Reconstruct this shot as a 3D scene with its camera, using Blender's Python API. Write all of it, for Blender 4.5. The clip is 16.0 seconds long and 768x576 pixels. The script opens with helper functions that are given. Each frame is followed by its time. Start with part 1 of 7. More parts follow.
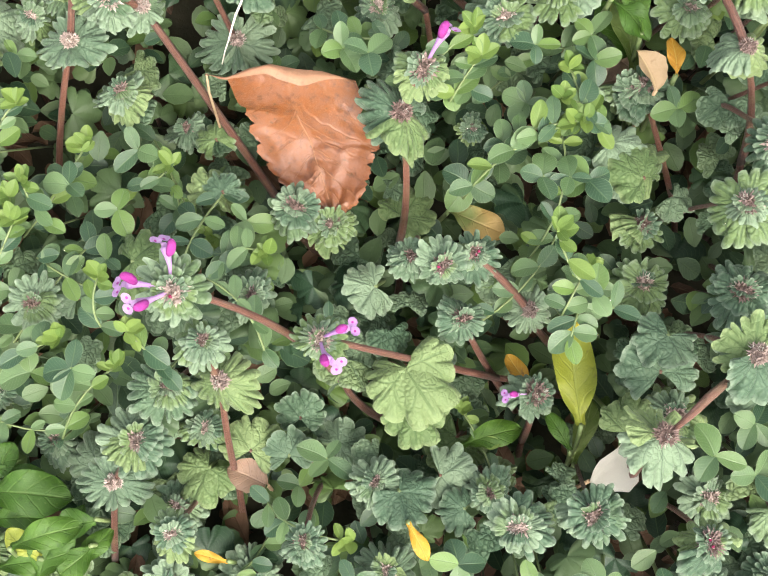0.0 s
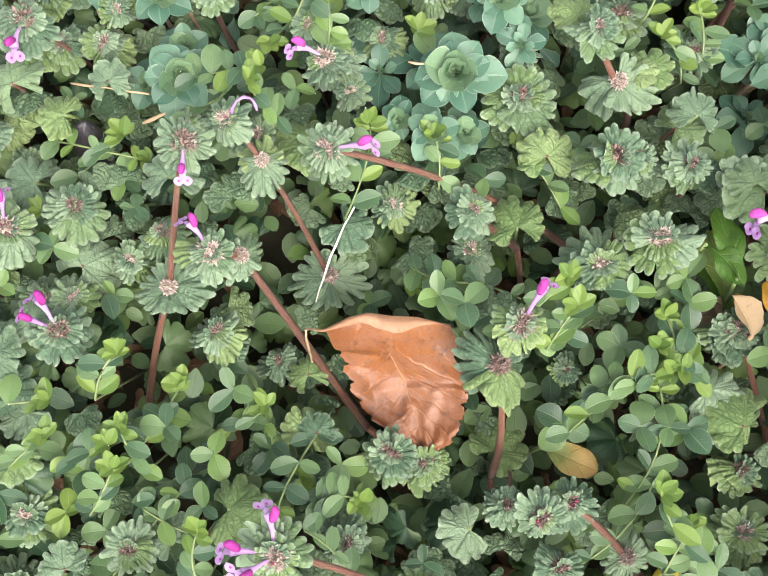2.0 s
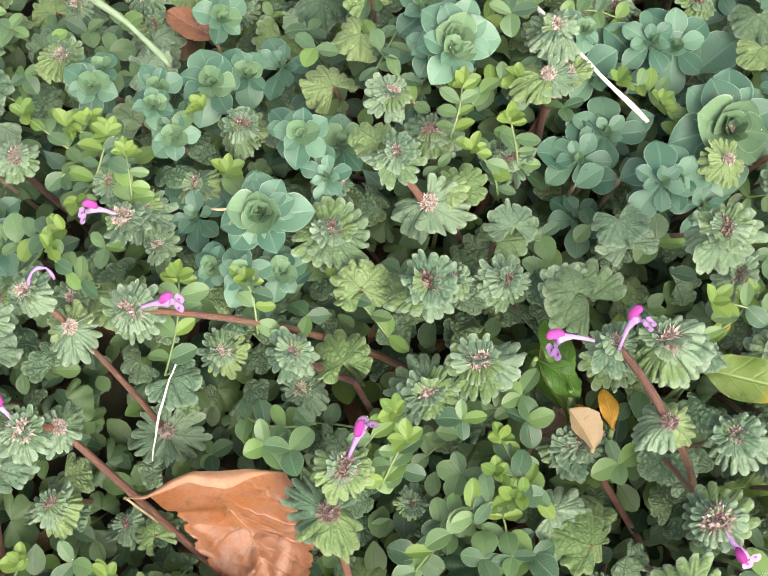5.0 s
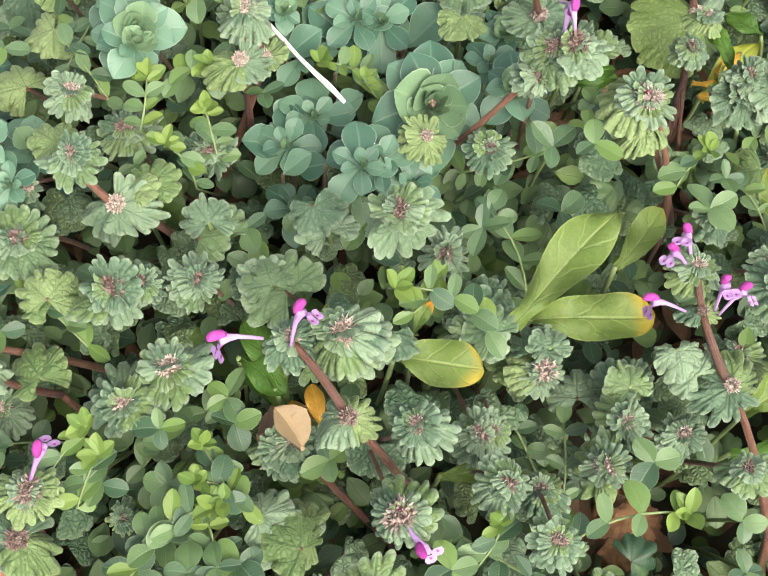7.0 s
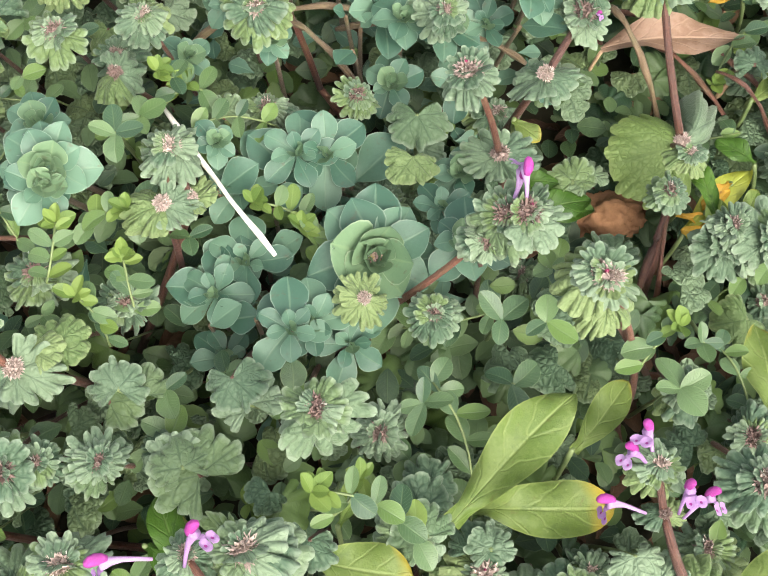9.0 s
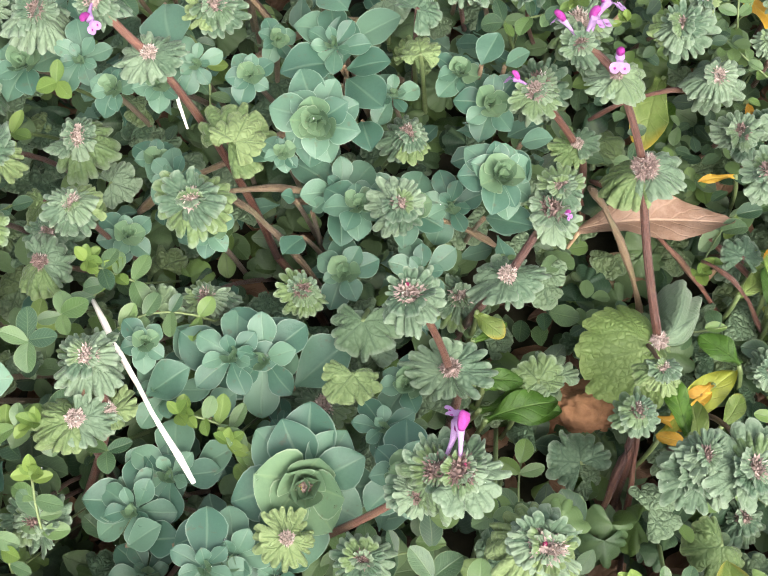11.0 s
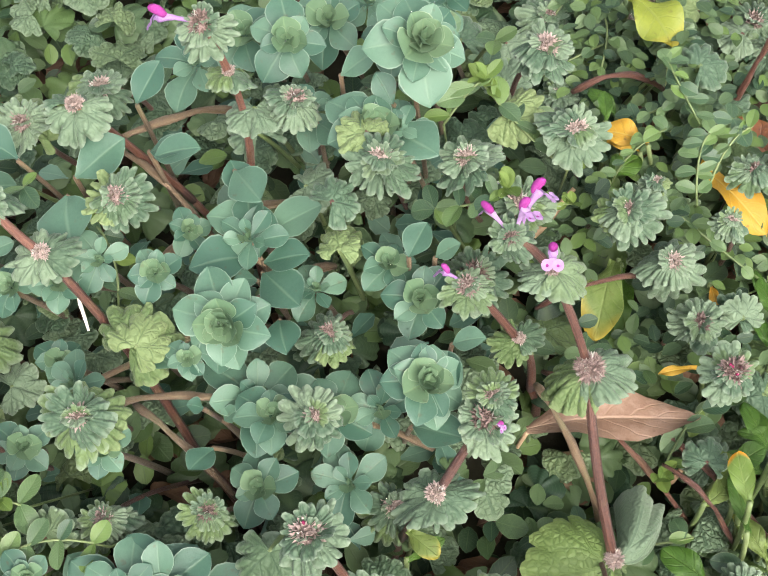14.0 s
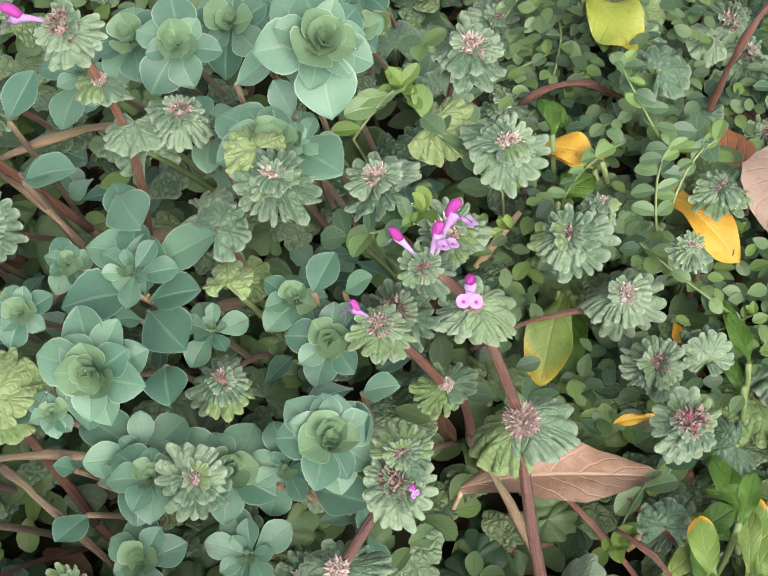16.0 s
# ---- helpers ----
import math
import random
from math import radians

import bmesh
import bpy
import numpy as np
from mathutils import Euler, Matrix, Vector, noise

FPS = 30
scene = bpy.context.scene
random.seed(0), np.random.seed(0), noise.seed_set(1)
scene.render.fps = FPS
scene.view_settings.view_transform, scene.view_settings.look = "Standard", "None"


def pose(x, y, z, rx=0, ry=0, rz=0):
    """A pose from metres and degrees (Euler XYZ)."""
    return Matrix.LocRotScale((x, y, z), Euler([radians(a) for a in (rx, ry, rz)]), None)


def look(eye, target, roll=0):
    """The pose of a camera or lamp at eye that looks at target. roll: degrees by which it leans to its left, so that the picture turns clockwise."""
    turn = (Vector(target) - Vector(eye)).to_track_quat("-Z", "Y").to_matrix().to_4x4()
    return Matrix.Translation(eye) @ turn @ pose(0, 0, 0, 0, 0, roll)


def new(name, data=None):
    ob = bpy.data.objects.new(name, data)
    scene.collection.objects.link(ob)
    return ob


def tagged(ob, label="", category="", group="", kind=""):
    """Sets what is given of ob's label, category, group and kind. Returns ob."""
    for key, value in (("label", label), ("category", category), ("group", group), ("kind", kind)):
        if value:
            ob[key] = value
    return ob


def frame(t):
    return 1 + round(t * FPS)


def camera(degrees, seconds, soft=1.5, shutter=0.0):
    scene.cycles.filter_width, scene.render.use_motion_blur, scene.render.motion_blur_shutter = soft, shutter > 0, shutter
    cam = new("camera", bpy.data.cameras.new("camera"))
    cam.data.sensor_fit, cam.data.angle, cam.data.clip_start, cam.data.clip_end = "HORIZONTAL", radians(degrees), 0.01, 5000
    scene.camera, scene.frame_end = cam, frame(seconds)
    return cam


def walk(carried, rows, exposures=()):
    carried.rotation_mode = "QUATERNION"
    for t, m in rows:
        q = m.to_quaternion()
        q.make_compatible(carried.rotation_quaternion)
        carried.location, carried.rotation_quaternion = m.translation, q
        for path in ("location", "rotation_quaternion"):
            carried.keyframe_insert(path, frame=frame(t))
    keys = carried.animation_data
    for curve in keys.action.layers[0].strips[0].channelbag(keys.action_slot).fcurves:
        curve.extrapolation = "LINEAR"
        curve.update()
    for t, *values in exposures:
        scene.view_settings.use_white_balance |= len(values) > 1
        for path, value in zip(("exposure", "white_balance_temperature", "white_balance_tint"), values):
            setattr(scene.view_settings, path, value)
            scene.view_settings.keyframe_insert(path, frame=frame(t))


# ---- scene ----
cam = camera(33.16, 16.0, soft=1.1)
PATH = [
    (0, (0.04858, -0.07452, 0.39323), (0.05035, 0.01709, 0.00387), 12.387),
    (0.5, (0.03688, -0.06507, 0.39399), (0.03251, 0.03104, 0.00573), 9.511),
    (1, (0.02842, -0.05578, 0.39523), (0.01768, 0.04707, 0.00883), 6.572),
    (1.5, (0.02541, -0.04671, 0.39770), (0.01138, 0.06354, 0.01345), 5.208),
    (2, (0.02568, -0.03827, 0.40377), (0.01005, 0.07741, 0.02118), 3.943),
    (2.5, (0.02731, -0.03353, 0.40383), (0.01054, 0.08698, 0.02278), 2.864),
    (3, (0.02974, -0.02412, 0.40318), (0.01261, 0.10036, 0.02343), 1.706),
    (3.2, (0.03016, -0.02220, 0.40225), (0.01296, 0.10405, 0.02309), 1.387),
    (5.3, (0.08306, -0.01007, 0.39998), (0.06193, 0.12751, 0.02498), -4.564),
    (5.5, (0.09006, -0.00955, 0.39971), (0.07167, 0.12716, 0.02425), -4.115),
    (6, (0.10359, -0.01013, 0.39643), (0.09229, 0.12473, 0.02002), -2.699),
    (6.5, (0.11774, -0.00503, 0.39254), (0.11267, 0.12904, 0.01571), -1.183),
    (7, (0.13000, 0.00000, 0.38746), (0.13198, 0.13267, 0.01011), 0.905),
    (7.5, (0.13958, 0.01217, 0.38162), (0.14488, 0.14329, 0.00376), 1.938),
    (8, (0.14733, 0.02298, 0.37802), (0.15263, 0.15445, 0.00028), 1.996),
    (8.2, (0.14817, 0.02841, 0.37608), (0.15256, 0.15970, -0.00173), 1.771),
    (10.3, (0.16490, 0.09296, 0.36238), (0.14249, 0.22236, -0.01544), -5.311),
    (10.5, (0.16733, 0.09818, 0.36233), (0.14545, 0.22938, -0.01490), -4.966),
    (11, (0.17275, 0.10619, 0.35835), (0.15352, 0.24264, -0.01717), -3.855),
    (11.5, (0.17808, 0.11603, 0.35471), (0.16150, 0.25723, -0.01917), -3.023),
    (12, (0.18038, 0.12412, 0.35261), (0.16382, 0.26769, -0.02037), -3.338),
    (12.5, (0.18266, 0.12876, 0.34983), (0.16473, 0.27959, -0.02021), -3.534),
    (13, (0.18487, 0.13193, 0.34836), (0.16257, 0.29237, -0.01738), -4.555),
    (13.5, (0.18973, 0.13579, 0.34411), (0.16218, 0.30032, -0.01944), -5.909),
    (14, (0.19638, 0.13927, 0.33787), (0.16440, 0.30795, -0.02340), -7.010),
    (14.5, (0.20206, 0.14561, 0.32922), (0.16531, 0.31730, -0.03018), -8.242),
    (15, (0.20945, 0.15198, 0.31836), (0.16987, 0.32649, -0.03939), -9.101),
    (15.5, (0.21401, 0.15590, 0.30905), (0.17284, 0.33135, -0.04805), -9.691),
    (16, (0.21867, 0.16026, 0.30099), (0.17685, 0.33611, -0.05584), -9.852),
]
walk(cam, [(t, look(eye, target, roll)) for t, eye, target, roll in PATH], [(0.0, 1.82, 6700, 13), (3.0, 1.80, 6700, 12.5), (6.0, 1.72, 6900, 11), (8.2, 1.74, 6850, 12), (11.0, 1.75, 6600, 15), (16.0, 1.53, 6600, 15.5)])

# ---- world and light: a bright overcast day ----
SUN_UP, SUN_TURN = radians(52), radians(150)
world = bpy.data.worlds.new("sky")
scene.world = world
world.use_nodes = True
wn = world.node_tree
sky = wn.nodes.new("ShaderNodeTexSky")
sky.sky_type = "NISHITA"
sky.sun_disc = False
sky.sun_elevation, sky.sun_rotation = SUN_UP, SUN_TURN
sky.air_density, sky.dust_density = 1.0, 4.0
hsv = wn.nodes.new("ShaderNodeHueSaturation")
hsv.inputs["Saturation"].default_value = 0.35
wn.links.new(sky.outputs[0], hsv.inputs["Color"])
wn.links.new(hsv.outputs[0], wn.nodes["Background"].inputs[0])
wn.nodes["Background"].inputs[1].default_value = 0.15
sun = new("sun", bpy.data.lights.new("sun", "SUN"))
sun.data.energy, sun.data.angle, sun.data.color = 1.5, radians(35), (1.0, 0.95, 0.87)
sun.matrix_world = look((0, 0, 0), (-math.sin(SUN_TURN) * math.cos(SUN_UP), -math.cos(SUN_TURN) * math.cos(SUN_UP), -math.sin(SUN_UP)))
sun.location = (0, 0, 3)

# ---- materials ----


def node(nt, kind, **inputs):
    n = nt.nodes.new(kind)
    for key, value in inputs.items():
        n.inputs[key.replace("_", " ")].default_value = value
    return n


def sums(nt, op, a, b=0.5, clamp=False):
    n = nt.nodes.new("ShaderNodeMath")
    n.operation, n.use_clamp = op, clamp
    for socket, v in zip(n.inputs, (a, b)):
        if isinstance(v, (int, float)):
            socket.default_value = v
        else:
            nt.links.new(v, socket)
    return n.outputs[0]


def blend(nt, fac, a, b):
    n = nt.nodes.new("ShaderNodeMix")
    n.data_type = "RGBA"
    for socket, v in zip((n.inputs[0], n.inputs[6], n.inputs[7]), (fac, a, b)):
        if isinstance(v, (int, float)):
            socket.default_value = v
        elif isinstance(v, tuple):
            socket.default_value = (*v, 1)
        else:
            nt.links.new(v, socket)
    return n.outputs[2]


def ramp(nt, x, lo, hi):
    n = nt.nodes.new("ShaderNodeMapRange")
    n.inputs[1].default_value, n.inputs[2].default_value = lo, hi
    nt.links.new(x, n.inputs[0])
    return n.outputs[0]


def mapped(nt, vec, scale):
    n = nt.nodes.new("ShaderNodeMapping")
    n.inputs["Scale"].default_value = scale
    nt.links.new(vec, n.inputs[0])
    return n.outputs[0]


def noise_of(nt, vec, scale, detail=3.0, rough=0.6):
    n = node(nt, "ShaderNodeTexNoise", Scale=scale, Detail=detail, Roughness=rough)
    nt.links.new(vec, n.inputs["Vector"])
    return n.outputs["Fac"]


def material(name):
    m = bpy.data.materials.new(name)
    m.use_nodes = True
    nt = m.node_tree
    return m, nt, nt.nodes["Principled BSDF"]


def leaf_material(name, dark, light, vein, tip=None, veins="pinnate", laterals=7, rough=0.5, thin=0.22, relief=0.5, stuff=False, spots=0.0, edge=None, vary=0.4, coat=0.35, fresh=None, mark=0.55, mottle=None, stain=None, net_size=640.0, net_mark=0.40, down=0.0, tip_at=(0.91, 1.2)):
    """A leaf's surface: two tones by noise, veins along the leaf's own grid, fan leaves with light and shade of their
    folds in the colour, a little light let through.
    """
    m, nt, b = material(name)
    uv = nt.nodes.new("ShaderNodeTexCoord")
    xyz = nt.nodes.new("ShaderNodeSeparateXYZ")
    nt.links.new(uv.outputs["UV"], xyz.inputs[0])
    u, v = xyz.outputs[0], xyz.outputs[1]
    geo = nt.nodes.new("ShaderNodeNewGeometry")
    one = nt.nodes.new("ShaderNodeObjectInfo")
    rnd = geo.outputs["Random Per Island"] if stuff else one.outputs["Random"]
    place = geo.outputs["Position"]
    big = noise_of(nt, place, 45, 2)
    fine = noise_of(nt, place, 900, 5, 0.75)
    tone = sums(nt, "ADD", sums(nt, "MULTIPLY", big, 0.9), sums(nt, "MULTIPLY", fine, 0.7))
    tone = sums(nt, "ADD", tone, sums(nt, "MULTIPLY", sums(nt, "SUBTRACT", rnd, 0.5), vary * 1.6))
    col = blend(nt, ramp(nt, tone, 0.38, 1.25), dark, light)
    if fresh:
        other = sums(nt, "FRACT", sums(nt, "MULTIPLY", rnd, 37.7))
        col = blend(nt, sums(nt, "MULTIPLY", ramp(nt, other, 0.70, 0.95), 0.85), col, fresh)
    off = sums(nt, "ABSOLUTE", sums(nt, "SUBTRACT", u, 0.5))
    if veins == "fan":
        ph = sums(nt, "FRACT", sums(nt, "MULTIPLY", u, float(laterals)))
        lobe = sums(nt, "ABSOLUTE", sums(nt, "SUBTRACT", ph, 0.5))
        # every second finger's vein runs in from the base, the others fork from it
        two = sums(nt, "FRACT", sums(nt, "ADD", sums(nt, "MULTIPLY", u, laterals * 0.5), 0.25))
        away = sums(nt, "MULTIPLY", sums(nt, "ABSOLUTE", sums(nt, "SUBTRACT", two, 0.5)), 2.0)
        forked = sums(nt, "MINIMUM", 1.0, sums(nt, "MULTIPLY", sums(nt, "SUBTRACT", v, 0.28), 2.0))
        thin_at = sums(nt, "DIVIDE", 0.035, sums(nt, "ADD", v, 0.15))
        ribs = ramp(nt, sums(nt, "SUBTRACT", away, thin_at), 0.05, 0.0)
        fork = sums(nt, "MULTIPLY", ramp(nt, sums(nt, "ABSOLUTE", sums(nt, "SUBTRACT", away, forked)), 0.10, 0.02), ramp(nt, v, 0.28, 0.36))
        lines = sums(nt, "MULTIPLY", sums(nt, "MAXIMUM", ribs, sums(nt, "MULTIPLY", fork, 0.8)), ramp(nt, v, 1.0, 0.75))
        # shade in the folds between the fingers, darkened into the colour
        fold_shade = sums(nt, "MULTIPLY", ramp(nt, lobe, 0.38, 0.5), ramp(nt, v, 0.55, 0.8))
        vor = node(nt, "ShaderNodeTexVoronoi", Scale=1.0, Randomness=0.9)
        vor.feature = "DISTANCE_TO_EDGE"
        vor.inputs["Scale"].default_value = net_size
        nt.links.new(place, vor.inputs["Vector"])
        # the net of fine veins, with the shade of its furrows in the colour
        net = ramp(nt, vor.outputs["Distance"], 0.14, 0.0)
        lines = sums(nt, "MAXIMUM", sums(nt, "MAXIMUM", lines, sums(nt, "MULTIPLY", fold_shade, 0.25)), sums(nt, "MULTIPLY", net, net_mark))
        lines = sums(nt, "MULTIPLY", lines, ramp(nt, v, 1.10, 0.90))
        # cells paler towards the middle: light on the puffed blade, put in as colour
        col = blend(nt, sums(nt, "MULTIPLY", sums(nt, "SUBTRACT", 1.0, lines), sums(nt, "MULTIPLY", ramp(nt, vor.outputs["Distance"], 0.05, 0.45), 0.45)), col, light)
        quilt = sums(nt, "SUBTRACT", sums(nt, "ADD", sums(nt, "MULTIPLY", fine, 0.25), sums(nt, "MULTIPLY", ramp(nt, vor.outputs["Distance"], 0.0, 0.40), 0.5)), sums(nt, "MULTIPLY", lines, 0.55))
    else:
        mid = ramp(nt, off, 0.045, 0.01)
        bent = sums(nt, "MULTIPLY", sums(nt, "SUBTRACT", noise_of(nt, place, 200, 1), 0.5), 0.6)
        run = sums(nt, "ADD", bent, sums(nt, "SUBTRACT", sums(nt, "MULTIPLY", v, float(laterals)), sums(nt, "MULTIPLY", off, laterals * 0.55)))
        wave = sums(nt, "ABSOLUTE", sums(nt, "SUBTRACT", sums(nt, "FRACT", run), 0.5))
        side = sums(nt, "MULTIPLY", ramp(nt, wave, 0.09, 0.02), 0.5 if veins == "pinnate" else 0.0)
        lines = sums(nt, "MAXIMUM", mid, side)
        quilt = sums(nt, "SUBTRACT", sums(nt, "MULTIPLY", fine, 0.35), sums(nt, "MULTIPLY", lines, 0.3))
    col = blend(nt, sums(nt, "MULTIPLY", lines, mark), col, vein)
    if mottle:
        patch = sums(nt, "ADD", sums(nt, "MULTIPLY", noise_of(nt, place, 90, 4, 0.75), 0.6), sums(nt, "MULTIPLY", noise_of(nt, place, 480, 4, 0.7), 0.4))
        col = blend(nt, sums(nt, "MULTIPLY", ramp(nt, patch, 0.45, 0.57), 0.9), col, mottle)
    if stain:
        col = blend(nt, sums(nt, "MULTIPLY", ramp(nt, noise_of(nt, place, 240, 4, 0.7), 0.54, 0.66), 0.65), col, stain)
        col = blend(nt, sums(nt, "MULTIPLY", ramp(nt, noise_of(nt, place, 650, 2), 0.66, 0.76), 0.5), col, vein)
    if edge:
        col = blend(nt, sums(nt, "MULTIPLY", ramp(nt, off if veins != "fan" else v, 0.462 if veins != "fan" else 0.86, 0.5 if veins != "fan" else 1.0), 0.6), col, edge)
    if tip:
        far = ramp(nt, sums(nt, "ADD", sums(nt, "ADD", v, sums(nt, "MULTIPLY", sums(nt, "MULTIPLY", off, off), 0.6)), sums(nt, "MULTIPLY", sums(nt, "SUBTRACT", big, 0.5), 0.9)), *tip_at)
        col = blend(nt, far, col, tip)
    if spots:
        col = blend(nt, sums(nt, "MULTIPLY", ramp(nt, noise_of(nt, place, 420, 2), 0.64, 0.75), spots), col, (0.09, 0.045, 0.02))
    nt.links.new(col, b.inputs["Base Color"])
    b.inputs["Specular IOR Level"].default_value = coat
    b.inputs["Sheen Weight"].default_value, b.inputs["Sheen Roughness"].default_value = down, 0.4
    rr = sums(nt, "ADD", sums(nt, "MULTIPLY", sums(nt, "SUBTRACT", fine, 0.5), 0.3), rough)
    nt.links.new(rr, b.inputs["Roughness"])
    bump = node(nt, "ShaderNodeBump", Strength=relief, Distance=0.0009)
    nt.links.new(quilt, bump.inputs["Height"])
    nt.links.new(bump.outputs[0], b.inputs["Normal"])
    glow = nt.nodes.new("ShaderNodeBsdfTranslucent")
    nt.links.new(blend(nt, 0.5, col, light), glow.inputs[0])
    mix = nt.nodes.new("ShaderNodeMixShader")
    mix.inputs[0].default_value = thin
    nt.links.new(b.outputs[0], mix.inputs[1])
    nt.links.new(glow.outputs[0], mix.inputs[2])
    nt.links.new(mix.outputs[0], nt.nodes["Material Output"].inputs[0])
    return m


def plain_material(name, dark, light, scale=300, rough=0.6, relief=0.4, thin=0.0, stretch=(1, 1, 1), spec=0.4, vary=0.3):
    m, nt, b = material(name)
    tc = nt.nodes.new("ShaderNodeTexCoord")
    one = nt.nodes.new("ShaderNodeObjectInfo")
    vec = mapped(nt, tc.outputs["Object"], stretch)
    big, fine = noise_of(nt, vec, scale * 0.15, 2), noise_of(nt, vec, scale, 5, 0.7)
    tone = sums(nt, "ADD", sums(nt, "MULTIPLY", big, 0.7), sums(nt, "MULTIPLY", fine, 0.6))
    tone = sums(nt, "ADD", tone, sums(nt, "MULTIPLY", sums(nt, "SUBTRACT", one.outputs["Random"], 0.5), vary))
    col = blend(nt, ramp(nt, tone, 0.35, 0.95), dark, light)
    nt.links.new(col, b.inputs["Base Color"])
    b.inputs["Roughness"].default_value = rough
    b.inputs["Specular IOR Level"].default_value = spec
    bump = node(nt, "ShaderNodeBump", Strength=relief, Distance=0.0006)
    nt.links.new(fine, bump.inputs["Height"])
    nt.links.new(bump.outputs[0], b.inputs["Normal"])
    if thin:
        glow = nt.nodes.new("ShaderNodeBsdfTranslucent")
        nt.links.new(col, glow.inputs[0])
        mix = nt.nodes.new("ShaderNodeMixShader")
        mix.inputs[0].default_value = thin
        nt.links.new(b.outputs[0], mix.inputs[1])
        nt.links.new(glow.outputs[0], mix.inputs[2])
        nt.links.new(mix.outputs[0], nt.nodes["Material Output"].inputs[0])
    return m


def stem_material(name, dark, light, pale):
    """A square stem: lengthwise streaks of two tones, paler raised ribs, a little downy sheen."""
    m, nt, b = material(name)
    tc = nt.nodes.new("ShaderNodeTexCoord")
    one = nt.nodes.new("ShaderNodeObjectInfo")
    geo = nt.nodes.new("ShaderNodeNewGeometry")
    streak = noise_of(nt, mapped(nt, tc.outputs["UV"], (14, 1.2, 1)), 1.6, 3, 0.6)
    patch = noise_of(nt, geo.outputs["Position"], 120, 3)
    fine = noise_of(nt, geo.outputs["Position"], 1500, 4, 0.7)
    tone = sums(nt, "ADD", sums(nt, "MULTIPLY", streak, 0.8), sums(nt, "MULTIPLY", fine, 0.4))
    tone = sums(nt, "ADD", tone, sums(nt, "MULTIPLY", sums(nt, "SUBTRACT", one.outputs["Random"], 0.5), 0.35))
    col = blend(nt, ramp(nt, tone, 0.35, 0.85), dark, light)
    col = blend(nt, sums(nt, "MULTIPLY", ramp(nt, patch, 0.52, 0.68), 0.55), col, pale)
    nt.links.new(col, b.inputs["Base Color"])
    b.inputs["Roughness"].default_value = 0.48
    b.inputs["Specular IOR Level"].default_value = 0.4
    b.inputs["Sheen Weight"].default_value = 0.06
    bump = node(nt, "ShaderNodeBump", Strength=0.8, Distance=0.0006)
    nt.links.new(sums(nt, "ADD", streak, sums(nt, "MULTIPLY", fine, 0.5)), bump.inputs["Height"])
    nt.links.new(bump.outputs[0], b.inputs["Normal"])
    return m


HENBIT = leaf_material("henbit_leaf", (0.056, 0.104, 0.060), (0.154, 0.220, 0.134), (0.028, 0.060, 0.034), veins="fan", laterals=9, rough=0.55, relief=0.5, thin=0.2, edge=(0.215, 0.275, 0.195), vary=0.8, fresh=(0.112, 0.172, 0.054), mark=0.46, net_mark=0.14, coat=0.25, down=0.10)
HENBIT_PALE = leaf_material("henbit_leaf_pale", (0.080, 0.134, 0.046), (0.172, 0.236, 0.098), (0.038, 0.080, 0.024), veins="fan", laterals=9, rough=0.55, relief=0.55, thin=0.2, edge=(0.20, 0.26, 0.12), vary=0.6, mark=0.48, net_mark=0.16, coat=0.25, down=0.10)
HENBIT_FRESH = leaf_material("henbit_leaf_fresh", (0.092, 0.160, 0.038), (0.182, 0.264, 0.082), (0.058, 0.108, 0.022), veins="fan", laterals=9, rough=0.5, relief=0.4, edge=(0.18, 0.245, 0.085), mark=0.36, vary=0.1, net_size=620.0, net_mark=0.60)
SPURGE = leaf_material("spurge_leaf", (0.042, 0.104, 0.068), (0.094, 0.180, 0.116), (0.145, 0.235, 0.15), veins="mid", rough=0.46, relief=0.35, thin=0.18, edge=(0.28, 0.37, 0.28), vary=0.85, spots=0.35, mark=0.45)
SPURGE_YOUNG = leaf_material("spurge_leaf_young", (0.080, 0.156, 0.084), (0.148, 0.236, 0.128), (0.19, 0.28, 0.14), veins="mid", rough=0.55, relief=0.25, thin=0.2, edge=(0.36, 0.44, 0.30), vary=0.3, spots=0.3, mark=0.35)
CLOVER = leaf_material("clover_leaf", (0.030, 0.072, 0.035), (0.093, 0.160, 0.063), (0.123, 0.185, 0.088), laterals=9, rough=0.38, relief=0.5, thin=0.18, edge=(0.22, 0.29, 0.15), vary=1.0, fresh=(0.108, 0.188, 0.038), coat=0.45)
CLOVER_YOUNG = leaf_material("clover_leaf_young", (0.070, 0.128, 0.025), (0.141, 0.213, 0.046), (0.158, 0.238, 0.066), laterals=9, rough=0.5, relief=0.3, thin=0.22, vary=0.6)
BROAD = leaf_material("broad_leaf", (0.056, 0.104, 0.016), (0.118, 0.172, 0.036), (0.20, 0.26, 0.09), tip=(0.38, 0.28, 0.035), laterals=4, rough=0.44, relief=0.8, thin=0.22, spots=0.3, coat=0.3, mark=0.75, mottle=(0.120, 0.172, 0.046), stain=(0.052, 0.094, 0.016), edge=(0.20, 0.25, 0.08))
BROAD_GREEN = leaf_material("broad_leaf_green", (0.022, 0.068, 0.007), (0.064, 0.138, 0.016), (0.13, 0.20, 0.06), laterals=5, rough=0.42, relief=0.8, thin=0.22, coat=0.28, mark=0.5, mottle=(0.048, 0.112, 0.016), stain=(0.017, 0.050, 0.006))
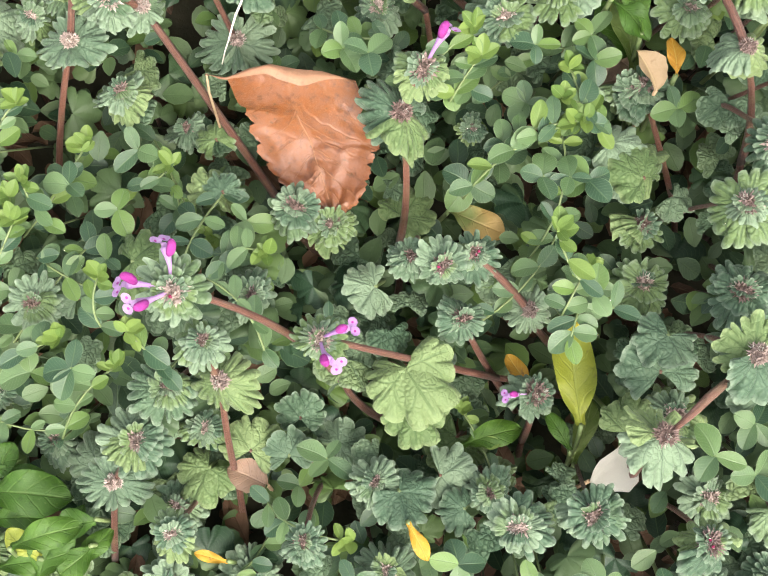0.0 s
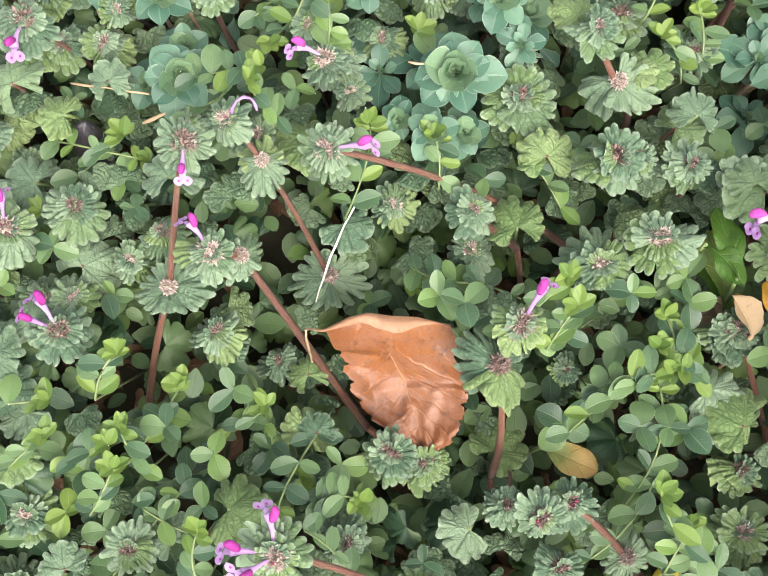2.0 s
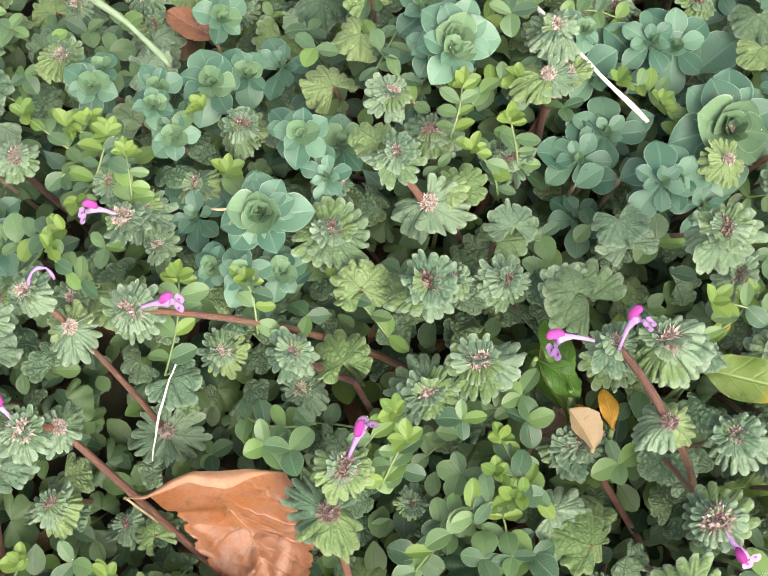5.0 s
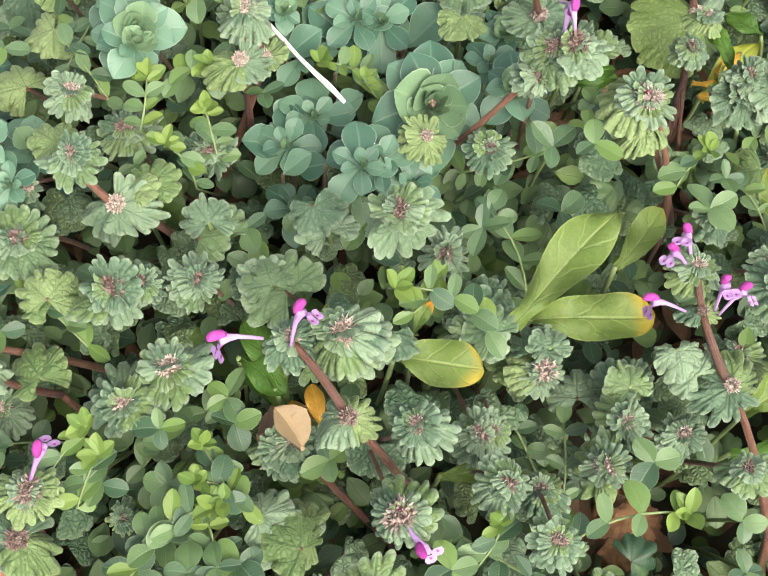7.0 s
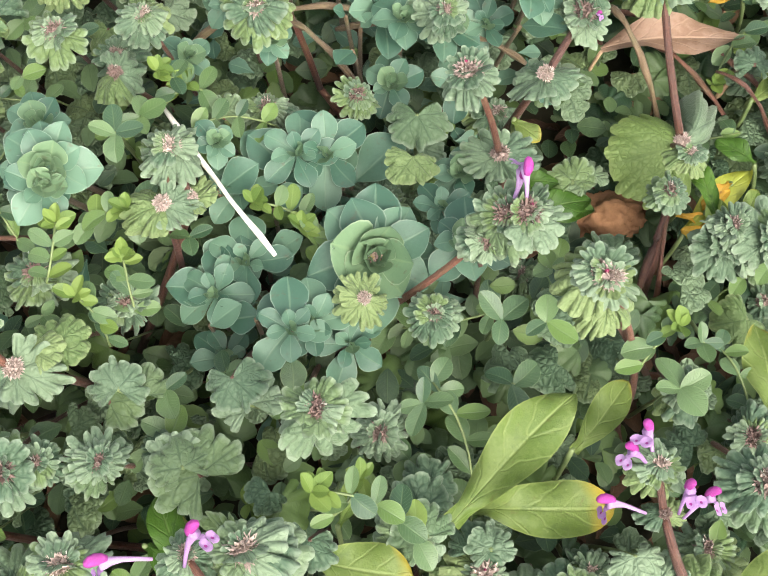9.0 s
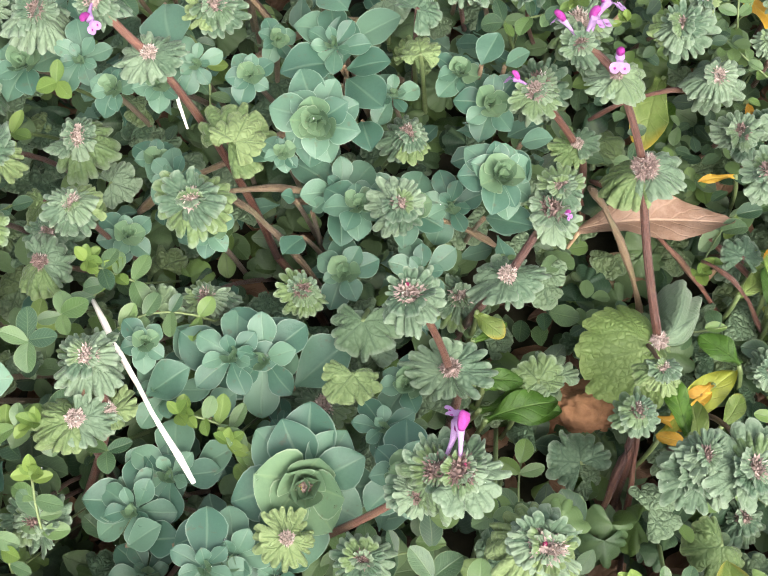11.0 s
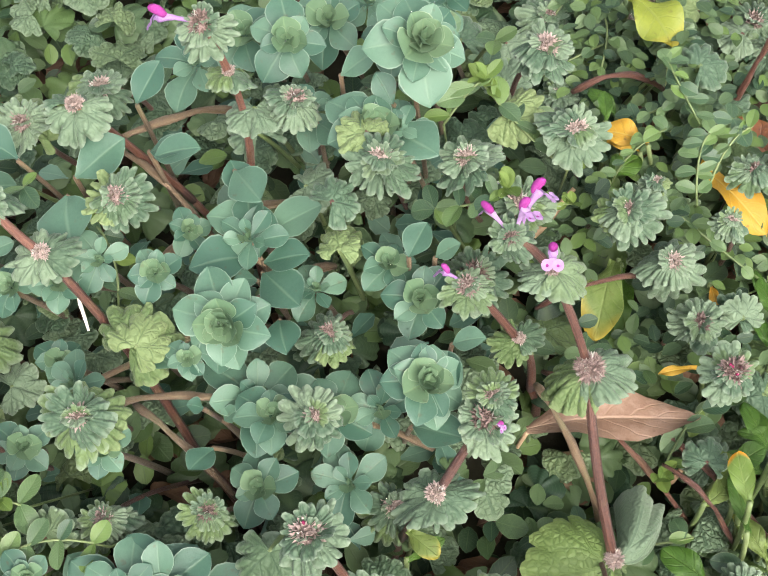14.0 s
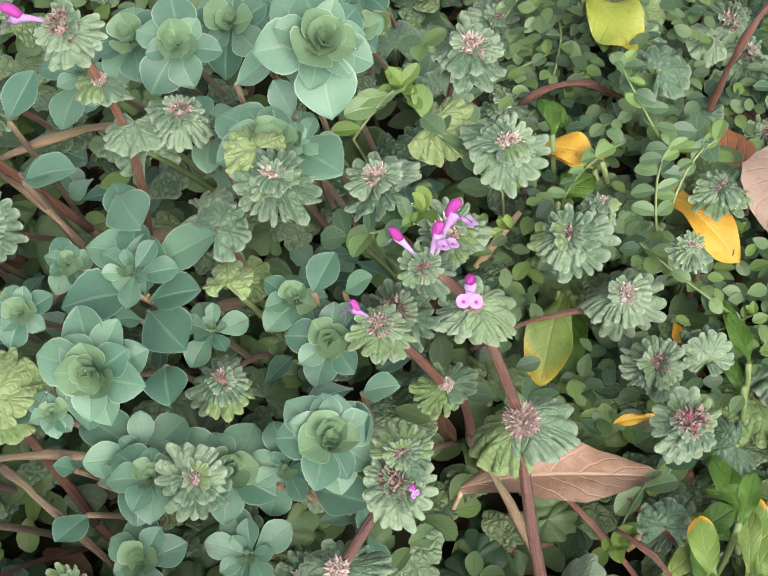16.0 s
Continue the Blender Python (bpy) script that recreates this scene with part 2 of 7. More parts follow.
BROAD_LIME = leaf_material("broad_leaf_lime", (0.135, 0.185, 0.018), (0.300, 0.330, 0.040), (0.26, 0.31, 0.09), tip=(0.48, 0.40, 0.05), laterals=5, rough=0.42, relief=0.7, thin=0.25, spots=0.4, coat=0.45, mark=0.3)
BROAD_WHOLE = leaf_material("broad_leaf_whole", (0.056, 0.104, 0.016), (0.118, 0.172, 0.036), (0.20, 0.26, 0.09), laterals=4, rough=0.44, relief=0.8, thin=0.22, spots=0.3, coat=0.3, mark=0.75, mottle=(0.120, 0.172, 0.046), stain=(0.052, 0.094, 0.016), edge=(0.20, 0.25, 0.08))
BROAD_TAN = leaf_material("broad_leaf_tan", (0.090, 0.120, 0.024), (0.170, 0.200, 0.060), (0.30, 0.26, 0.12), tip=(0.46, 0.32, 0.12), laterals=4, rough=0.45, relief=0.7, thin=0.22, spots=0.4, coat=0.3, mark=0.5, tip_at=(0.35, 0.70))
BROAD_ORANGE = leaf_material("broad_leaf_orange_tip", (0.070, 0.130, 0.018), (0.130, 0.200, 0.040), (0.19, 0.26, 0.08), tip=(0.55, 0.24, 0.015), laterals=4, rough=0.4, relief=0.7, thin=0.22, spots=0.3, coat=0.4, mark=0.6, tip_at=(0.80, 0.95))
YELLOW = leaf_material("yellowed_leaf", (0.36, 0.17, 0.015), (0.55, 0.36, 0.04), (0.48, 0.38, 0.10), laterals=6, rough=0.5, relief=0.6, thin=0.25, spots=0.7)
DEAD = leaf_material("dead_leaf", (0.095, 0.026, 0.008), (0.275, 0.100, 0.027), (0.27, 0.135, 0.070), laterals=6, rough=0.36, relief=1.0, thin=0.10, spots=0.9, vary=0.1, coat=0.6, mark=0.45, mottle=(0.205, 0.090, 0.048), stain=(0.070, 0.021, 0.008))
DEAD_PALE = leaf_material("dead_leaf_pale", (0.19, 0.115, 0.072), (0.38, 0.260, 0.180), (0.44, 0.32, 0.22), laterals=6, rough=0.6, relief=0.8, thin=0.12, spots=0.5, mottle=(0.25, 0.17, 0.12))
DEAD_DARK = leaf_material("dead_leaf_dark", (0.09, 0.06, 0.045), (0.22, 0.155, 0.115), (0.27, 0.20, 0.15), laterals=6, rough=0.6, relief=0.9, thin=0.1, spots=0.5)
LITTER = leaf_material("litter_leaf", (0.050, 0.026, 0.014), (0.165, 0.096, 0.054), (0.12, 0.075, 0.04), laterals=5, rough=0.75, relief=0.7, thin=0.08, stuff=True, vary=0.8)
# the clover greens again, darkened: the shade low in the plants is in the colour
UNDER_SHADED = leaf_material("understory_leaf_shaded", (0.019, 0.048, 0.023), (0.074, 0.125, 0.049), (0.079, 0.128, 0.053), laterals=8, rough=0.46, relief=0.4, thin=0.18, edge=(0.15, 0.21, 0.10), stuff=True, vary=1.0, fresh=(0.092, 0.158, 0.034))
STEM = stem_material("henbit_stem", (0.045, 0.017, 0.011), (0.165, 0.070, 0.043), (0.125, 0.088, 0.042))
STEM_GREEN = plain_material("green_stem", (0.07, 0.11, 0.035), (0.17, 0.22, 0.09), 500, 0.5, 0.4)
STEM_TAN = stem_material("spurge_stem", (0.080, 0.056, 0.030), (0.200, 0.140, 0.080), (0.150, 0.150, 0.070))
CALYX = plain_material("henbit_calyx", (0.120, 0.092, 0.070), (0.270, 0.222, 0.170), 900, 0.8, 0.8, vary=0.8)
HAIR = plain_material("calyx_tip", (0.190, 0.130, 0.112), (0.400, 0.325, 0.285), 900, 0.8, 0.3, vary=0.8)
MAGENTA = plain_material("petal_magenta", (0.21, 0.012, 0.145), (0.40, 0.075, 0.31), 700, 0.6, 0.5, thin=0.10, spec=0.15)
LILAC = plain_material("petal_lilac", (0.26, 0.12, 0.33), (0.50, 0.34, 0.54), 500, 0.6, 0.3, thin=0.2, spec=0.2)
LIP = plain_material("petal_lip", (0.29, 0.14, 0.35), (0.46, 0.31, 0.51), 1200, 0.6, 0.3, thin=0.25, spec=0.2)
BUD = plain_material("petal_bud", (0.16, 0.006, 0.045), (0.30, 0.02, 0.09), 700, 0.5, 0.3)
EYE_YELLOW = plain_material("spurge_flower", (0.32, 0.36, 0.04), (0.50, 0.50, 0.08), 900, 0.5, 0.4)
# soil coloured near-black, with the shade of the gaps between plants in it
SOIL_SHADED = plain_material("soil", (0.009, 0.010, 0.005), (0.034, 0.032, 0.016), 160, 0.9, 1.0)
CLOD = plain_material("clay_clod", (0.15, 0.075, 0.036), (0.40, 0.215, 0.11), 420, 0.95, 1.0)
STRAW = plain_material("straw", (0.62, 0.56, 0.44), (0.86, 0.82, 0.72), 300, 0.5, 0.4, stretch=(1, 1, 0.1))
TWIG = plain_material("twig", (0.20, 0.13, 0.07), (0.46, 0.33, 0.20), 400, 0.7, 0.7)
GRASS = plain_material("grass_blade", (0.12, 0.20, 0.10), (0.30, 0.38, 0.24), 300, 0.5, 0.3, thin=0.2)
WOOL = plain_material("pinkish_wool", (0.46, 0.34, 0.30), (0.72, 0.60, 0.54), 500, 0.9, 0.9, thin=0.2)
FLUFF = plain_material("pale_fluff", (0.46, 0.45, 0.38), (0.74, 0.74, 0.66), 500, 0.9, 0.9, thin=0.2)
WATER, drop_nodes, drop_shader = material("water_drop")
drop_shader.inputs["Base Color"].default_value = (1, 1, 1, 1)
drop_shader.inputs["Roughness"].default_value, drop_shader.inputs["IOR"].default_value = 0.02, 1.33
drop_shader.inputs["Transmission Weight"].default_value = 1.0
PEBBLE = plain_material("dark_pebble", (0.025, 0.022, 0.026), (0.065, 0.060, 0.066), 300, 0.5, 0.5)
DEAD_RIB = plain_material("dead_leaf_rib", (0.20, 0.085, 0.04), (0.32, 0.16, 0.085), 500, 0.6, 0.4)
DEAD_STRAW = leaf_material("dead_leaf_straw", (0.28, 0.19, 0.10), (0.44, 0.33, 0.20), (0.34, 0.26, 0.12), veins="mid", rough=0.55, relief=0.8, thin=0.2, spots=0.4, vary=0.1)
DEAD_RIM = leaf_material("dead_leaf_rim", (0.20, 0.095, 0.052), (0.36, 0.205, 0.120), (0.22, 0.12, 0.07), veins="mid", rough=0.55, relief=0.8, thin=0.12, spots=0.35, vary=0.1)
HENBIT_LOW = leaf_material("henbit_leaf_low", (0.050, 0.098, 0.052), (0.135, 0.200, 0.112), (0.030, 0.066, 0.034), veins="fan", laterals=9, rough=0.58, relief=0.8, edge=(0.17, 0.23, 0.145), stuff=True, vary=0.8, fresh=(0.12, 0.17, 0.06), mark=0.55)
SPURGE_LOW = leaf_material("spurge_leaf_low", (0.040, 0.102, 0.068), (0.098, 0.186, 0.124), (0.15, 0.24, 0.155), veins="mid", rough=0.5, relief=0.3, thin=0.16, edge=(0.28, 0.37, 0.27), stuff=True, vary=0.85)

# ---- shapes ----


def grid_mesh(name, rows, uvs, mat):
    """A sheet from rows of points (all rows equally long), with its own u and v."""
    n, k = len(rows), len(rows[0])
    verts = [p for row in rows for p in row]
    faces = [(a * k + b, a * k + b + 1, (a + 1) * k + b + 1, (a + 1) * k + b) for a in range(n - 1) for b in range(k - 1)]
    me = bpy.data.meshes.new(name)
    me.from_pydata(verts, [], faces)
    flat = [p for row in uvs for p in row]
    layer = me.uv_layers.new(name="UVMap")
    layer.data.foreach_set("uv", [c for loop in me.loops for c in flat[loop.vertex_index]])
    me.polygons.foreach_set("use_smooth", [True] * len(me.polygons))
    me.materials.append(mat)
    return me


def fan_leaf(name, mat, spread=104, lobes=7, cup=0.15, droop=0.25, seed=0, deep=0.22, step=6, rings=9, puff=1.0, heart=0.0, ribs=0.667):
    """Henbit: a rounded leaf clasping its stem at the origin, one unit long, with rounded lobes and the blade puffed up between sunken veins."""
    r = random.Random(seed)
    size = [1 + r.uniform(-0.12, 0.10) * min(1, deep / 0.2) for _ in range(lobes)]
    width = np.cumsum([0] + [r.uniform(0.75, 1.25) for _ in range(lobes)])
    width = width / width[-1]
    wob = [r.uniform(0, 6.28) for _ in range(6)]
    curl = r.uniform(-0.06, 0.10)
    first = r.randrange(3)
    cleft = [deep * (r.uniform(0.35, 0.6) if (k + first) % 3 else r.uniform(1.1, 1.5)) for k in range(lobes + 1)]
    lift = [r.uniform(-1, 1) for _ in range(lobes)]
    rays = [(k, 0.5 - 0.5 * math.cos(math.pi * i / step)) for k in range(lobes) for i in range(step)] + [(lobes - 1, 1.0)]
    rows, uvs = [], []
    for a in range(rings):
        v = (a / (rings - 1)) ** 0.85
        row, uv = [], []
        for k, f in rays:
            u = width[k] + (width[k + 1] - width[k]) * f
            ang = radians((u - 0.5) * 2 * spread)
            off = abs(2 * f - 1)
            beside = size[min(k + 1, lobes - 1)] if f > 0.5 else size[max(k - 1, 0)]
            long = size[k] + (beside - size[k]) * 0.5 * off**3
            out = (0.80 + 0.20 * math.cos(ang * 0.85)) * long * (1 - heart * abs(2 * u - 1) ** 3)
            notch = cleft[k + (f > 0.5)] * (1 - math.sqrt(max(0.0, 1 - off**2.3)))
            rad = max(v * out * (1 - notch * v**2.2), 0.02)
            tipward = max(0.0, min(1.0, (v - 0.58) / 0.42))
            main = math.exp(-((off / 0.22) ** 2)) * (1.0 if (k + first) % 3 == 1 else tipward**2)
            bumps = noise.noise(Vector((rad * math.sin(ang) * 6.5 + seed, rad * math.cos(ang) * 6.5, 0)))
            quilt = puff * (0.050 * v * bumps + 0.055 * tipward * (1 - off**2) - 0.045 * v * main - 0.06 * off**3 * tipward)
            wave = 0.11 * v * v * math.sin(2.1 * ang + wob[0]) + 0.08 * v * math.sin(3.7 * ang + wob[1]) + 0.035 * v**2 * math.sin(9 * ang + wob[3])
            z = cup * v - (cup + droop) * v**2.4 + quilt + wave + curl * v**5 + 0.30 * deep * tipward * lift[k] * (1 - off**2)
            middle = radians((0.5 * (width[k] + width[k + 1]) - 0.5) * 2 * spread)
            ang += (middle - ang) * min(0.13, 0.04 + 0.30 * deep) * tipward
            row.append((rad * math.sin(ang + 0.06 * v * math.sin(5 * ang + wob[4])), rad * math.cos(ang) * 0.95, z))
            uv.append(((k + f + first - 0.75) / 9 * ribs, v))
        rows.append(row)
        uvs.append(uv)
    return grid_mesh(name, rows, uvs, mat)


def oval_leaf(name, mat, wide=0.6, peak=0.6, fold=0.15, droop=0.2, tip=0.0, nx=5, ny=8, wave=0.0, stalk=0.06, seed=0, blunt=0.5, teeth=0.0):
    """A simple blade one unit long along y; widest at peak, folded along its midrib."""
    r = random.Random(seed)
    p1, p2 = r.uniform(0, 6.28), r.uniform(0, 6.28)
    rows, uvs = [], []
    e = math.log(0.5) / math.log(peak)
    for a in range(ny + 1):
        v = 0.5 - 0.5 * math.cos(math.pi * a / ny)
        s = math.sin(math.pi * v**e)
        half = 0.5 * wide * max(s, 0.0) ** blunt
        half = max(half, stalk * 0.5 * (1 - v) + 0.002)
        if teeth and a % 2:
            half *= 1 - teeth
        row, uv = [], []
        for b in range(nx + 1):
            u = b / nx
            x = (u - 0.5) * 2
            z = fold * abs(x) * half + 0.25 * droop * v - droop * v * v + wave * math.sin(v * 9 + p1 + (2 if x > 0 else 0)) * x * x + 0.3 * wave * math.sin(v * 5 + p2)
            row.append((x * half + 0.03 * math.sin(v * 3 + p1), v + tip * x * x * 0.05, z))
            uv.append((u, v))
        rows.append(row)
        uvs.append(uv)
    return grid_mesh(name, rows, uvs, mat)


def tube_mesh(name, path, radii, mat, sides=6, ridge=0.0):
    """A stem along a path of points, tapering, with rounded ridges."""
    pts = [Vector(p) for p in path]
    verts, faces = [], []
    up = Vector((0.31, 0.87, 0.38))
    for i, p in enumerate(pts):
        d = (pts[min(i + 1, len(pts) - 1)] - pts[max(i - 1, 0)]).normalized()
        a = d.cross(up).normalized()
        b = d.cross(a)
        for s in range(sides):
            t = 2 * math.pi * s / sides
            rr = radii[i] * (1 - ridge * (s % 2))
            verts.append(p + (a * math.cos(t) + b * math.sin(t)) * rr)
    for i in range(len(pts) - 1):
        for s in range(sides):
            q = (s + 1) % sides
            faces.append((i * sides + s, i * sides + q, (i + 1) * sides + q, (i + 1) * sides + s))
    faces += [tuple(range(sides))[::-1], tuple(range((len(pts) - 1) * sides, len(pts) * sides))]
    me = bpy.data.meshes.new(name)
    me.from_pydata([tuple(v) for v in verts], [], faces)
    layer = me.uv_layers.new(name="UVMap")
    layer.data.foreach_set("uv", [c for loop in me.loops for c in (loop.vertex_index % sides / sides, loop.vertex_index // sides / len(pts))])
    me.polygons.foreach_set("use_smooth", [True] * len(me.polygons))
    me.materials.append(mat)
    return me


def bend(a, b, sag, n=7):
    """Points of a stem from a to b, bowed by sag."""
    a, b, sag = Vector(a), Vector(b), Vector(sag)
    return [a.lerp(b, i / n) + sag * (4 * (i / n) * (1 - i / n)) for i in range(n + 1)]


def part(name, me, parent, m=None, label=""):
    ob = new(name, me)
    ob.parent = parent
    if m is not None:
        ob.matrix_local = m
    if label:
        ob["label"] = label
    return ob


def leafed(az, elev=0.0, roll=0.0, size=1.0, at=(0, 0, 0), wide=1.0):
    """Where a leaf sits: azimuth, how far it rises, roll, length."""
    return Matrix.Translation(at) @ Euler((radians(elev), radians(roll), radians(az)), "XYZ").to_matrix().to_4x4() @ Matrix.Diagonal((size * wide, size, size, 1))


def thing(name, label, category, group="", at=(0, 0, 0), m=None):
    ob = new(name)
    ob.empty_display_size = 0.005
    ob.matrix_world = m if m is not None else Matrix.Translation(at)
    return tagged(ob, label, category, group)


FAN = [fan_leaf("henbit_leaf", HENBIT, (100, 116, 108)[i % 3], (9, 12, 11)[i % 3], 0.10 + 0.09 * (i % 3), 0.04 + 0.15 * (i % 4), 11 + i, deep=(0.34, 0.38, 0.30)[i % 3]) for i in range(9)]
FAN_PALE = [fan_leaf("henbit_leaf", HENBIT_PALE, 108, 11, 0.12, 0.12 + 0.14 * i, 31 + i, deep=0.33) for i in range(4)]
SPURGE_LEAF = [oval_leaf("spurge_leaf", SPURGE, 0.74 + 0.07 * i, 0.58, 0.20, 0.10 + 0.1 * i, nx=8, ny=12, seed=i, blunt=(0.74, 0.86, 0.80)[i], wave=0.03) for i in range(3)]
SPURGE_LONG = [oval_leaf("spurge_leaf", SPURGE, 0.62 + 0.06 * i, 0.66, 0.2, 0.10 + 0.12 * i, nx=6, ny=11, seed=20 + i, blunt=0.68, stalk=0.09, wave=0.025) for i in range(3)]
SPURGE_INNER = [oval_leaf("spurge_leaf", SPURGE_YOUNG, 1.02 + 0.12 * i, 0.52, 0.42, -0.34 + 0.08 * i, nx=8, ny=10, seed=5 + i, blunt=0.64, wave=0.03, stalk=0.3) for i in range(3)]
CLOVER_LEAF = [oval_leaf("clover_leaflet", CLOVER, 0.54 + 0.11 * i, 0.55, 0.30, 0.02 + 0.14 * i, nx=6, ny=9, seed=i, blunt=0.54) for i in range(3)]
CLOVER_TIP = [oval_leaf("clover_leaflet", CLOVER_YOUNG, 0.56 + 0.10 * i, 0.55, 0.42, 0.05, nx=6, ny=8, seed=i, blunt=0.58) for i in range(2)]
BROAD_LEAF = [[oval_leaf("broad_leaf", mat, 0.34 + 0.05 * k, 0.62, 0.22, 0.16 + 0.06 * k, nx=12, ny=24, wave=0.065 + 0.02 * k, stalk=0.12, seed=3 * i + k, blunt=0.62) for k in range(3)] for i, mat in enumerate((BROAD, BROAD_GREEN, YELLOW, BROAD_LIME, BROAD_ORANGE, BROAD_WHOLE, BROAD_TAN))]


def cone_cluster(name, mat, count, seed, long=0.55, thick=0.16, spread=75):
    """The tuft of pointed, hairy calyces in the middle of a whorl: each a narrow open cone with teeth."""
    r = random.Random(seed)
    verts, faces, mats = [], [], []
    for k in range(count):
        lean = radians(spread) * math.sqrt((k + 0.4) / count)
        az = k * 2.39996 + r.uniform(-0.3, 0.3)
        m = Matrix.Rotation(az, 3, "Z") @ Matrix.Rotation(lean, 3, "Y")
        ln, th = long * r.uniform(0.75, 1.2), thick * r.uniform(0.8, 1.2)
        base = len(verts)
        for h, rr in ((0.0, 0.45), (0.55, 1.0), (0.78, 0.9)):
            for s in range(5):
                t = s * math.tau / 5
                verts.append(m @ Vector((math.cos(t) * th * rr, math.sin(t) * th * rr, h * ln)))
        for s in range(5):
            t = s * math.tau / 5 + 0.63
            verts.append(m @ Vector((math.cos(t) * th * 1.25, math.sin(t) * th * 1.25, ln * r.uniform(0.95, 1.2))))
        for ring in (0, 1):
            for s in range(5):
                q = (s + 1) % 5
                faces.append((base + ring * 5 + s, base + ring * 5 + q, base + ring * 5 + 5 + q, base + ring * 5 + 5 + s))
                mats.append(0)
        for s in range(5):
            faces.append((base + 10 + s, base + 10 + (s + 1) % 5, base + 15 + s))
            mats.append(2 if k % 14 == 4 else 1)
    # the dense woolly base between the teeth
    base = len(verts)
    for h in range(4):
        for q in range(9):
            a, t = math.tau * q / 9, 0.5 * math.pi * h / 4
            verts.append(Vector((math.cos(a) * math.cos(t), math.sin(a) * math.cos(t), math.sin(t))) * long * 0.80)
    for h in range(3):
        for q in range(9):
            n = (q + 1) % 9
            faces.append((base + h * 9 + q, base + h * 9 + n, base + h * 9 + 9 + n, base + h * 9 + 9 + q))
            mats.append(1)
    faces.append(tuple(range(base + 27, base + 36)))
    mats.append(1)
    me = bpy.data.meshes.new(name)
    me.from_pydata([tuple(v) for v in verts], [], faces)
    me.materials.append(mat)
    me.materials.append(HAIR)
    me.materials.append(FLUFF)
    me.polygons.foreach_set("material_index", mats)
    me.polygons.foreach_set("use_smooth", [True] * len(mats))
    return me


WOOL_TUFT = cone_cluster("tuft", WOOL, 90, 6, long=0.20, thick=0.030, spread=95)
CALYX_MESH = [cone_cluster("calyx_tuft", CALYX, 52, s, long=0.21, thick=0.052, spread=88) for s in range(4)]


def lathe(name, path, radii, mat, sides=8):
    return tube_mesh(name, path, radii, mat, sides)


# One henbit flower along +z: a thin curved tube, a magenta hood and a pale two-lobed lip.
FLOWER_TUBE = lathe("corolla_tube", [(0, 0, 0), (0, -0.02, 0.25), (0, -0.03, 0.5), (0, -0.01, 0.66), (0, 0.02, 0.78), (0, 0.04, 0.84)], [0.032, 0.036, 0.046, 0.070, 0.098, 0.105], LILAC, 10)
FLOWER_HOOD = lathe("hood", [(0, -0.05, 0.74), (0, -0.06, 0.82), (0, -0.05, 0.91), (0, -0.02, 0.99), (0, 0.03, 1.04), (0, 0.06, 1.06)], [0.062, 0.086, 0.096, 0.090, 0.066, 0.022], MAGENTA, 12)


def lip_mesh():
    """The lower lip: a narrow neck and two round pale lobes, each with a darker spot."""
    verts, faces, mats = [], [], []
    for a in range(4):
        w = a / 3
        for x in (-1, 0, 1):
            verts.append((x * (0.085 - 0.03 * w), 0.10 + 0.14 * w, 0.80 + 0.05 * math.sin(3 * w) - 0.02 * abs(x)))
    for a in range(3):
        for x in range(2):
            faces.append((a * 3 + x, a * 3 + x + 1, a * 3 + x + 4, a * 3 + x + 3))
            mats.append(0)
    for side in (-1, 1):
        base = len(verts)
        verts.append((side * 0.105, 0.30, 0.80))
        for ring, rad in enumerate((0.030, 0.080, 0.118)):
            for k in range(10):
                t = math.tau * k / 10
                verts.append((side * 0.105 + rad * math.cos(t), 0.30 + rad * 1.05 * math.sin(t), 0.80 + 0.025 * ring - 0.05 * (ring == 2) * (math.sin(t) > 0)))
        for k in range(10):
            q = (k + 1) % 10
            faces.append((base, base + 1 + k, base + 1 + q))
            mats.append(1)
            for ring in range(2):
                faces.append((base + 1 + ring * 10 + k, base + 11 + ring * 10 + k, base + 11 + ring * 10 + q, base + 1 + ring * 10 + q))
                mats.append(0)
    me = bpy.data.meshes.new("lip")
    me.from_pydata(verts, [], faces)
    me.materials.append(LIP)
    me.materials.append(MAGENTA)
    me.polygons.foreach_set("material_index", mats)
    me.polygons.foreach_set("use_smooth", [True] * len(mats))
    return me


FLOWER_LIP = lip_mesh()
BUD_MESH = lathe("bud", [(0, 0, 0), (0, 0, 0.25), (0, 0, 0.5), (0, 0, 0.68), (0, 0, 0.75)], [0.08, 0.16, 0.19, 0.12, 0.01], BUD, 8)


def flower(parent, at, az, lean, size=0.012, twist=0.0):
    """A flower leaning outward by lean degrees towards az; its lip hangs on the outer side."""
    m = Matrix.Translation(at) @ Euler((radians(-lean), 0, radians(az)), "XYZ").to_matrix().to_4x4() @ Matrix.Rotation(radians(twist), 4, "Z") @ Matrix.Scale(size, 4)
    tube = part("flower", FLOWER_TUBE, parent, m, "purple henbit flower with magenta hood")
    raised = Matrix.Translation((0, 0, 0.74)) @ Matrix.Rotation(radians(max(0, lean - 22) * 0.75), 4, "X") @ Matrix.Translation((0, 0, -0.74))
    part("hood", FLOWER_HOOD, tube, raised)
    part("lip", FLOWER_LIP, tube, raised)


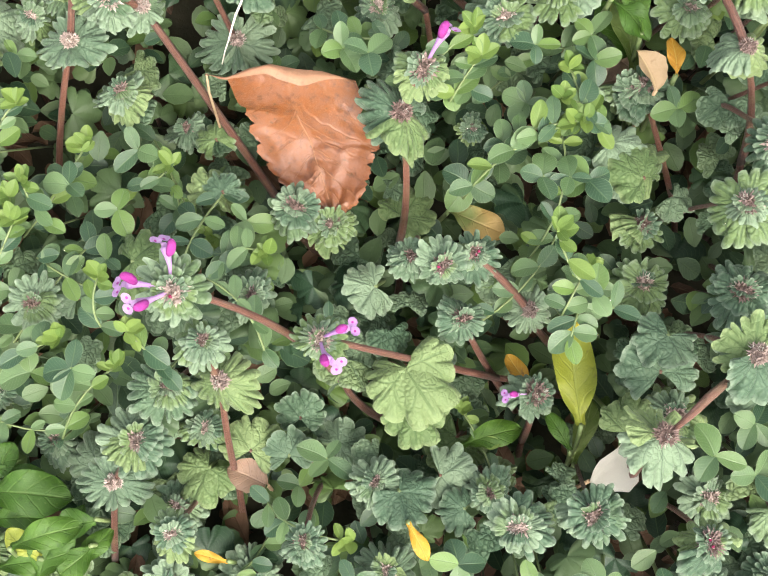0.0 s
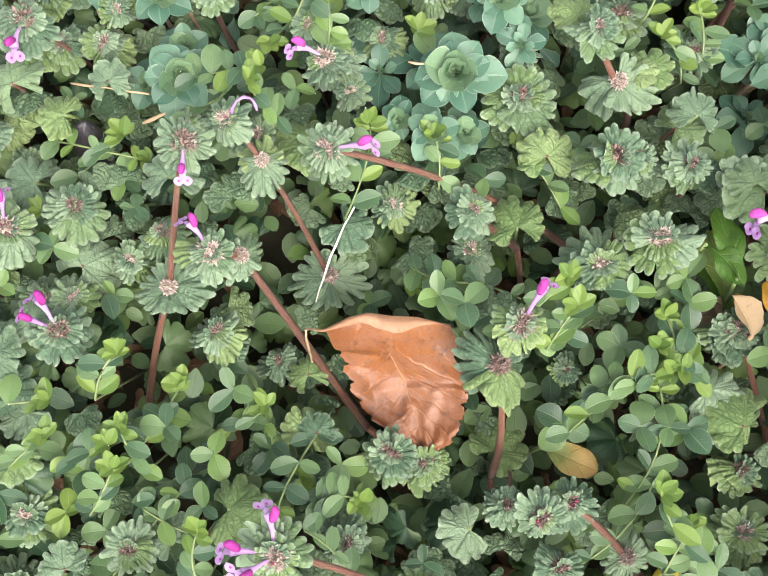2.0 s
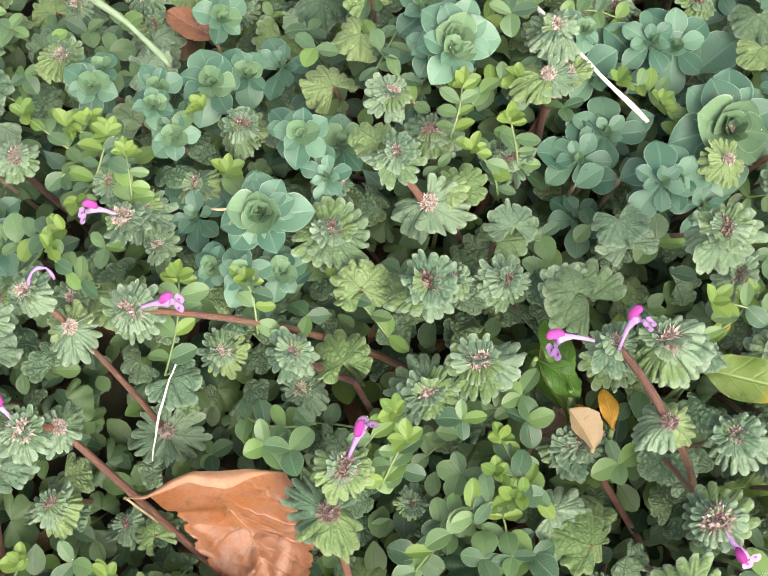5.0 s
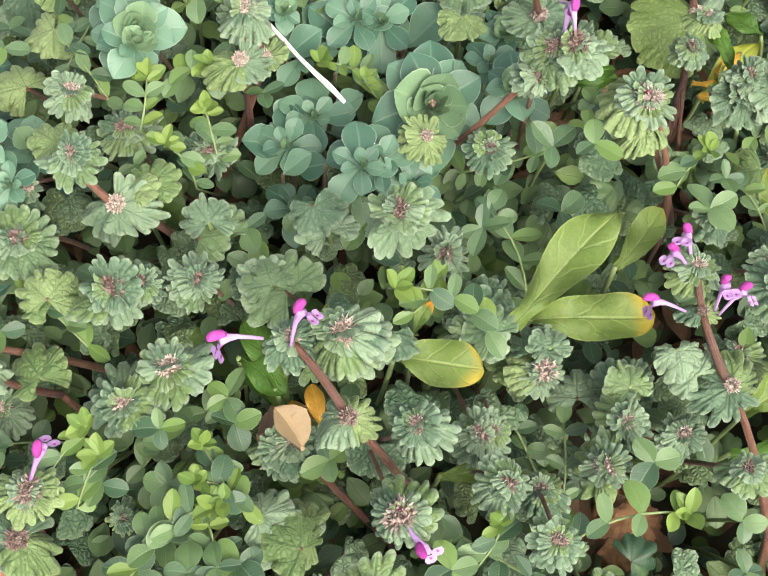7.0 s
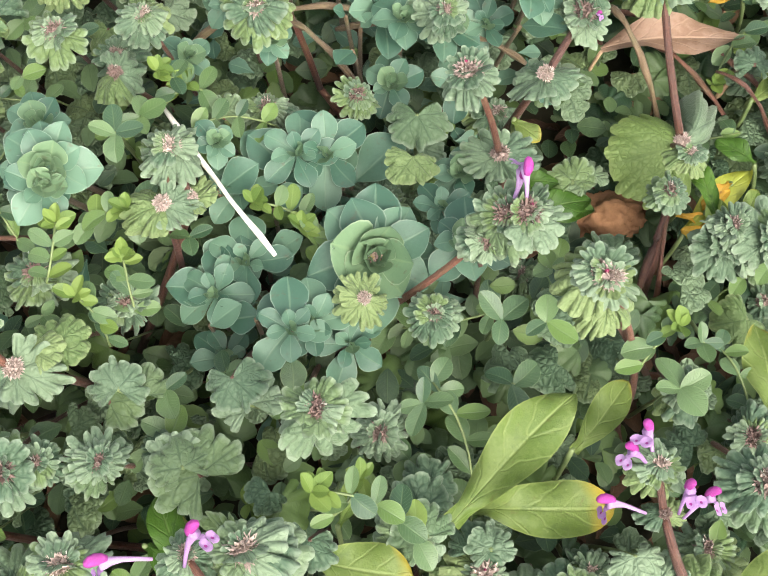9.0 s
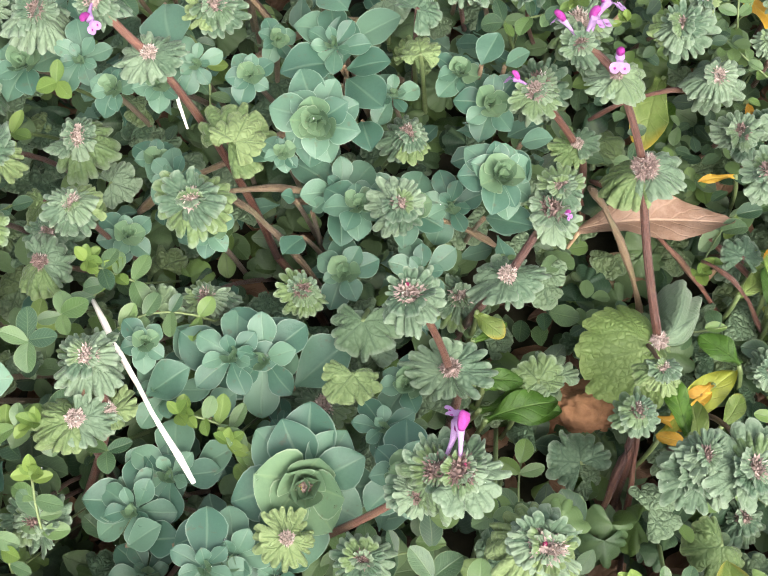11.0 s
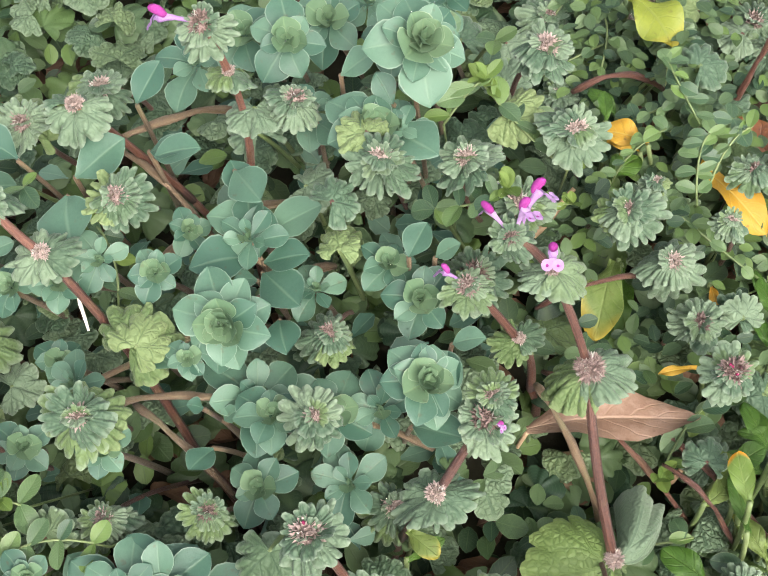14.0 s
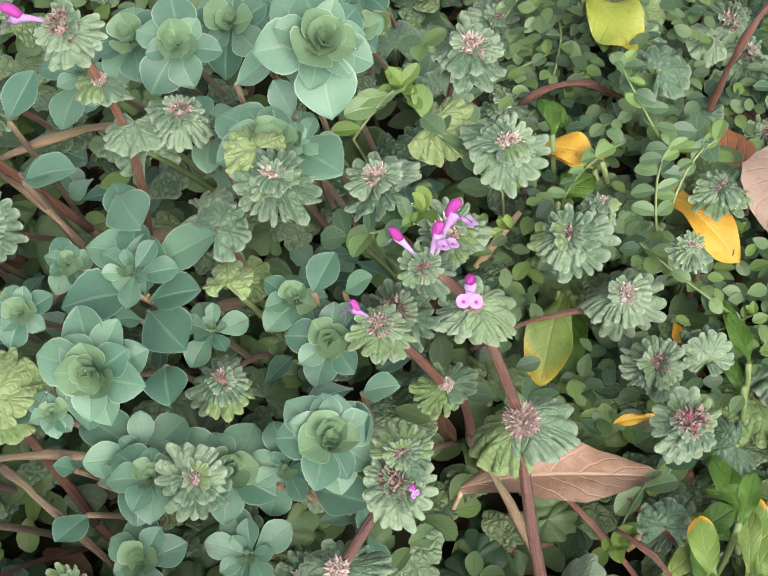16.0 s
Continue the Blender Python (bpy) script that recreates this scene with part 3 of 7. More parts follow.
def flower_to(parent, base, tip, lip):
    """A flower from its base to the tip of its hood, both in the world, with the lip turned towards the direction given."""
    base, tip = Vector(base), Vector(tip)
    z = (tip - base).normalized()
    x = Vector(lip).cross(z).normalized()
    turn = Matrix((x, z.cross(x), z)).transposed().to_4x4()
    tube = part("flower", FLOWER_TUBE, parent, Matrix.Translation(base - parent.matrix_world.translation) @ turn @ Matrix.Scale((tip - base).length / 1.05, 4), "purple henbit flower with magenta hood")
    part("hood", FLOWER_HOOD, tube)
    part("lip", FLOWER_LIP, tube)


def stem_to(parent, top, foot, thick, mat, sag=(0, 0, 0), name="stem", ridge=0.2, sides=8):
    """A stem in the parent's own space, from foot to top."""
    path = bend(foot, top, sag)
    n = len(path)
    return part(name, tube_mesh(name, path, [thick * (1.15 - 0.3 * i / n) for i in range(n)], mat, sides, ridge), parent)


def whorl(parent, at, size, turn, r, pale=0.0, lower=2, upper=2, flat=0.0, flowers=(), bud=0, wide=1.0, tuft=1.0):
    """One ring of a henbit: lower leaves, a smaller upper pair set crosswise, the calyces and the flowers."""
    at = Vector(at)
    for k in range(lower):
        me = r.choice(FAN_PALE if r.random() < pale else FAN)
        az = turn + k * 360 / max(lower, 1) + r.uniform(-12, 12)
        part("leaf", me, parent, leafed(az, r.uniform(-36, 4) + flat, r.uniform(-24, 24), size * r.uniform(0.95, 1.25), at, wide))
    for k in range(upper):
        me = r.choice(FAN_PALE if r.random() < pale * 0.5 else FAN)
        az = turn + 90 + k * 360 / max(upper, 1) + r.uniform(-15, 15)
        part("leaf", me, parent, leafed(az, r.uniform(8, 38) + flat, r.uniform(-16, 16), size * r.uniform(0.66, 0.86), at + Vector((0, 0, size * 0.16))))
    for k in range(upper):
        az = turn + 40 + k * 360 / max(upper, 1) + r.uniform(-15, 15)
        part("leaf", r.choice(FAN), parent, leafed(az, r.uniform(38, 62) + flat, r.uniform(-10, 10), size * r.uniform(0.42, 0.56), at + Vector((0, 0, size * 0.24))))
    if tuft:
        part("calyx_tuft", r.choice(CALYX_MESH), parent, Matrix.Translation(at + Vector((0, 0, size * 0.16))) @ Matrix.Rotation(r.uniform(0, 6), 4, "Z") @ Matrix.Scale(size * r.uniform(1.35, 1.65) * tuft, 4), "reddish hairy calyces")["kind"] = "stuff"
    for az, lean_f, ln in flowers:
        flower(parent, at + Vector((0, 0, size * 0.2)), az, lean_f, ln, r.uniform(-40, 40))
    for k in range(bud):
        a = r.uniform(0, 6.28)
        part("bud", BUD_MESH, parent, Matrix.Translation(at + Vector((math.cos(a) * size * 0.14, math.sin(a) * size * 0.14, size * 0.3))) @ Matrix.Rotation(r.uniform(-0.4, 0.4), 4, "X") @ Matrix.Scale(size * 0.32, 4), "dark red bud")


TAKEN = []
STEMS = []
SPURGES = []
OPEN = []


def henbit(x, y, z, size=0.0105, turn=0, nodes=(), foot=None, flowers=(), bud=0, pale=0.12, lower=2, upper=2, tilt=None, thick=0.0010, tuft=1.0, label=""):
    """A henbit shoot: its head at (x, y, z), further rings of leaves down its stem (x, y, z, size, turn), and the foot of the stem."""
    r = random.Random(int(x * 9000) * 31 + int(y * 9000))
    words = label or ("flowering henbit shoot with purple flowers over scalloped leaves" if flowers else "henbit shoot with a whorl of scalloped crinkled leaves")
    plant = thing("henbit", words, "henbit", "henbit shoots in the ground cover", at=(x, y, 0))
    here = Vector((x, y, 0))
    top = Vector((0, 0, z))
    stops = [top] + [Vector(n[:3]) - here for n in nodes]
    last = stops[-1]
    low = Vector(foot) - here if foot else Vector((last.x + r.uniform(-0.009, 0.009), last.y + last.z * r.uniform(0.15, 0.5), 0.0))
    stops.append(low)
    if low.z > 0.006:
        stops.append(Vector((low.x + 0.5 * (low.x - last.x), low.y + 0.5 * (low.y - last.y), -0.002)))
    for a, b in zip(stops, stops[1:] if foot else stops[1:-1]):
        for k in range(6):
            w = here + a.lerp(b, (k + 0.5) / 6)
            STEMS.append((w.x, w.y, w.z, 0.0045))
            OPEN.append((w.x, w.y, w.z, 0.0035))
    for k, (a, b) in enumerate(zip(stops, stops[1:])):
        bow = (a - b).length * 0.05
        stem_to(plant, a, b, (thick if foot else thick * 0.72) * (1 + 0.12 * k), STEM, (r.uniform(-bow, bow), r.uniform(-bow, bow), bow))
    turned = Euler((radians(r.uniform(-14, 14)), radians(r.uniform(-14, 14)), 0)).to_matrix().to_4x4() if tilt is None else Euler((radians(tilt[0]), radians(tilt[1]), 0)).to_matrix().to_4x4()
    head = part("head", None, plant, Matrix.Translation(top - Vector((0, 0, size * 0.15))) @ turned)
    head.empty_display_size = 0.003
    whorl(head, (0, 0, 0), size, turn, r, pale, lower, upper, 0, flowers, bud, tuft=tuft * (1.25 if flowers or bud else 1))
    TAKEN.append((x, y, z, size))
    OPEN.append((x, y, z, size * 0.8))
    for (nx, ny, nz, s, t) in nodes:
        whorl(plant, Vector((nx, ny, nz)) - here, s, t, r, max(pale, 0.22), 2, 0, 8, wide=0.74, tuft=0.7)
        TAKEN.append((nx, ny, nz, s))
        OPEN.append((nx, ny, nz, s * 0.8))
    return plant


def henbit_leaf(x, y, z, size=0.009, az=0, pale=False):
    """One lower henbit leaf, rounder and longer-stalked, its middle at (x, y, z)."""
    r = random.Random(int(x * 9000) * 29 + int(y * 9000))
    plant = thing("henbit_leaf", "single scalloped henbit leaf on a thin stalk", "leaf", "henbit leaves in the ground cover", at=(x, y, 0))
    a = radians(az)
    d = Vector((-math.sin(a), math.cos(a), 0))
    base = Vector((0, 0, z)) - d * size * 0.45
    part("leaf", r.choice(FAN_ROUND_PALE if pale else FAN_ROUND), plant, leafed(az, r.uniform(-6, 12), r.uniform(-12, 12), size * 1.12, base))
    stem_to(plant, base, (base.x - 0.6 * d.x * size + r.uniform(-0.004, 0.004), base.y + z * r.uniform(0.15, 0.45), -0.002), 0.0007, STEM_GREEN if r.random() < 0.6 else STEM, (0, 0, 0.003), "stalk", 0.0, 5)
    TAKEN.append((x, y, z, size * 0.8))
    OPEN.append((x, y, z, size * 0.7))
    return plant


FAN_ROUND = [fan_leaf("henbit_leaf", HENBIT, 138, 11, 0.10, 0.16 + 0.08 * i, 61 + i, deep=0.22) for i in range(4)]
FAN_ROUND_PALE = [fan_leaf("henbit_leaf", HENBIT_PALE, 138, 11, 0.10, 0.18 + 0.1 * i, 71 + i, deep=0.21) for i in range(3)]


def spurge(x, y, z, size=0.016, turn=0, rings=3, foot=None, tilt=(0, 0), open_eye=False):
    """A spurge rosette: rings of smooth blue-green leaves, broad and spread below, small and upright at the centre."""
    r = random.Random(int(x * 9000) * 17 + int(y * 9000))
    plant = thing("spurge", "blue-green spurge rosette of smooth rounded leaves", "spurge", "spurge rosettes in the ground cover", at=(x, y, 0))
    top = Vector((0, 0, z))
    f = Vector((foot[0] - x, foot[1] - y, foot[2])) if foot else Vector((r.uniform(-0.010, 0.010), z * r.uniform(0.2, 0.45), 0))
    stem_to(plant, top - Vector((0, 0, size * 0.32)), f, 0.0008, STEM_TAN, (0, 0, 0.003))
    head = part("rosette", None, plant, Matrix.Translation(top) @ Euler((radians(tilt[0] + (r.uniform(12, 28) if rings > 2 else r.uniform(0, 24))), radians(tilt[1] + r.uniform(-13, 13)), radians(turn))).to_matrix().to_4x4())
    head.empty_display_size = 0.003
    TAKEN.append((x, y, z, size))
    OPEN.append((x, y, z - size * 0.3, size * 0.8))
    SPURGES.append((x, y))
    # leaves in one spiral: wide and spread at the foot, short and upright round the eye
    count = {1: 12, 2: 15}.get(rings, 24)
    for k in range(count):
        w = k / (count - 1)
        inner = w > (0.75 if rings == 1 else 0.45)
        me = r.choice(SPURGE_INNER if inner else SPURGE_LONG if rings == 1 else SPURGE_LEAF)
        long = (1.0 - 0.80 * w**0.85) * r.uniform(0.86, 1.12)
        up = (-4 + 70 * w**1.15 if rings > 1 else 4 + 62 * w**1.3) + r.uniform(-9, 9)
        root = Matrix.Rotation(radians(k * 137.5), 3, "Z") @ Vector((0, size * 0.12 * w * (1 - w) * 2, size * (0.22 * w - 0.25)))
        part("leaf", me, head, leafed(k * 137.5 + r.uniform(-12, 12), up, r.uniform(-12, 12), size * long, root))
    if open_eye:
        part("flower_head", CALYX_GREEN, head, Matrix.Translation((0, 0, -size * 0.02)) @ Matrix.Scale(size * 0.17, 4), "tiny yellow-green flower head")
    return plant


CALYX_GREEN = cone_cluster("flower_head", EYE_YELLOW, 11, 9, long=0.6, thick=0.2, spread=60)


def spurge_leaf(base, tip):
    """One smooth spurge leaf on a thin stalk, lying from base to tip."""
    base, tip = Vector(base), Vector(tip)
    r = random.Random(int(base.x * 9000) * 19 + int(base.y * 9000))
    plant = thing("spurge_leaf", "single smooth blue-green spurge leaf on a stalk", "leaf", "spurge leaves in the ground cover", at=(base.x, base.y, 0))
    run = tip - base
    az = math.degrees(math.atan2(-run.x, run.y))
    rise = math.degrees(math.atan2(run.z, math.hypot(run.x, run.y)))
    part("blade", r.choice(SPURGE_LEAF), plant, leafed(az, rise + 8, r.uniform(-14, 14), run.length, (0, 0, base.z)))
    stem_to(plant, Vector((0, 0, base.z)), Vector((-0.5 * run.x, -0.5 * run.y + 0.2 * base.z, -0.002)), 0.0007, STEM_TAN, (0, 0, 0.003), "stalk", 0.0, 5)
    mid = base + run * 0.55
    TAKEN.append((mid.x, mid.y, mid.z, run.length * 0.42))
    OPEN.append((mid.x, mid.y, mid.z, run.length * 0.4))
    return plant


def clover(x, y, z, az=0, long=0.04, pairs=5, size=0.0068, young=1, lean=25, tilt=None):
    """A trailing medick or clover sprig: a thin green stalk with paired oval leaflets and a yellow-green tip."""
    r = random.Random(int(x * 9000) * 13 + int(y * 9000))
    plant = thing("clover", "clover sprig with paired oval green leaflets", "clover", "clover sprigs in the ground cover", at=(x, y, 0))
    a = radians(az)
    TAKEN.append((x, y, z, size))
    tip = Vector((0, 0, z))
    low = Vector((-math.sin(a) * -long, -math.cos(a) * long, max(0.004, z - long * math.tan(radians(lean)))))
    path = bend(low, tip, (r.uniform(-0.14, 0.14) * long, r.uniform(-0.14, 0.14) * long, 0.14 * long))
    root = Vector((low.x, low.y + 0.4 * low.z, -0.002))
    part("stalk", tube_mesh("stalk", [root, root.lerp(low, 0.6)] + path, [0.00032] * (len(path) + 2), STEM_GREEN, 5), plant)
    for k in range(pairs):
        f = 0.12 + 0.80 * k / max(pairs - 1, 1)
        i = min(int(f * 7), 6)
        p = path[i].lerp(path[i + 1], f * 7 - i)
        last = k == pairs - 1 and young
        for s in (-1, 1):
            me = r.choice(CLOVER_TIP if last or (young and r.random() < 0.12) else CLOVER_LEAF)
            sz = size * (0.75 if last else r.uniform(0.8, 1.25))
            part("leaflet", me, plant, leafed(-az + s * r.uniform(50, 85), r.uniform(-8, 25), r.uniform(-20, 20), sz, p))
    if young:
        for k in range(3 + young):
            part("leaflet", r.choice(CLOVER_TIP), plant, leafed(-az + (k - 1.5) * 48 + r.uniform(-10, 10), r.uniform(15, 60), r.uniform(-15, 15), size * r.uniform(0.6, 0.95), tip))
    else:
        part("leaflet", r.choice(CLOVER_LEAF), plant, leafed(-az + r.uniform(-15, 15), r.uniform(0, 20), 0, size, tip))
    return plant


def trefoil(x, y, z, turn=0, size=0.009, young=False, count=3, flat=8, foot=None):
    """A leaf of three or four oval leaflets on a thin stalk."""
    r = random.Random(int(x * 9000) * 11 + int(y * 9000))
    plant = thing("clover", "clover leaf of a few oval leaflets on a thin stalk", "clover", "clover sprigs in the ground cover", at=(x, y, 0))
    TAKEN.append((x, y, z, size))
    low = Vector((foot[0] - x, foot[1] - y, foot[2])) if foot else Vector((r.uniform(-0.012, 0.012), z * r.uniform(0.1, 0.5), -0.002))
    stem_to(plant, Vector((0, 0, z)), low, 0.0006, STEM_GREEN, (0, 0, 0.004), "stalk", 0.0, 5)
    for k in range(count):
        me = r.choice(CLOVER_TIP if young else CLOVER_LEAF)
        part("leaflet", me, plant, leafed(turn + k * 360 / count + r.uniform(-22, 22), r.uniform(-22, 26) + flat, r.uniform(-24, 24), size * r.uniform(0.72, 1.15), (0, 0, z), 1.1))
    return plant


def great_leaf(x, y, z, size, az, elev, roll, words, seed, spread=118, droop=0.2, lobes=18, mat=HENBIT_FRESH, deep=0.09):
    """A large fresh henbit leaf on the lowest node of a flowering stem; (x, y, z) is where it clasps the stem."""
    plant = thing("henbit_leaf", words, "henbit", "henbit leaves in the ground cover", at=(x, y, 0))
    me = fan_leaf("blade", mat, spread, lobes, 0.16, droop, seed, deep=deep, step=4, rings=16, puff=0.25, heart=0.6, ribs=0.5)
    part("blade", me, plant, leafed(az, elev, roll, size, (0, 0, z)))
    part("stalk", tube_mesh("stalk", bend((0.001, -0.002, -0.002), (0, 0, z), (0, 0.001, 0)), [0.0008] * 8, STEM_GREEN, 6), plant)
    a = radians(az)
    for k in (0.3, 0.75):
        TAKEN.append((x - math.sin(a) * size * k, y + math.cos(a) * size * k, z, size * 0.6))
        OPEN.append((x - math.sin(a) * size * k, y + math.cos(a) * size * k, z - 0.004, size * 0.6))
    return plant


def broad(x, y, z, az, long=0.05, kind=0, elev=8, roll=0, wide=1.0, label=""):
    """A smooth strap-shaped leaf rising from the ground, its base at (x, y, z)."""
    words = label or ("broad light-green leaf with a yellowing tip", "broad glossy green leaf low in the clover", "small yellowed leaf among green ones", "smooth yellow-green leaf with an uneven edge", "smooth green leaf with a bright orange tip", "broad blunt light-green leaf with a pale midrib", "broad leaf withered from green to pale tan")[kind]
    plant = thing("broad_leaf", words, "leaf", "broad leaves among the clover", at=(x, y, 0))
    mid = radians(az)
    TAKEN.append((x - math.sin(mid) * long * 0.5, y + math.cos(mid) * long * 0.5, z, long * 0.4))
    for k in (0.3, 0.7):
        OPEN.append((x - math.sin(mid) * long * k, y + math.cos(mid) * long * k, z, long * 0.30))
        TAKEN.append((x - math.sin(mid) * long * k, y + math.cos(mid) * long * k, z, long * 0.36))
    part("blade", BROAD_LEAF[kind][int(x * 7000) % 3], plant, leafed(az, elev, roll, long, (0, 0, z), wide))
    part("stalk", tube_mesh("stalk", bend((math.sin(mid) * long * 0.45, -math.cos(mid) * long * 0.45, -0.003), (0, 0, z + 0.0005), (0.001, 0, 0.002)), [0.0007] * 8, STEM_GREEN, 6), plant)
    return plant

# ---- ground ----


def ground_mesh():
    n, half = 90, 0.45
    rows, uvs = [], []
    for j in range(n + 1):
        row, uv = [], []
        for i in range(n + 1):
            x, y = 0.10 - half + 2 * half * i / n, 0.18 - half + 2 * half * j / n
            z = -0.004 + 0.006 * noise.noise((x * 22, y * 22, 0)) + 0.003 * noise.noise((x * 90, y * 90, 3))
            row.append((x, y, z))
            uv.append((i / n, j / n))
        rows.append(row)
        uvs.append(uv)
    # out to the horizon
    far = 60.0
    for row in rows:
        row.insert(0, (-far, row[0][1], -0.004))
        row.append((far, row[-1][1], -0.004))
    rows.insert(0, [(p[0], -far, -0.004) for p in rows[0]])
    rows.append([(p[0], far, -0.004) for p in rows[-1]])
    uvs = [[(0.5, 0.5)] * len(rows[0]) for _ in rows]
    return grid_mesh("ground", rows, uvs, SOIL_SHADED)


tagged(new("ground", ground_mesh()), "soil under the ground cover, coloured near-black for the shade in the gaps", "ground", kind="structure")


def many(name, templates, count, place, mat, label, category):
    """Many small leaves joined into one mesh: place(k, r) gives a matrix for each."""
    r = random.Random(len(name) * 101)
    verts, faces, uvs, base = [], [], [], 0
    data = []
    for me in templates:
        v = np.array([tuple(p.co) for p in me.vertices])
        f = [tuple(p.vertices) for p in me.polygons]
        u = np.zeros((len(v), 2))
        for loop, d in zip(me.loops, me.uv_layers[0].data):
            u[loop.vertex_index] = d.uv
        data.append((v, f, u))
    for k in range(count):
        m = place(k, r)
        if m is None:
            continue
        v, f, u = data[k % len(data)]
        a = np.array(m)
        verts.append(v @ a[:3, :3].T + a[:3, 3])
        uvs.append(u)
        faces += [tuple(i + base for i in q) for q in f]
        base += len(v)
    me = bpy.data.meshes.new(name)
    me.from_pydata(np.concatenate(verts).tolist(), [], faces)
    layer = me.uv_layers.new(name="UVMap")
    allu = np.concatenate(uvs)
    idx = np.zeros(len(me.loops), dtype=np.int32)
    me.loops.foreach_get("vertex_index", idx)
    layer.data.foreach_set("uv", allu[idx].ravel())
    me.polygons.foreach_set("use_smooth", [True] * len(me.polygons))
    me.materials.append(mat)
    return tagged(new(name, me), label, category, kind="stuff")



# ---- plants, as they stand ----
clover(0.0982, -0.0038, 0.0792, az=165, long=0.018, young=0)
clover(0.1592, 0.1305, 0.0770, az=18, long=0.032, young=0)
clover(0.0932, 0.0816, 0.0626, az=-59, long=0.033, young=0)
clover(0.2395, 0.3366, 0.0612, az=33, long=0.017, young=0, size=0.0046)
clover(0.2476, 0.3355, 0.0480, az=-73, long=0.017, young=0, size=0.0046)
clover(0.2619, 0.3228, 0.0531, az=-36, long=0.017, young=0, size=0.0046)
clover(0.2350, 0.3252, 0.0356, az=1, long=0.017, young=0, size=0.0046)
clover(0.1764, 0.1519, 0.0679, az=-88, long=0.029, young=0)
clover(0.2511, 0.3197, 0.0539, az=-9, long=0.017, young=0, size=0.0046)
clover(0.2407, 0.3235, 0.0491, az=-49, long=0.017, young=0, size=0.0046)
henbit(-0.0074, 0.1120, 0.0826, 0.0053, 132)
henbit(0.0653, 0.0538, 0.0572, 0.0053, 140)
henbit(-0.0813, 0.1315, 0.0654, 0.0057, 95)
henbit(0.0340, 0.0231, 0.0454, 0.0062, 58)
henbit(0.0548, 0.0131, 0.0638, 0.0065, 53)
henbit(0.0094, 0.0912, 0.0583, 0.0069, 66)
henbit(-0.0368, 0.0922, 0.0930, 0.0063, 21, nodes=[(-0.0263, 0.0866, 0.0828, 0.0095, 31), (-0.0048, 0.0693, 0.0474, 0.0115, 105)], bud=1)
henbit(-0.0226, 0.1288, 0.0838, 0.0067, 58)
henbit(-0.0146, 0.0447, 0.0354, 0.0070, 58)
henbit(0.0089, 0.1536, 0.0743, 0.0069, 95)
henbit(0.1571, 0.0695, 0.0894, 0.0060, 145)
henbit(0.0372, 0.1370, 0.0760, 0.0068, 132)
henbit(0.0853, 0.1496, 0.0725, 0.0069, 169)
henbit(0.0721, 0.1066, 0.0872, 0.0063, 68)
henbit(0.1588, 0.1447, 0.0858, 0.0063, 137)
henbit(0.2535, 0.1715, 0.0215, 0.0073, 68)
henbit(0.2252, 0.1973, 0.0629, 0.0059, 7)
henbit(0.2196, 0.1868, 0.0634, 0.0059, 44)
henbit(0.1987, 0.2371, 0.0773, 0.0060, 179)
henbit(0.0828, 0.1502, 0.0717, 0.0057, 44)
henbit(0.0714, 0.0162, 0.0652, 0.0071, 21, nodes=[(0.0899, 0.0070, 0.0535, 0.0092, 31)], foot=(0.1013, 0.0067, 0.0200), bud=2)
henbit(0.0313, 0.0866, 0.0784, 0.0071, 108, foot=(0.0463, 0.0868, 0.0550))
henbit(-0.0146, 0.1144, 0.0935, 0.0071, 137, flowers=[(108, 42, 0.0117)])
henbit(0.0335, 0.0805, 0.0636, 0.0074, 95)
henbit(-0.0528, 0.1366, 0.0780, 0.0075, 26, foot=(-0.0492, 0.1406, 0.0300), bud=1)
henbit(0.1381, 0.2105, 0.0660, 0.0067, 118)
henbit(0.2350, 0.2950, 0.0700, 0.0050, 40)
henbit(0.2540, 0.2910, 0.0600, 0.0055, 110)
henbit(0.1608, 0.2532, 0.0675, 0.0069, 78)
henbit(-0.0399, -0.0174, 0.0558, 0.0078, 159)
henbit(0.0370, -0.0155, 0.0749, 0.0074, 29, foot=(0.0870, -0.0085, 0.0300), flowers=[(-65, 49, 0.0113), (-141, 42, 0.0119)])
henbit(0.0090, -0.0240, 0.0839, 0.0071, 58, nodes=[(0.0146, -0.0309, 0.0728, 0.0101, 68)], foot=(0.0204, -0.0510, 0.0200))
henbit(0.0638, 0.0099, 0.0734, 0.0075, 16, bud=1)
henbit(0.0429, -0.0655, 0.0644, 0.0073, 66)
henbit(0.0716, -0.0000, 0.0607, 0.0078, 164, foot=(0.0910, -0.0095, 0.0150))
henbit(0.0947, -0.0155, 0.0553, 0.0078, 21, foot=(0.0989, -0.0227, 0.0150), flowers=[(108, 78, 0.0085)])
henbit(0.0584, -0.0458, 0.0492, 0.0078, 58)
henbit(0.0088, -0.0693, 0.0524, 0.0076, 169)
henbit(-0.0449, 0.0818, 0.0986, 0.0074, 90, nodes=[(-0.0450, 0.0513, 0.0676, 0.0108, 100)], foot=(-0.0546, 0.0261, 0.0040), flowers=[(-169, 78, 0.0108)])
henbit(0.0541, 0.1364, 0.0981, 0.0077, 58, nodes=[(0.0635, 0.1288, 0.0837, 0.0109, 68)], foot=(0.0736, 0.1381, 0.0300))
henbit(0.0511, 0.1577, 0.0915, 0.0080, 132)
henbit(0.0854, 0.1072, 0.0879, 0.0077, 26)
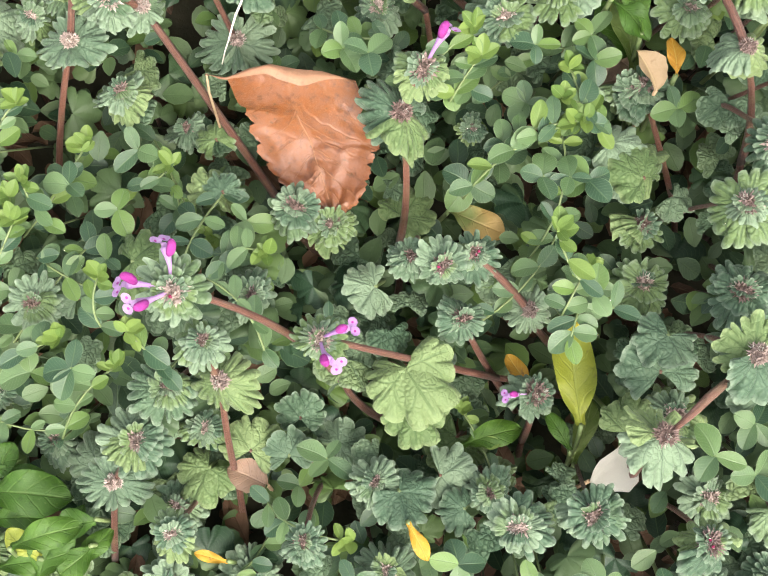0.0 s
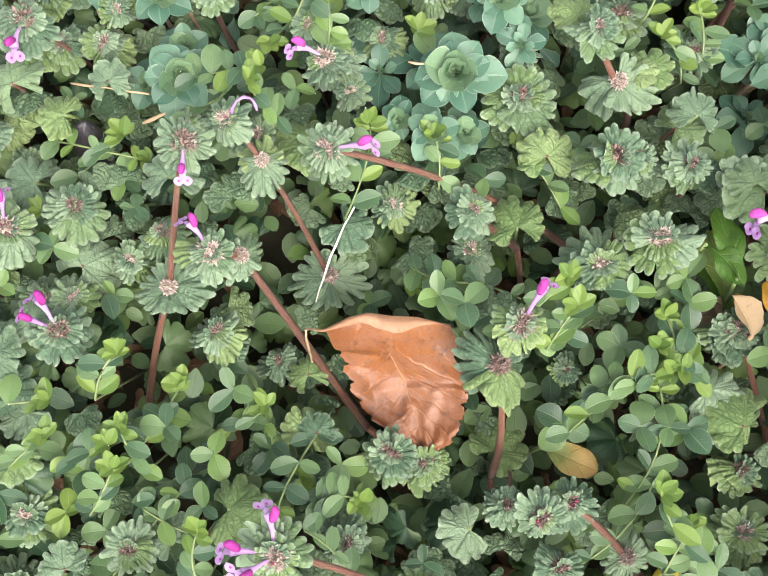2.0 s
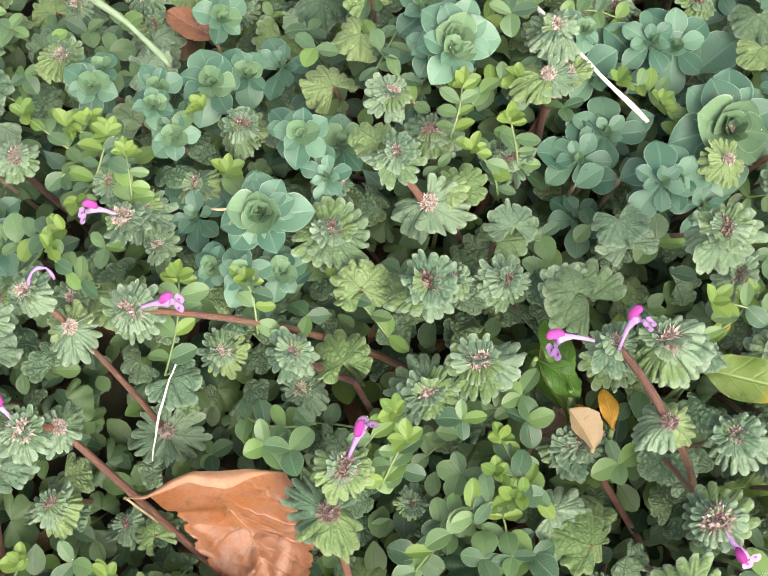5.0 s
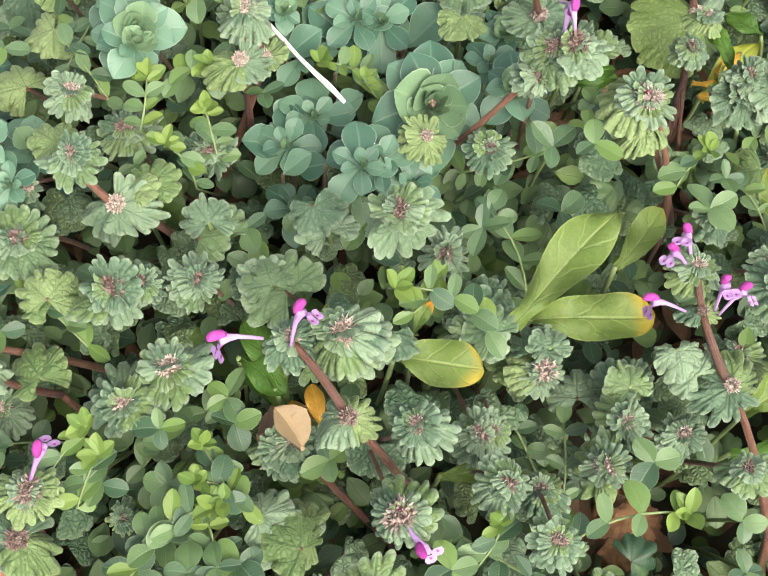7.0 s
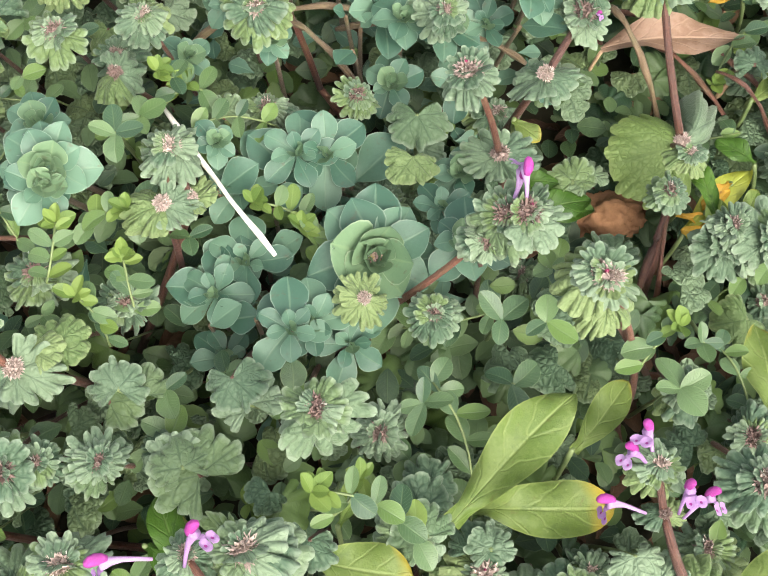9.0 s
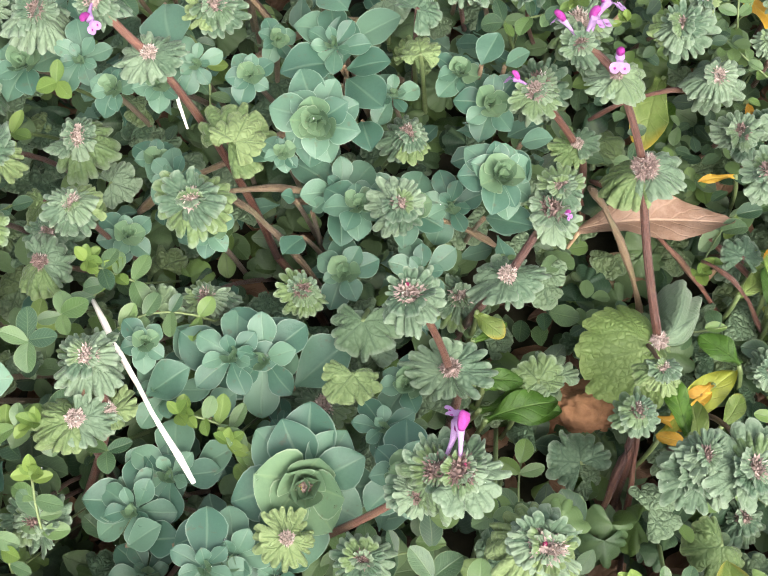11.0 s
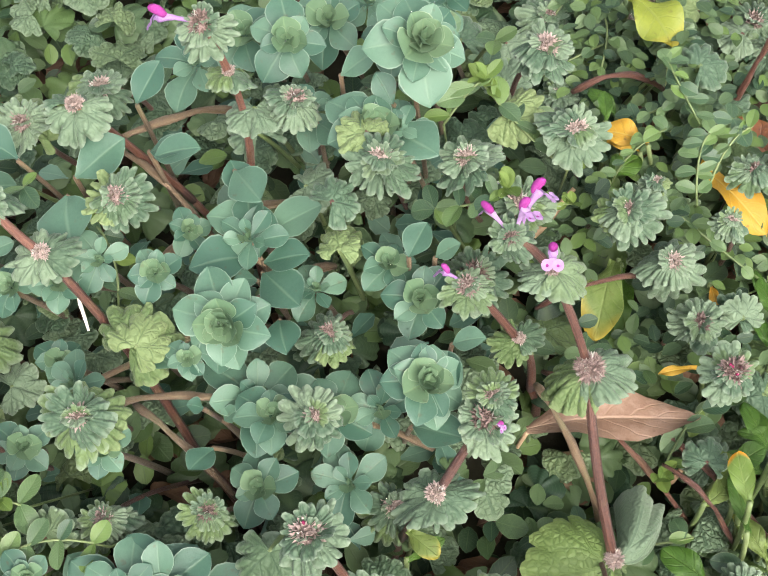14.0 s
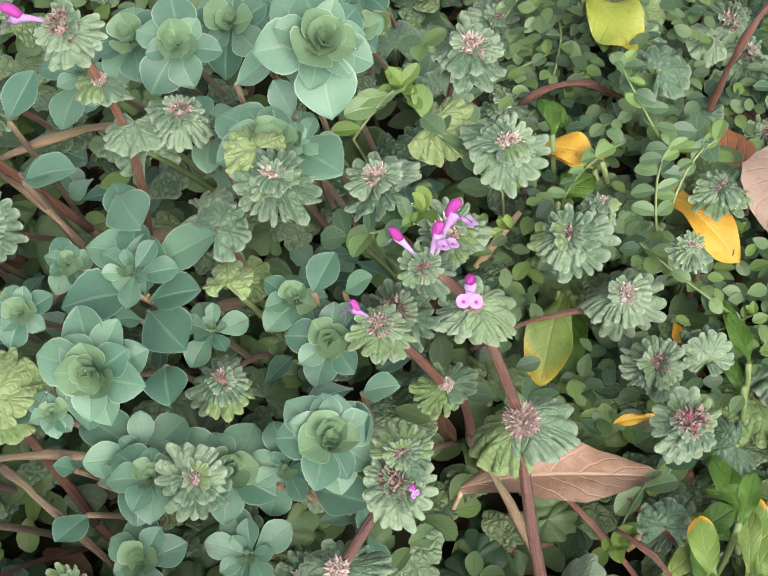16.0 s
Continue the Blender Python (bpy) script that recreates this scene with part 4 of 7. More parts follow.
henbit(0.0085, 0.1524, 0.0749, 0.0083, 132)
henbit(0.0321, 0.0221, 0.0456, 0.0080, 63)
pair = henbit(0.1104, 0.0843, 0.1134, 0.0068, 31, nodes=[(0.1237, 0.0671, 0.1101, 0.0093, 81)], foot=(0.1397, 0.0585, 0.0600), label="flowering henbit shoot with purple flowers over scalloped leaves")
flower_to(pair, (0.1110, 0.0820, 0.1160), (0.1140, 0.0890, 0.1260), (0.8, -0.4, 0))
flower_to(pair, (0.1050, 0.0830, 0.1180), (0.0940, 0.0810, 0.1250), (-0.5, -0.7, -0.2))
henbit(0.1712, 0.0863, 0.0794, 0.0073, 39, bud=1)
henbit(0.2190, 0.0612, 0.0824, 0.0070, 39)
henbit(0.2181, 0.1312, 0.0744, 0.0077, 76)
henbit(0.1902, 0.0729, 0.0835, 0.0071, 174)
henbit(0.2061, 0.0718, 0.0728, 0.0073, 179)
henbit(0.2349, 0.1767, 0.0643, 0.0083, 68)
henbit(0.1146, 0.2083, 0.0619, 0.0074, 7)
henbit(0.0837, 0.2222, 0.0834, 0.0071, 179)
henbit(0.1506, 0.3002, 0.0920, 0.0069, 4)
henbit(0.2591, 0.2091, 0.0311, 0.0073, 49)
henbit(0.2628, 0.3125, 0.0485, 0.0066, 4)
henbit(0.0488, 0.0550, 0.0888, 0.0080, 21, nodes=[(0.0457, 0.0447, 0.0809, 0.0118, 62)], foot=(0.0520, 0.0252, 0.0300), flowers=[(-17, 63, 0.0126)])
henbit(0.1380, -0.0476, 0.0848, 0.0076, 34, bud=2)
henbit(0.1603, 0.2306, 0.0756, 0.0078, 78)
henbit(0.2479, 0.2693, 0.0477, 0.0081, 41)
henbit(0.2527, 0.2514, 0.0622, 0.0076, 78, bud=4)
henbit(0.0226, 0.0199, 0.0622, 0.0091, 127)
henbit(-0.0086, 0.0898, 0.0932, 0.0088, 103, foot=(0.0602, 0.0961, 0.0400), flowers=[(-75, 78, 0.0123)])
henbit(-0.0334, 0.0574, 0.0867, 0.0087, 21, nodes=[(-0.0266, 0.0615, 0.0762, 0.0094, 137)], foot=(0.0137, 0.0338, 0.0200), flowers=[(57, 62, 0.0111)])
henbit(-0.0702, 0.0326, 0.0706, 0.0089, 21, flowers=[(48, 35, 0.0124), (93, 53, 0.0111)])
henbit(-0.0762, 0.0680, 0.0691, 0.0093, 58)
henbit(0.1085, 0.0707, 0.0679, 0.0091, 58, foot=(0.1284, 0.0565, 0.0300))
henbit(0.0936, 0.1842, 0.0841, 0.0096, 145, nodes=[(0.0936, 0.1706, 0.0830, 0.0100, 81)], foot=(0.0909, 0.1636, 0.0120))
henbit(0.1392, 0.0656, 0.1109, 0.0078, 2)
henbit(0.1058, 0.0693, 0.0671, 0.0090, 26)
henbit(0.1737, 0.1590, 0.1108, 0.0083, 137, foot=(0.1487, 0.1511, 0.0700), flowers=[(-16, 70, 0.0120)], bud=1)
henbit(0.1541, 0.0679, 0.0895, 0.0081, 68)
henbit(0.1585, 0.0539, 0.1055, 0.0075, 105)
henbit(0.1687, 0.0403, 0.1081, 0.0074, 142)
henbit(0.0583, 0.2386, 0.0739, 0.0087, 31)
henbit(0.0758, 0.2489, 0.0638, 0.0090, 68)
henbit(0.0628, 0.2156, 0.0862, 0.0081, 179)
henbit(0.1971, 0.2329, 0.0719, 0.0084, 36, nodes=[(0.1874, 0.2174, 0.0655, 0.0100, 115)], foot=(0.1788, 0.2168, 0.0300), flowers=[(-123, 50, 0.0050)])
henbit(0.1695, 0.1561, 0.1037, 0.0070, 36)
henbit(0.0852, 0.2696, 0.0959, 0.0078, 179, nodes=[(0.0979, 0.2607, 0.0867, 0.0083, 115)], foot=(0.1247, 0.2364, 0.0200), flowers=[(-170, 74, 0.0095)], bud=1)
henbit(0.1906, 0.2899, 0.0857, 0.0081, 155)
henbit(0.2282, 0.2864, 0.0718, 0.0084, 49)
henbit(0.1111, 0.2775, 0.0844, 0.0081, 73)
henbit(0.2408, 0.2828, 0.0535, 0.0088, 36)
tall = henbit(0.2012, 0.2697, 0.0885, 0.0066, 160, nodes=[(0.2103, 0.2640, 0.0835, 0.0085, 70), (0.2200, 0.2485, 0.0643, 0.0126, 80), (0.2284, 0.2122, 0.0392, 0.0052, 160)], foot=(0.2204, 0.1723, 0.0040), tilt=(10, -8), label="flowering henbit shoot with purple flowers over scalloped leaves")
for spot, across in (((0.2284, 0.2122, 0.0400), 0.0120), ((0.2200, 0.2485, 0.0665), 0.0170)):
    part("tuft", WOOL_TUFT, tall, Matrix.Translation(Vector(spot) - tall.matrix_world.translation) @ Euler((0.3, 0, 0)).to_matrix().to_4x4() @ Matrix.Scale(across, 4), "bristly pinkish tuft of empty calyces")
flower_to(tall, (0.2030, 0.2710, 0.0895), (0.2070, 0.2785, 0.0980), (0.6, -0.6, -0.3))
flower_to(tall, (0.2015, 0.2690, 0.0870), (0.2040, 0.2745, 0.0965), (0.4, -0.8, -0.2))
flower_to(tall, (0.2103, 0.2650, 0.0835), (0.2097, 0.2642, 0.0950), (0.0, -1.0, -0.1))
flower_to(tall, (0.2010, 0.2700, 0.0880), (0.1945, 0.2748, 0.0935), (-0.5, 0.4, 0.2))
henbit(0.1920, 0.2648, 0.0723, 0.0067, 9, nodes=[(0.2044, 0.2603, 0.0529, 0.0075, 125)], foot=(0.2087, 0.2605, 0.0200), flowers=[(63, 78, 0.0075)])
henbit(0.0931, -0.0520, 0.0795, 0.0089, 137, foot=(0.1073, -0.0612, 0.0000))
henbit(0.0383, 0.1192, 0.0831, 0.0099, 63)
henbit(0.1938, 0.1478, 0.1095, 0.0089, 68, nodes=[(0.1961, 0.1432, 0.1012, 0.0083, 147)], foot=(0.2216, 0.1517, 0.0120), bud=1)
spray = henbit(0.2080, 0.1090, 0.0925, 0.0080, 147, nodes=[(0.2100, 0.1000, 0.0860, 0.0060, 60), (0.2166, 0.0821, 0.0811, 0.0100, 115)], foot=(0.2347, 0.0518, 0.0400), label="flowering henbit shoot with purple flowers over scalloped leaves")
flower_to(spray, (0.2070, 0.1100, 0.0915), (0.2040, 0.1170, 0.1010), (-0.3, -0.8, 0))
flower_to(spray, (0.2065, 0.1085, 0.0915), (0.2000, 0.1120, 0.1000), (-0.6, -0.6, 0))
flower_to(spray, (0.2130, 0.1000, 0.0865), (0.2140, 0.1050, 0.0975), (0.2, -0.9, 0))
flower_to(spray, (0.2140, 0.0990, 0.0865), (0.2200, 0.1040, 0.0950), (0.4, -0.8, 0))
flower_to(spray, (0.2060, 0.1000, 0.0860), (0.1950, 0.1020, 0.0910), (-0.7, -0.6, -0.3))
henbit(0.1658, 0.1980, 0.1029, 0.0079, 110, nodes=[(0.1748, 0.1910, 0.0721, 0.0101, 83)], foot=(0.1763, 0.1907, 0.0300), bud=1)
henbit(0.0949, 0.1839, 0.0876, 0.0083, 46, nodes=[(0.0995, 0.1741, 0.0794, 0.0078, 128)], foot=(0.0747, 0.1568, 0.0040))
henbit(0.2148, 0.3032, 0.0793, 0.0090, 17)
henbit(-0.0051, -0.0482, 0.0578, 0.0101, 29, nodes=[(-0.0103, -0.0588, 0.0425, 0.0096, 108)], foot=(-0.0102, -0.0785, 0.0120))
henbit(0.0005, -0.0141, 0.0923, 0.0093, 95, foot=(0.0441, -0.0204, 0.0450), flowers=[(20, 78, 0.0122), (94, 78, 0.0127), (129, 49, 0.0126)], bud=1)
henbit(0.1290, 0.0281, 0.1111, 0.0091, 103)
henbit(0.0674, 0.0792, 0.0773, 0.0103, 177)
henbit(0.0802, 0.0843, 0.0895, 0.0100, 137)
henbit(0.1350, 0.0461, 0.1089, 0.0088, 137, flowers=[(-144, 66, 0.0114)], bud=1)
henbit(0.1846, 0.0619, 0.0850, 0.0093, 76)
henbit(0.2454, 0.1752, 0.0643, 0.0104, 68)
henbit(0.1125, 0.2239, 0.0869, 0.0093, 142)
henbit(0.2341, 0.1741, 0.0601, 0.0094, 147)
henbit(0.1718, 0.2837, 0.0953, 0.0089, 115)
henbit(0.1329, 0.3042, 0.1141, 0.0073, 9, nodes=[(0.1370, 0.3006, 0.1011, 0.0069, 88)], foot=(0.1347, 0.2948, 0.0500), flowers=[(80, 78, 0.0115)])
henbit(0.1104, -0.0458, 0.0814, 0.0100, 31)
henbit(0.0650, 0.1039, 0.0915, 0.0107, 68)
henbit(0.2320, 0.1072, 0.0862, 0.0097, 36)
henbit(0.1778, 0.1586, 0.1134, 0.0083, 41, flowers=[(0, 64, 0.0111)], bud=1)
henbit(0.1350, 0.1141, 0.1160, 0.0105, 31)
henbit(0.1223, 0.0850, 0.1152, 0.0102, 179)
henbit(0.1954, 0.1463, 0.1101, 0.0087, 147, foot=(0.2100, 0.1346, 0.0300), bud=1)
henbit(0.2069, 0.3187, 0.0895, 0.0089, 46)
henbit_leaf(0.0631, -0.0215, 0.0585, 0.0141, -150, pale=True)
henbit_leaf(-0.0978, 0.1026, 0.0462, 0.0087, -17, pale=True)
henbit_leaf(-0.0011, 0.0269, 0.0493, 0.0080, -3, pale=True)
henbit_leaf(0.1614, 0.2826, 0.0594, 0.0063, -24, pale=True)
henbit_leaf(0.0235, -0.0392, 0.0409, 0.0093, -4, pale=True)
henbit_leaf(0.0426, 0.0911, 0.0701, 0.0093, 25, pale=True)
henbit_leaf(0.0473, 0.1076, 0.0815, 0.0092, 20, pale=True)
henbit_leaf(0.0541, 0.0349, 0.0365, 0.0097, -31, pale=True)
henbit_leaf(0.0741, 0.1374, 0.0820, 0.0076, -49, pale=True)
henbit_leaf(0.1655, 0.2917, 0.0955, 0.0066, 58, pale=True)
henbit_leaf(0.1083, 0.0489, 0.0690, 0.0098, 80, pale=True)
henbit_leaf(0.1201, 0.2486, 0.0739, 0.0105, -40, pale=True)
henbit_leaf(-0.0784, 0.1124, 0.0637, 0.0070, 13)
henbit_leaf(-0.0065, 0.0439, 0.0418, 0.0069, 27)
henbit_leaf(0.0484, -0.0335, 0.0337, 0.0075, -40)
henbit_leaf(0.0330, -0.0395, 0.0414, 0.0073, 13)
henbit_leaf(0.1905, 0.0858, 0.0762, 0.0067, -43)
henbit_leaf(0.1022, 0.2076, 0.0611, 0.0068, 20)
henbit_leaf(0.0861, 0.1268, 0.0716, 0.0082, -55)
henbit_leaf(0.1021, 0.1117, 0.0815, 0.0077, -15)
henbit_leaf(0.0876, 0.1304, 0.0689, 0.0082, 38)
henbit_leaf(0.1584, 0.1040, 0.0790, 0.0077, -29)
henbit_leaf(0.1609, 0.1090, 0.0732, 0.0076, -44)
henbit_leaf(0.2058, 0.0868, 0.0818, 0.0072, 52)
henbit_leaf(0.2000, 0.2045, 0.0356, 0.0078, 35)
henbit_leaf(0.1637, 0.2767, 0.0914, 0.0067, -46)
henbit_leaf(0.2519, 0.2448, 0.0239, 0.0078, 35)
henbit_leaf(0.2594, 0.2790, 0.0387, 0.0064, -18)
henbit_leaf(0.1159, 0.1263, 0.0821, 0.0085, 24)
henbit_leaf(0.2505, 0.3369, 0.0609, 0.0071, -60)
henbit_leaf(0.1552, 0.0951, 0.0914, 0.0083, 52)
henbit_leaf(0.1543, 0.2047, 0.0562, 0.0087, -10)
henbit_leaf(0.2084, 0.1858, 0.0242, 0.0092, 35)
henbit_leaf(0.0861, 0.1290, 0.0808, 0.0075, 10)
henbit_leaf(0.1378, 0.3046, 0.0749, 0.0078, 32)
henbit_leaf(0.1052, 0.0501, 0.0658, 0.0101, 52)
henbit_leaf(0.1221, -0.0009, 0.0694, 0.0114, 20)
henbit_leaf(0.1031, 0.1093, 0.0825, 0.0117, 51)
henbit(0.1217, -0.0254, 0.0916, 0.0116, 5, foot=(0.1254, -0.0313, 0.0450), pale=0.5, upper=0, tuft=0.7)
henbit(0.1425, 0.1481, 0.0856, 0.0076, 179, pale=0.5, upper=0, tuft=0.7)
henbit(0.0769, 0.2094, 0.0765, 0.0083, 115, pale=0.5, upper=0, tuft=0.7)
henbit(0.0994, 0.2978, 0.0902, 0.0093, 9, foot=(0.1173, 0.3014, 0.0400), pale=0.5, upper=0, tuft=0.7)
spurge(0.1120, 0.1634, 0.0664, 0.0134, 5, 1)
spurge(0.1407, 0.2736, 0.0746, 0.0112, 1, 1)
spurge(0.1308, 0.1435, 0.0797, 0.0113, 9, 1)
spurge(0.1748, 0.2951, 0.0904, 0.0100, 1, 1)
spurge(0.1308, 0.1915, 0.0702, 0.0156, 43, 1)
spurge(0.1258, 0.1407, 0.0832, 0.0113, 5, 1)
spurge(-0.0558, 0.1099, 0.0760, 0.0132, 52, 3)
spurge(0.1846, 0.2406, 0.0740, 0.0119, 54, 3)
spurge(0.0198, 0.1208, 0.0884, 0.0140, 12, 3)
spurge(0.1392, 0.2480, 0.0820, 0.0130, 17, 3)
spurge(0.1695, 0.2943, 0.0920, 0.0123, 59, 3)
spurge(0.1467, 0.3181, 0.0903, 0.0108, 8, 2)
spurge(0.0677, 0.1752, 0.0939, 0.0128, 7, 3)
spurge(0.1448, 0.1600, 0.0802, 0.0205, 3, 3, open_eye=True)
spurge(0.1799, 0.3091, 0.1048, 0.0136, 59, 3)
spurge(-0.0156, 0.1546, 0.0807, 0.0081, 59, 2)
spurge(0.0068, 0.1092, 0.0760, 0.0078, 13, 2)
spurge(-0.0353, 0.1697, 0.0726, 0.0084, 50, 2)
spurge(-0.0171, 0.1628, 0.0752, 0.0082, 27, 2)
spurge(0.0960, 0.2469, 0.0579, 0.0076, 51, 2)
spurge(0.1253, 0.2771, 0.0696, 0.0071, 28, 2)
spurge(0.0254, 0.1096, 0.0751, 0.0092, 22, 2)
spurge(-0.0359, 0.1625, 0.0750, 0.0097, 59, 2)
spurge(-0.0932, 0.1506, 0.0711, 0.0097, 13, 2)
spurge(0.0237, 0.1524, 0.0756, 0.0094, 36, 2)
spurge(-0.0068, 0.2019, 0.0520, 0.0105, 41, 2)
spurge(0.0919, 0.2247, 0.0590, 0.0087, 51, 2)
spurge(0.0674, 0.1706, 0.0937, 0.0105, 27, 2)
spurge(0.1469, 0.2192, 0.0569, 0.0098, 14, 2)
spurge(0.1497, 0.2328, 0.0683, 0.0096, 51, 2)
spurge(0.1810, 0.2637, 0.0666, 0.0112, 37, 2)
clover(-0.0004, 0.1026, 0.0851, az=-4, long=0.024, young=2)
clover(0.0065, 0.1382, 0.0744, az=33, long=0.023, young=2)
clover(-0.0309, 0.1450, 0.0861, az=25, long=0.026, young=2)
clover(-0.0531, 0.1504, 0.0773, az=62, long=0.030, young=2)
clover(-0.0328, 0.1132, 0.0850, az=-81, long=0.022, young=2)
clover(-0.0709, 0.0954, 0.0598, az=-44, long=0.031, young=2)
clover(0.1927, 0.3161, 0.0785, az=53, long=0.027, young=2)
clover(0.0885, 0.0182, 0.0948, az=57, long=0.026, young=2)
clover(0.0912, 0.0536, 0.0774, az=-49, long=0.033, young=2)
clover(0.0601, 0.0714, 0.0833, az=-36, long=0.029, young=2)
clover(0.1342, 0.0989, 0.1065, az=67, long=0.026, young=2)
clover(0.2694, 0.3111, 0.0301, az=-48, long=0.017, young=2, size=0.0046)
clover(0.0881, 0.0523, 0.0718, az=-2, long=0.032, young=2)
clover(0.0933, 0.0546, 0.0781, az=-68, long=0.023, young=2)
clover(0.1978, 0.0464, 0.1082, az=-71, long=0.036, young=2)
broad(0.1097, -0.0199, 0.0476, 14, 0.0286, 3)
broad(0.1340, 0.0869, 0.0903, -95, 0.0212, 0, 8, 0, 1.40)
broad(0.1385, 0.0960, 0.0790, -35, 0.0100, 4, 25, 0, 1.1)
broad(0.1156, 0.0739, 0.0729, 10, 0.0114, 2)
broad(0.1630, 0.0972, 0.0864, -45, 0.0400, 5, 8, 0, 0.84)
broad(0.1692, 0.1018, 0.0728, -86, 0.0320, 0)
broad(0.2450, 0.1282, 0.0511, 5, 0.0274, 0)
broad(0.2228, 0.0783, 0.0674, -55, 0.0318, 0)
broad(0.2351, 0.3221, 0.0388, 60, 0.0129, 2)
broad(0.2313, 0.2955, 0.0251, 170, 0.0226, 1)
broad(0.2579, 0.2268, 0.0358, 12, 0.0150, 0)
broad(0.2593, 0.2211, 0.0369, 10, 0.0147, 1)
broad(0.2649, 0.2247, 0.0510, 5, 0.0141, 0)
broad(0.0796, -0.0310, 0.0394, -60, 0.0175, 1)
broad(0.0642, 0.0346, 0.0400, -100, 0.0169, 6, 8, 0, 1.3)
broad(0.0679, -0.0553, 0.0635, 215, 0.0104, 2)
broad(-0.0481, -0.0692, 0.0176, -80, 0.0236, 1)
broad(-0.0319, -0.0809, 0.0472, -60, 0.0190, 1)
broad(0.1076, 0.0782, 0.0610, 25, 0.0246, 0)
broad(0.1127, 0.0701, 0.0656, 20, 0.0134, 2)
broad(0.1044, 0.0831, 0.0749, 20, 0.0208, 1)
broad(0.2678, 0.2704, 0.0348, 30, 0.0118, 1)
broad(0.2248, 0.3242, 0.0499, 0, 0.0101, 1)
broad(0.2621, 0.2339, 0.0547, -20, 0.0113, 1)
broad(0.0228, -0.0731, 0.0280, 90, 0.0096, 2)
broad(0.1918, 0.1163, 0.0730, -40, 0.0218, 0)
broad(0.2243, 0.0725, 0.0480, -90, 0.0282, 1)
broad(0.1834, 0.1924, 0.0330, -85, 0.0211, 1)
broad(0.1817, 0.1986, 0.0380, -85, 0.0128, 1)
broad(0.1805, 0.2096, 0.0380, -60, 0.0102, 1)
broad(0.1083, 0.0814, 0.0580, 40, 0.0218, 1)
broad(0.2676, 0.2428, 0.0280, 20, 0.0154, 1)
broad(0.2659, 0.2160, 0.0280, 30, 0.0141, 0)
broad(0.2414, 0.1820, 0.0280, 10, 0.0192, 0)
broad(-0.0217, -0.0772, 0.0280, -10, 0.0115, 1)
broad(-0.0388, -0.0873, 0.0280, -70, 0.0192, 1)
broad(-0.0462, -0.0601, 0.0280, -95, 0.0154, 1)
broad(-0.0174, -0.0830, 0.0280, -30, 0.0141, 1)
broad(0.2326, 0.1834, 0.0580, 20, 0.0141, 1)
broad(0.1128, -0.0282, 0.0280, -5, 0.0192, 0)
broad(0.1460, 0.0644, 0.0580, -80, 0.0166, 0)
broad(0.2327, 0.3682, 0.0480, -151, 0.0200, 3, 8, 0, 1.50)
broad(0.2365, 0.3212, 0.0440, 67, 0.0149, 2, 8, 0, 1.20)
broad(0.2267, 0.3122, 0.0400, -43, 0.0115, 1, 8, 0, 1.50)
broad(0.2289, 0.3332, 0.0380, 36, 0.0116, 1, 8, 0, 1.40)
broad(0.2511, 0.3197, 0.0380, -139, 0.0245, 2, 8, 0, 0.85)
broad(0.2295, 0.2901, 0.0380, 164, 0.0223, 0, 8, 0, 1.25)
broad(0.2685, 0.2746, 0.0380, 14, 0.0130, 1, 8, 0, 1.00)
broad(0.2503, 0.2644, 0.0320, 106, 0.0105, 2, 8, 0, 0.70)
broad(0.2533, 0.2863, 0.0340, -165, 0.0071, 2, 8, 0, 1.20)
broad(0.2568, 0.2288, 0.0340, -2, 0.0088, 0, 8, 0, 1.30)
broad(0.2683, 0.2295, 0.0340, 4, 0.0122, 0, 8, 0, 1.30)
broad(0.2654, 0.2368, 0.0310, 56, 0.0106, 1, 8, 0, 1.50)
broad(0.2730, 0.2466, 0.0280, 78, 0.0132, 1, 8, 0, 1.00)
broad(0.1926, 0.1922, 0.0320, -69, 0.0107, 1, 8, 0, 1.80)
broad(0.2509, 0.2100, 0.0300, 49, 0.0128, 1, 8, 0, 1.50)
broad(0.2462, 0.1936, 0.0300, -34, 0.0104, 0, 8, 0, 1.30)
broad(0.2381, 0.1883, 0.0280, 73, 0.0084, 2, 8, 0, 1.20)
broad(-0.0469, -0.0687, 0.0320, -80, 0.0243, 1, 8, 0, 1.20)
broad(-0.0144, -0.0691, 0.0340, 109, 0.0102, 1, 8, 0, 1.90)
broad(-0.0255, -0.0884, 0.0320, -8, 0.0179, 1, 8, 0, 1.50)
broad(-0.0144, -0.0763, 0.0320, 146, 0.0110, 1, 8, 0, 1.80)
broad(-0.0448, -0.0754, 0.0280, -74, 0.0157, 1, 8, 0, 1.00)
broad(-0.0267, -0.0821, 0.0340, 60, 0.0118, 3, 8, 0, 1.60)
broad(-0.0464, -0.0642, 0.0280, -22, 0.0119, 1, 8, 0, 1.80)
broad(0.1093, -0.0262, 0.0380, 37, 0.0124, 1, 8, 0, 1.20)
broad(0.0945, -0.0119, 0.0430, 39, 0.0108, 2, 8, 0, 1.20)
broad(0.2445, 0.2049, 0.0280, 131, 0.0113, 2, 8, 0, 1.30)
broad(0.2307, 0.1898, 0.0260, -46, 0.0281, 3, 8, 0, 0.90)
great_leaf(0.2279, 0.2109, 0.0395, 0.0215, 112, -6, -8, "large bright green scalloped leaf clasping a flowering stem", 5, 105)
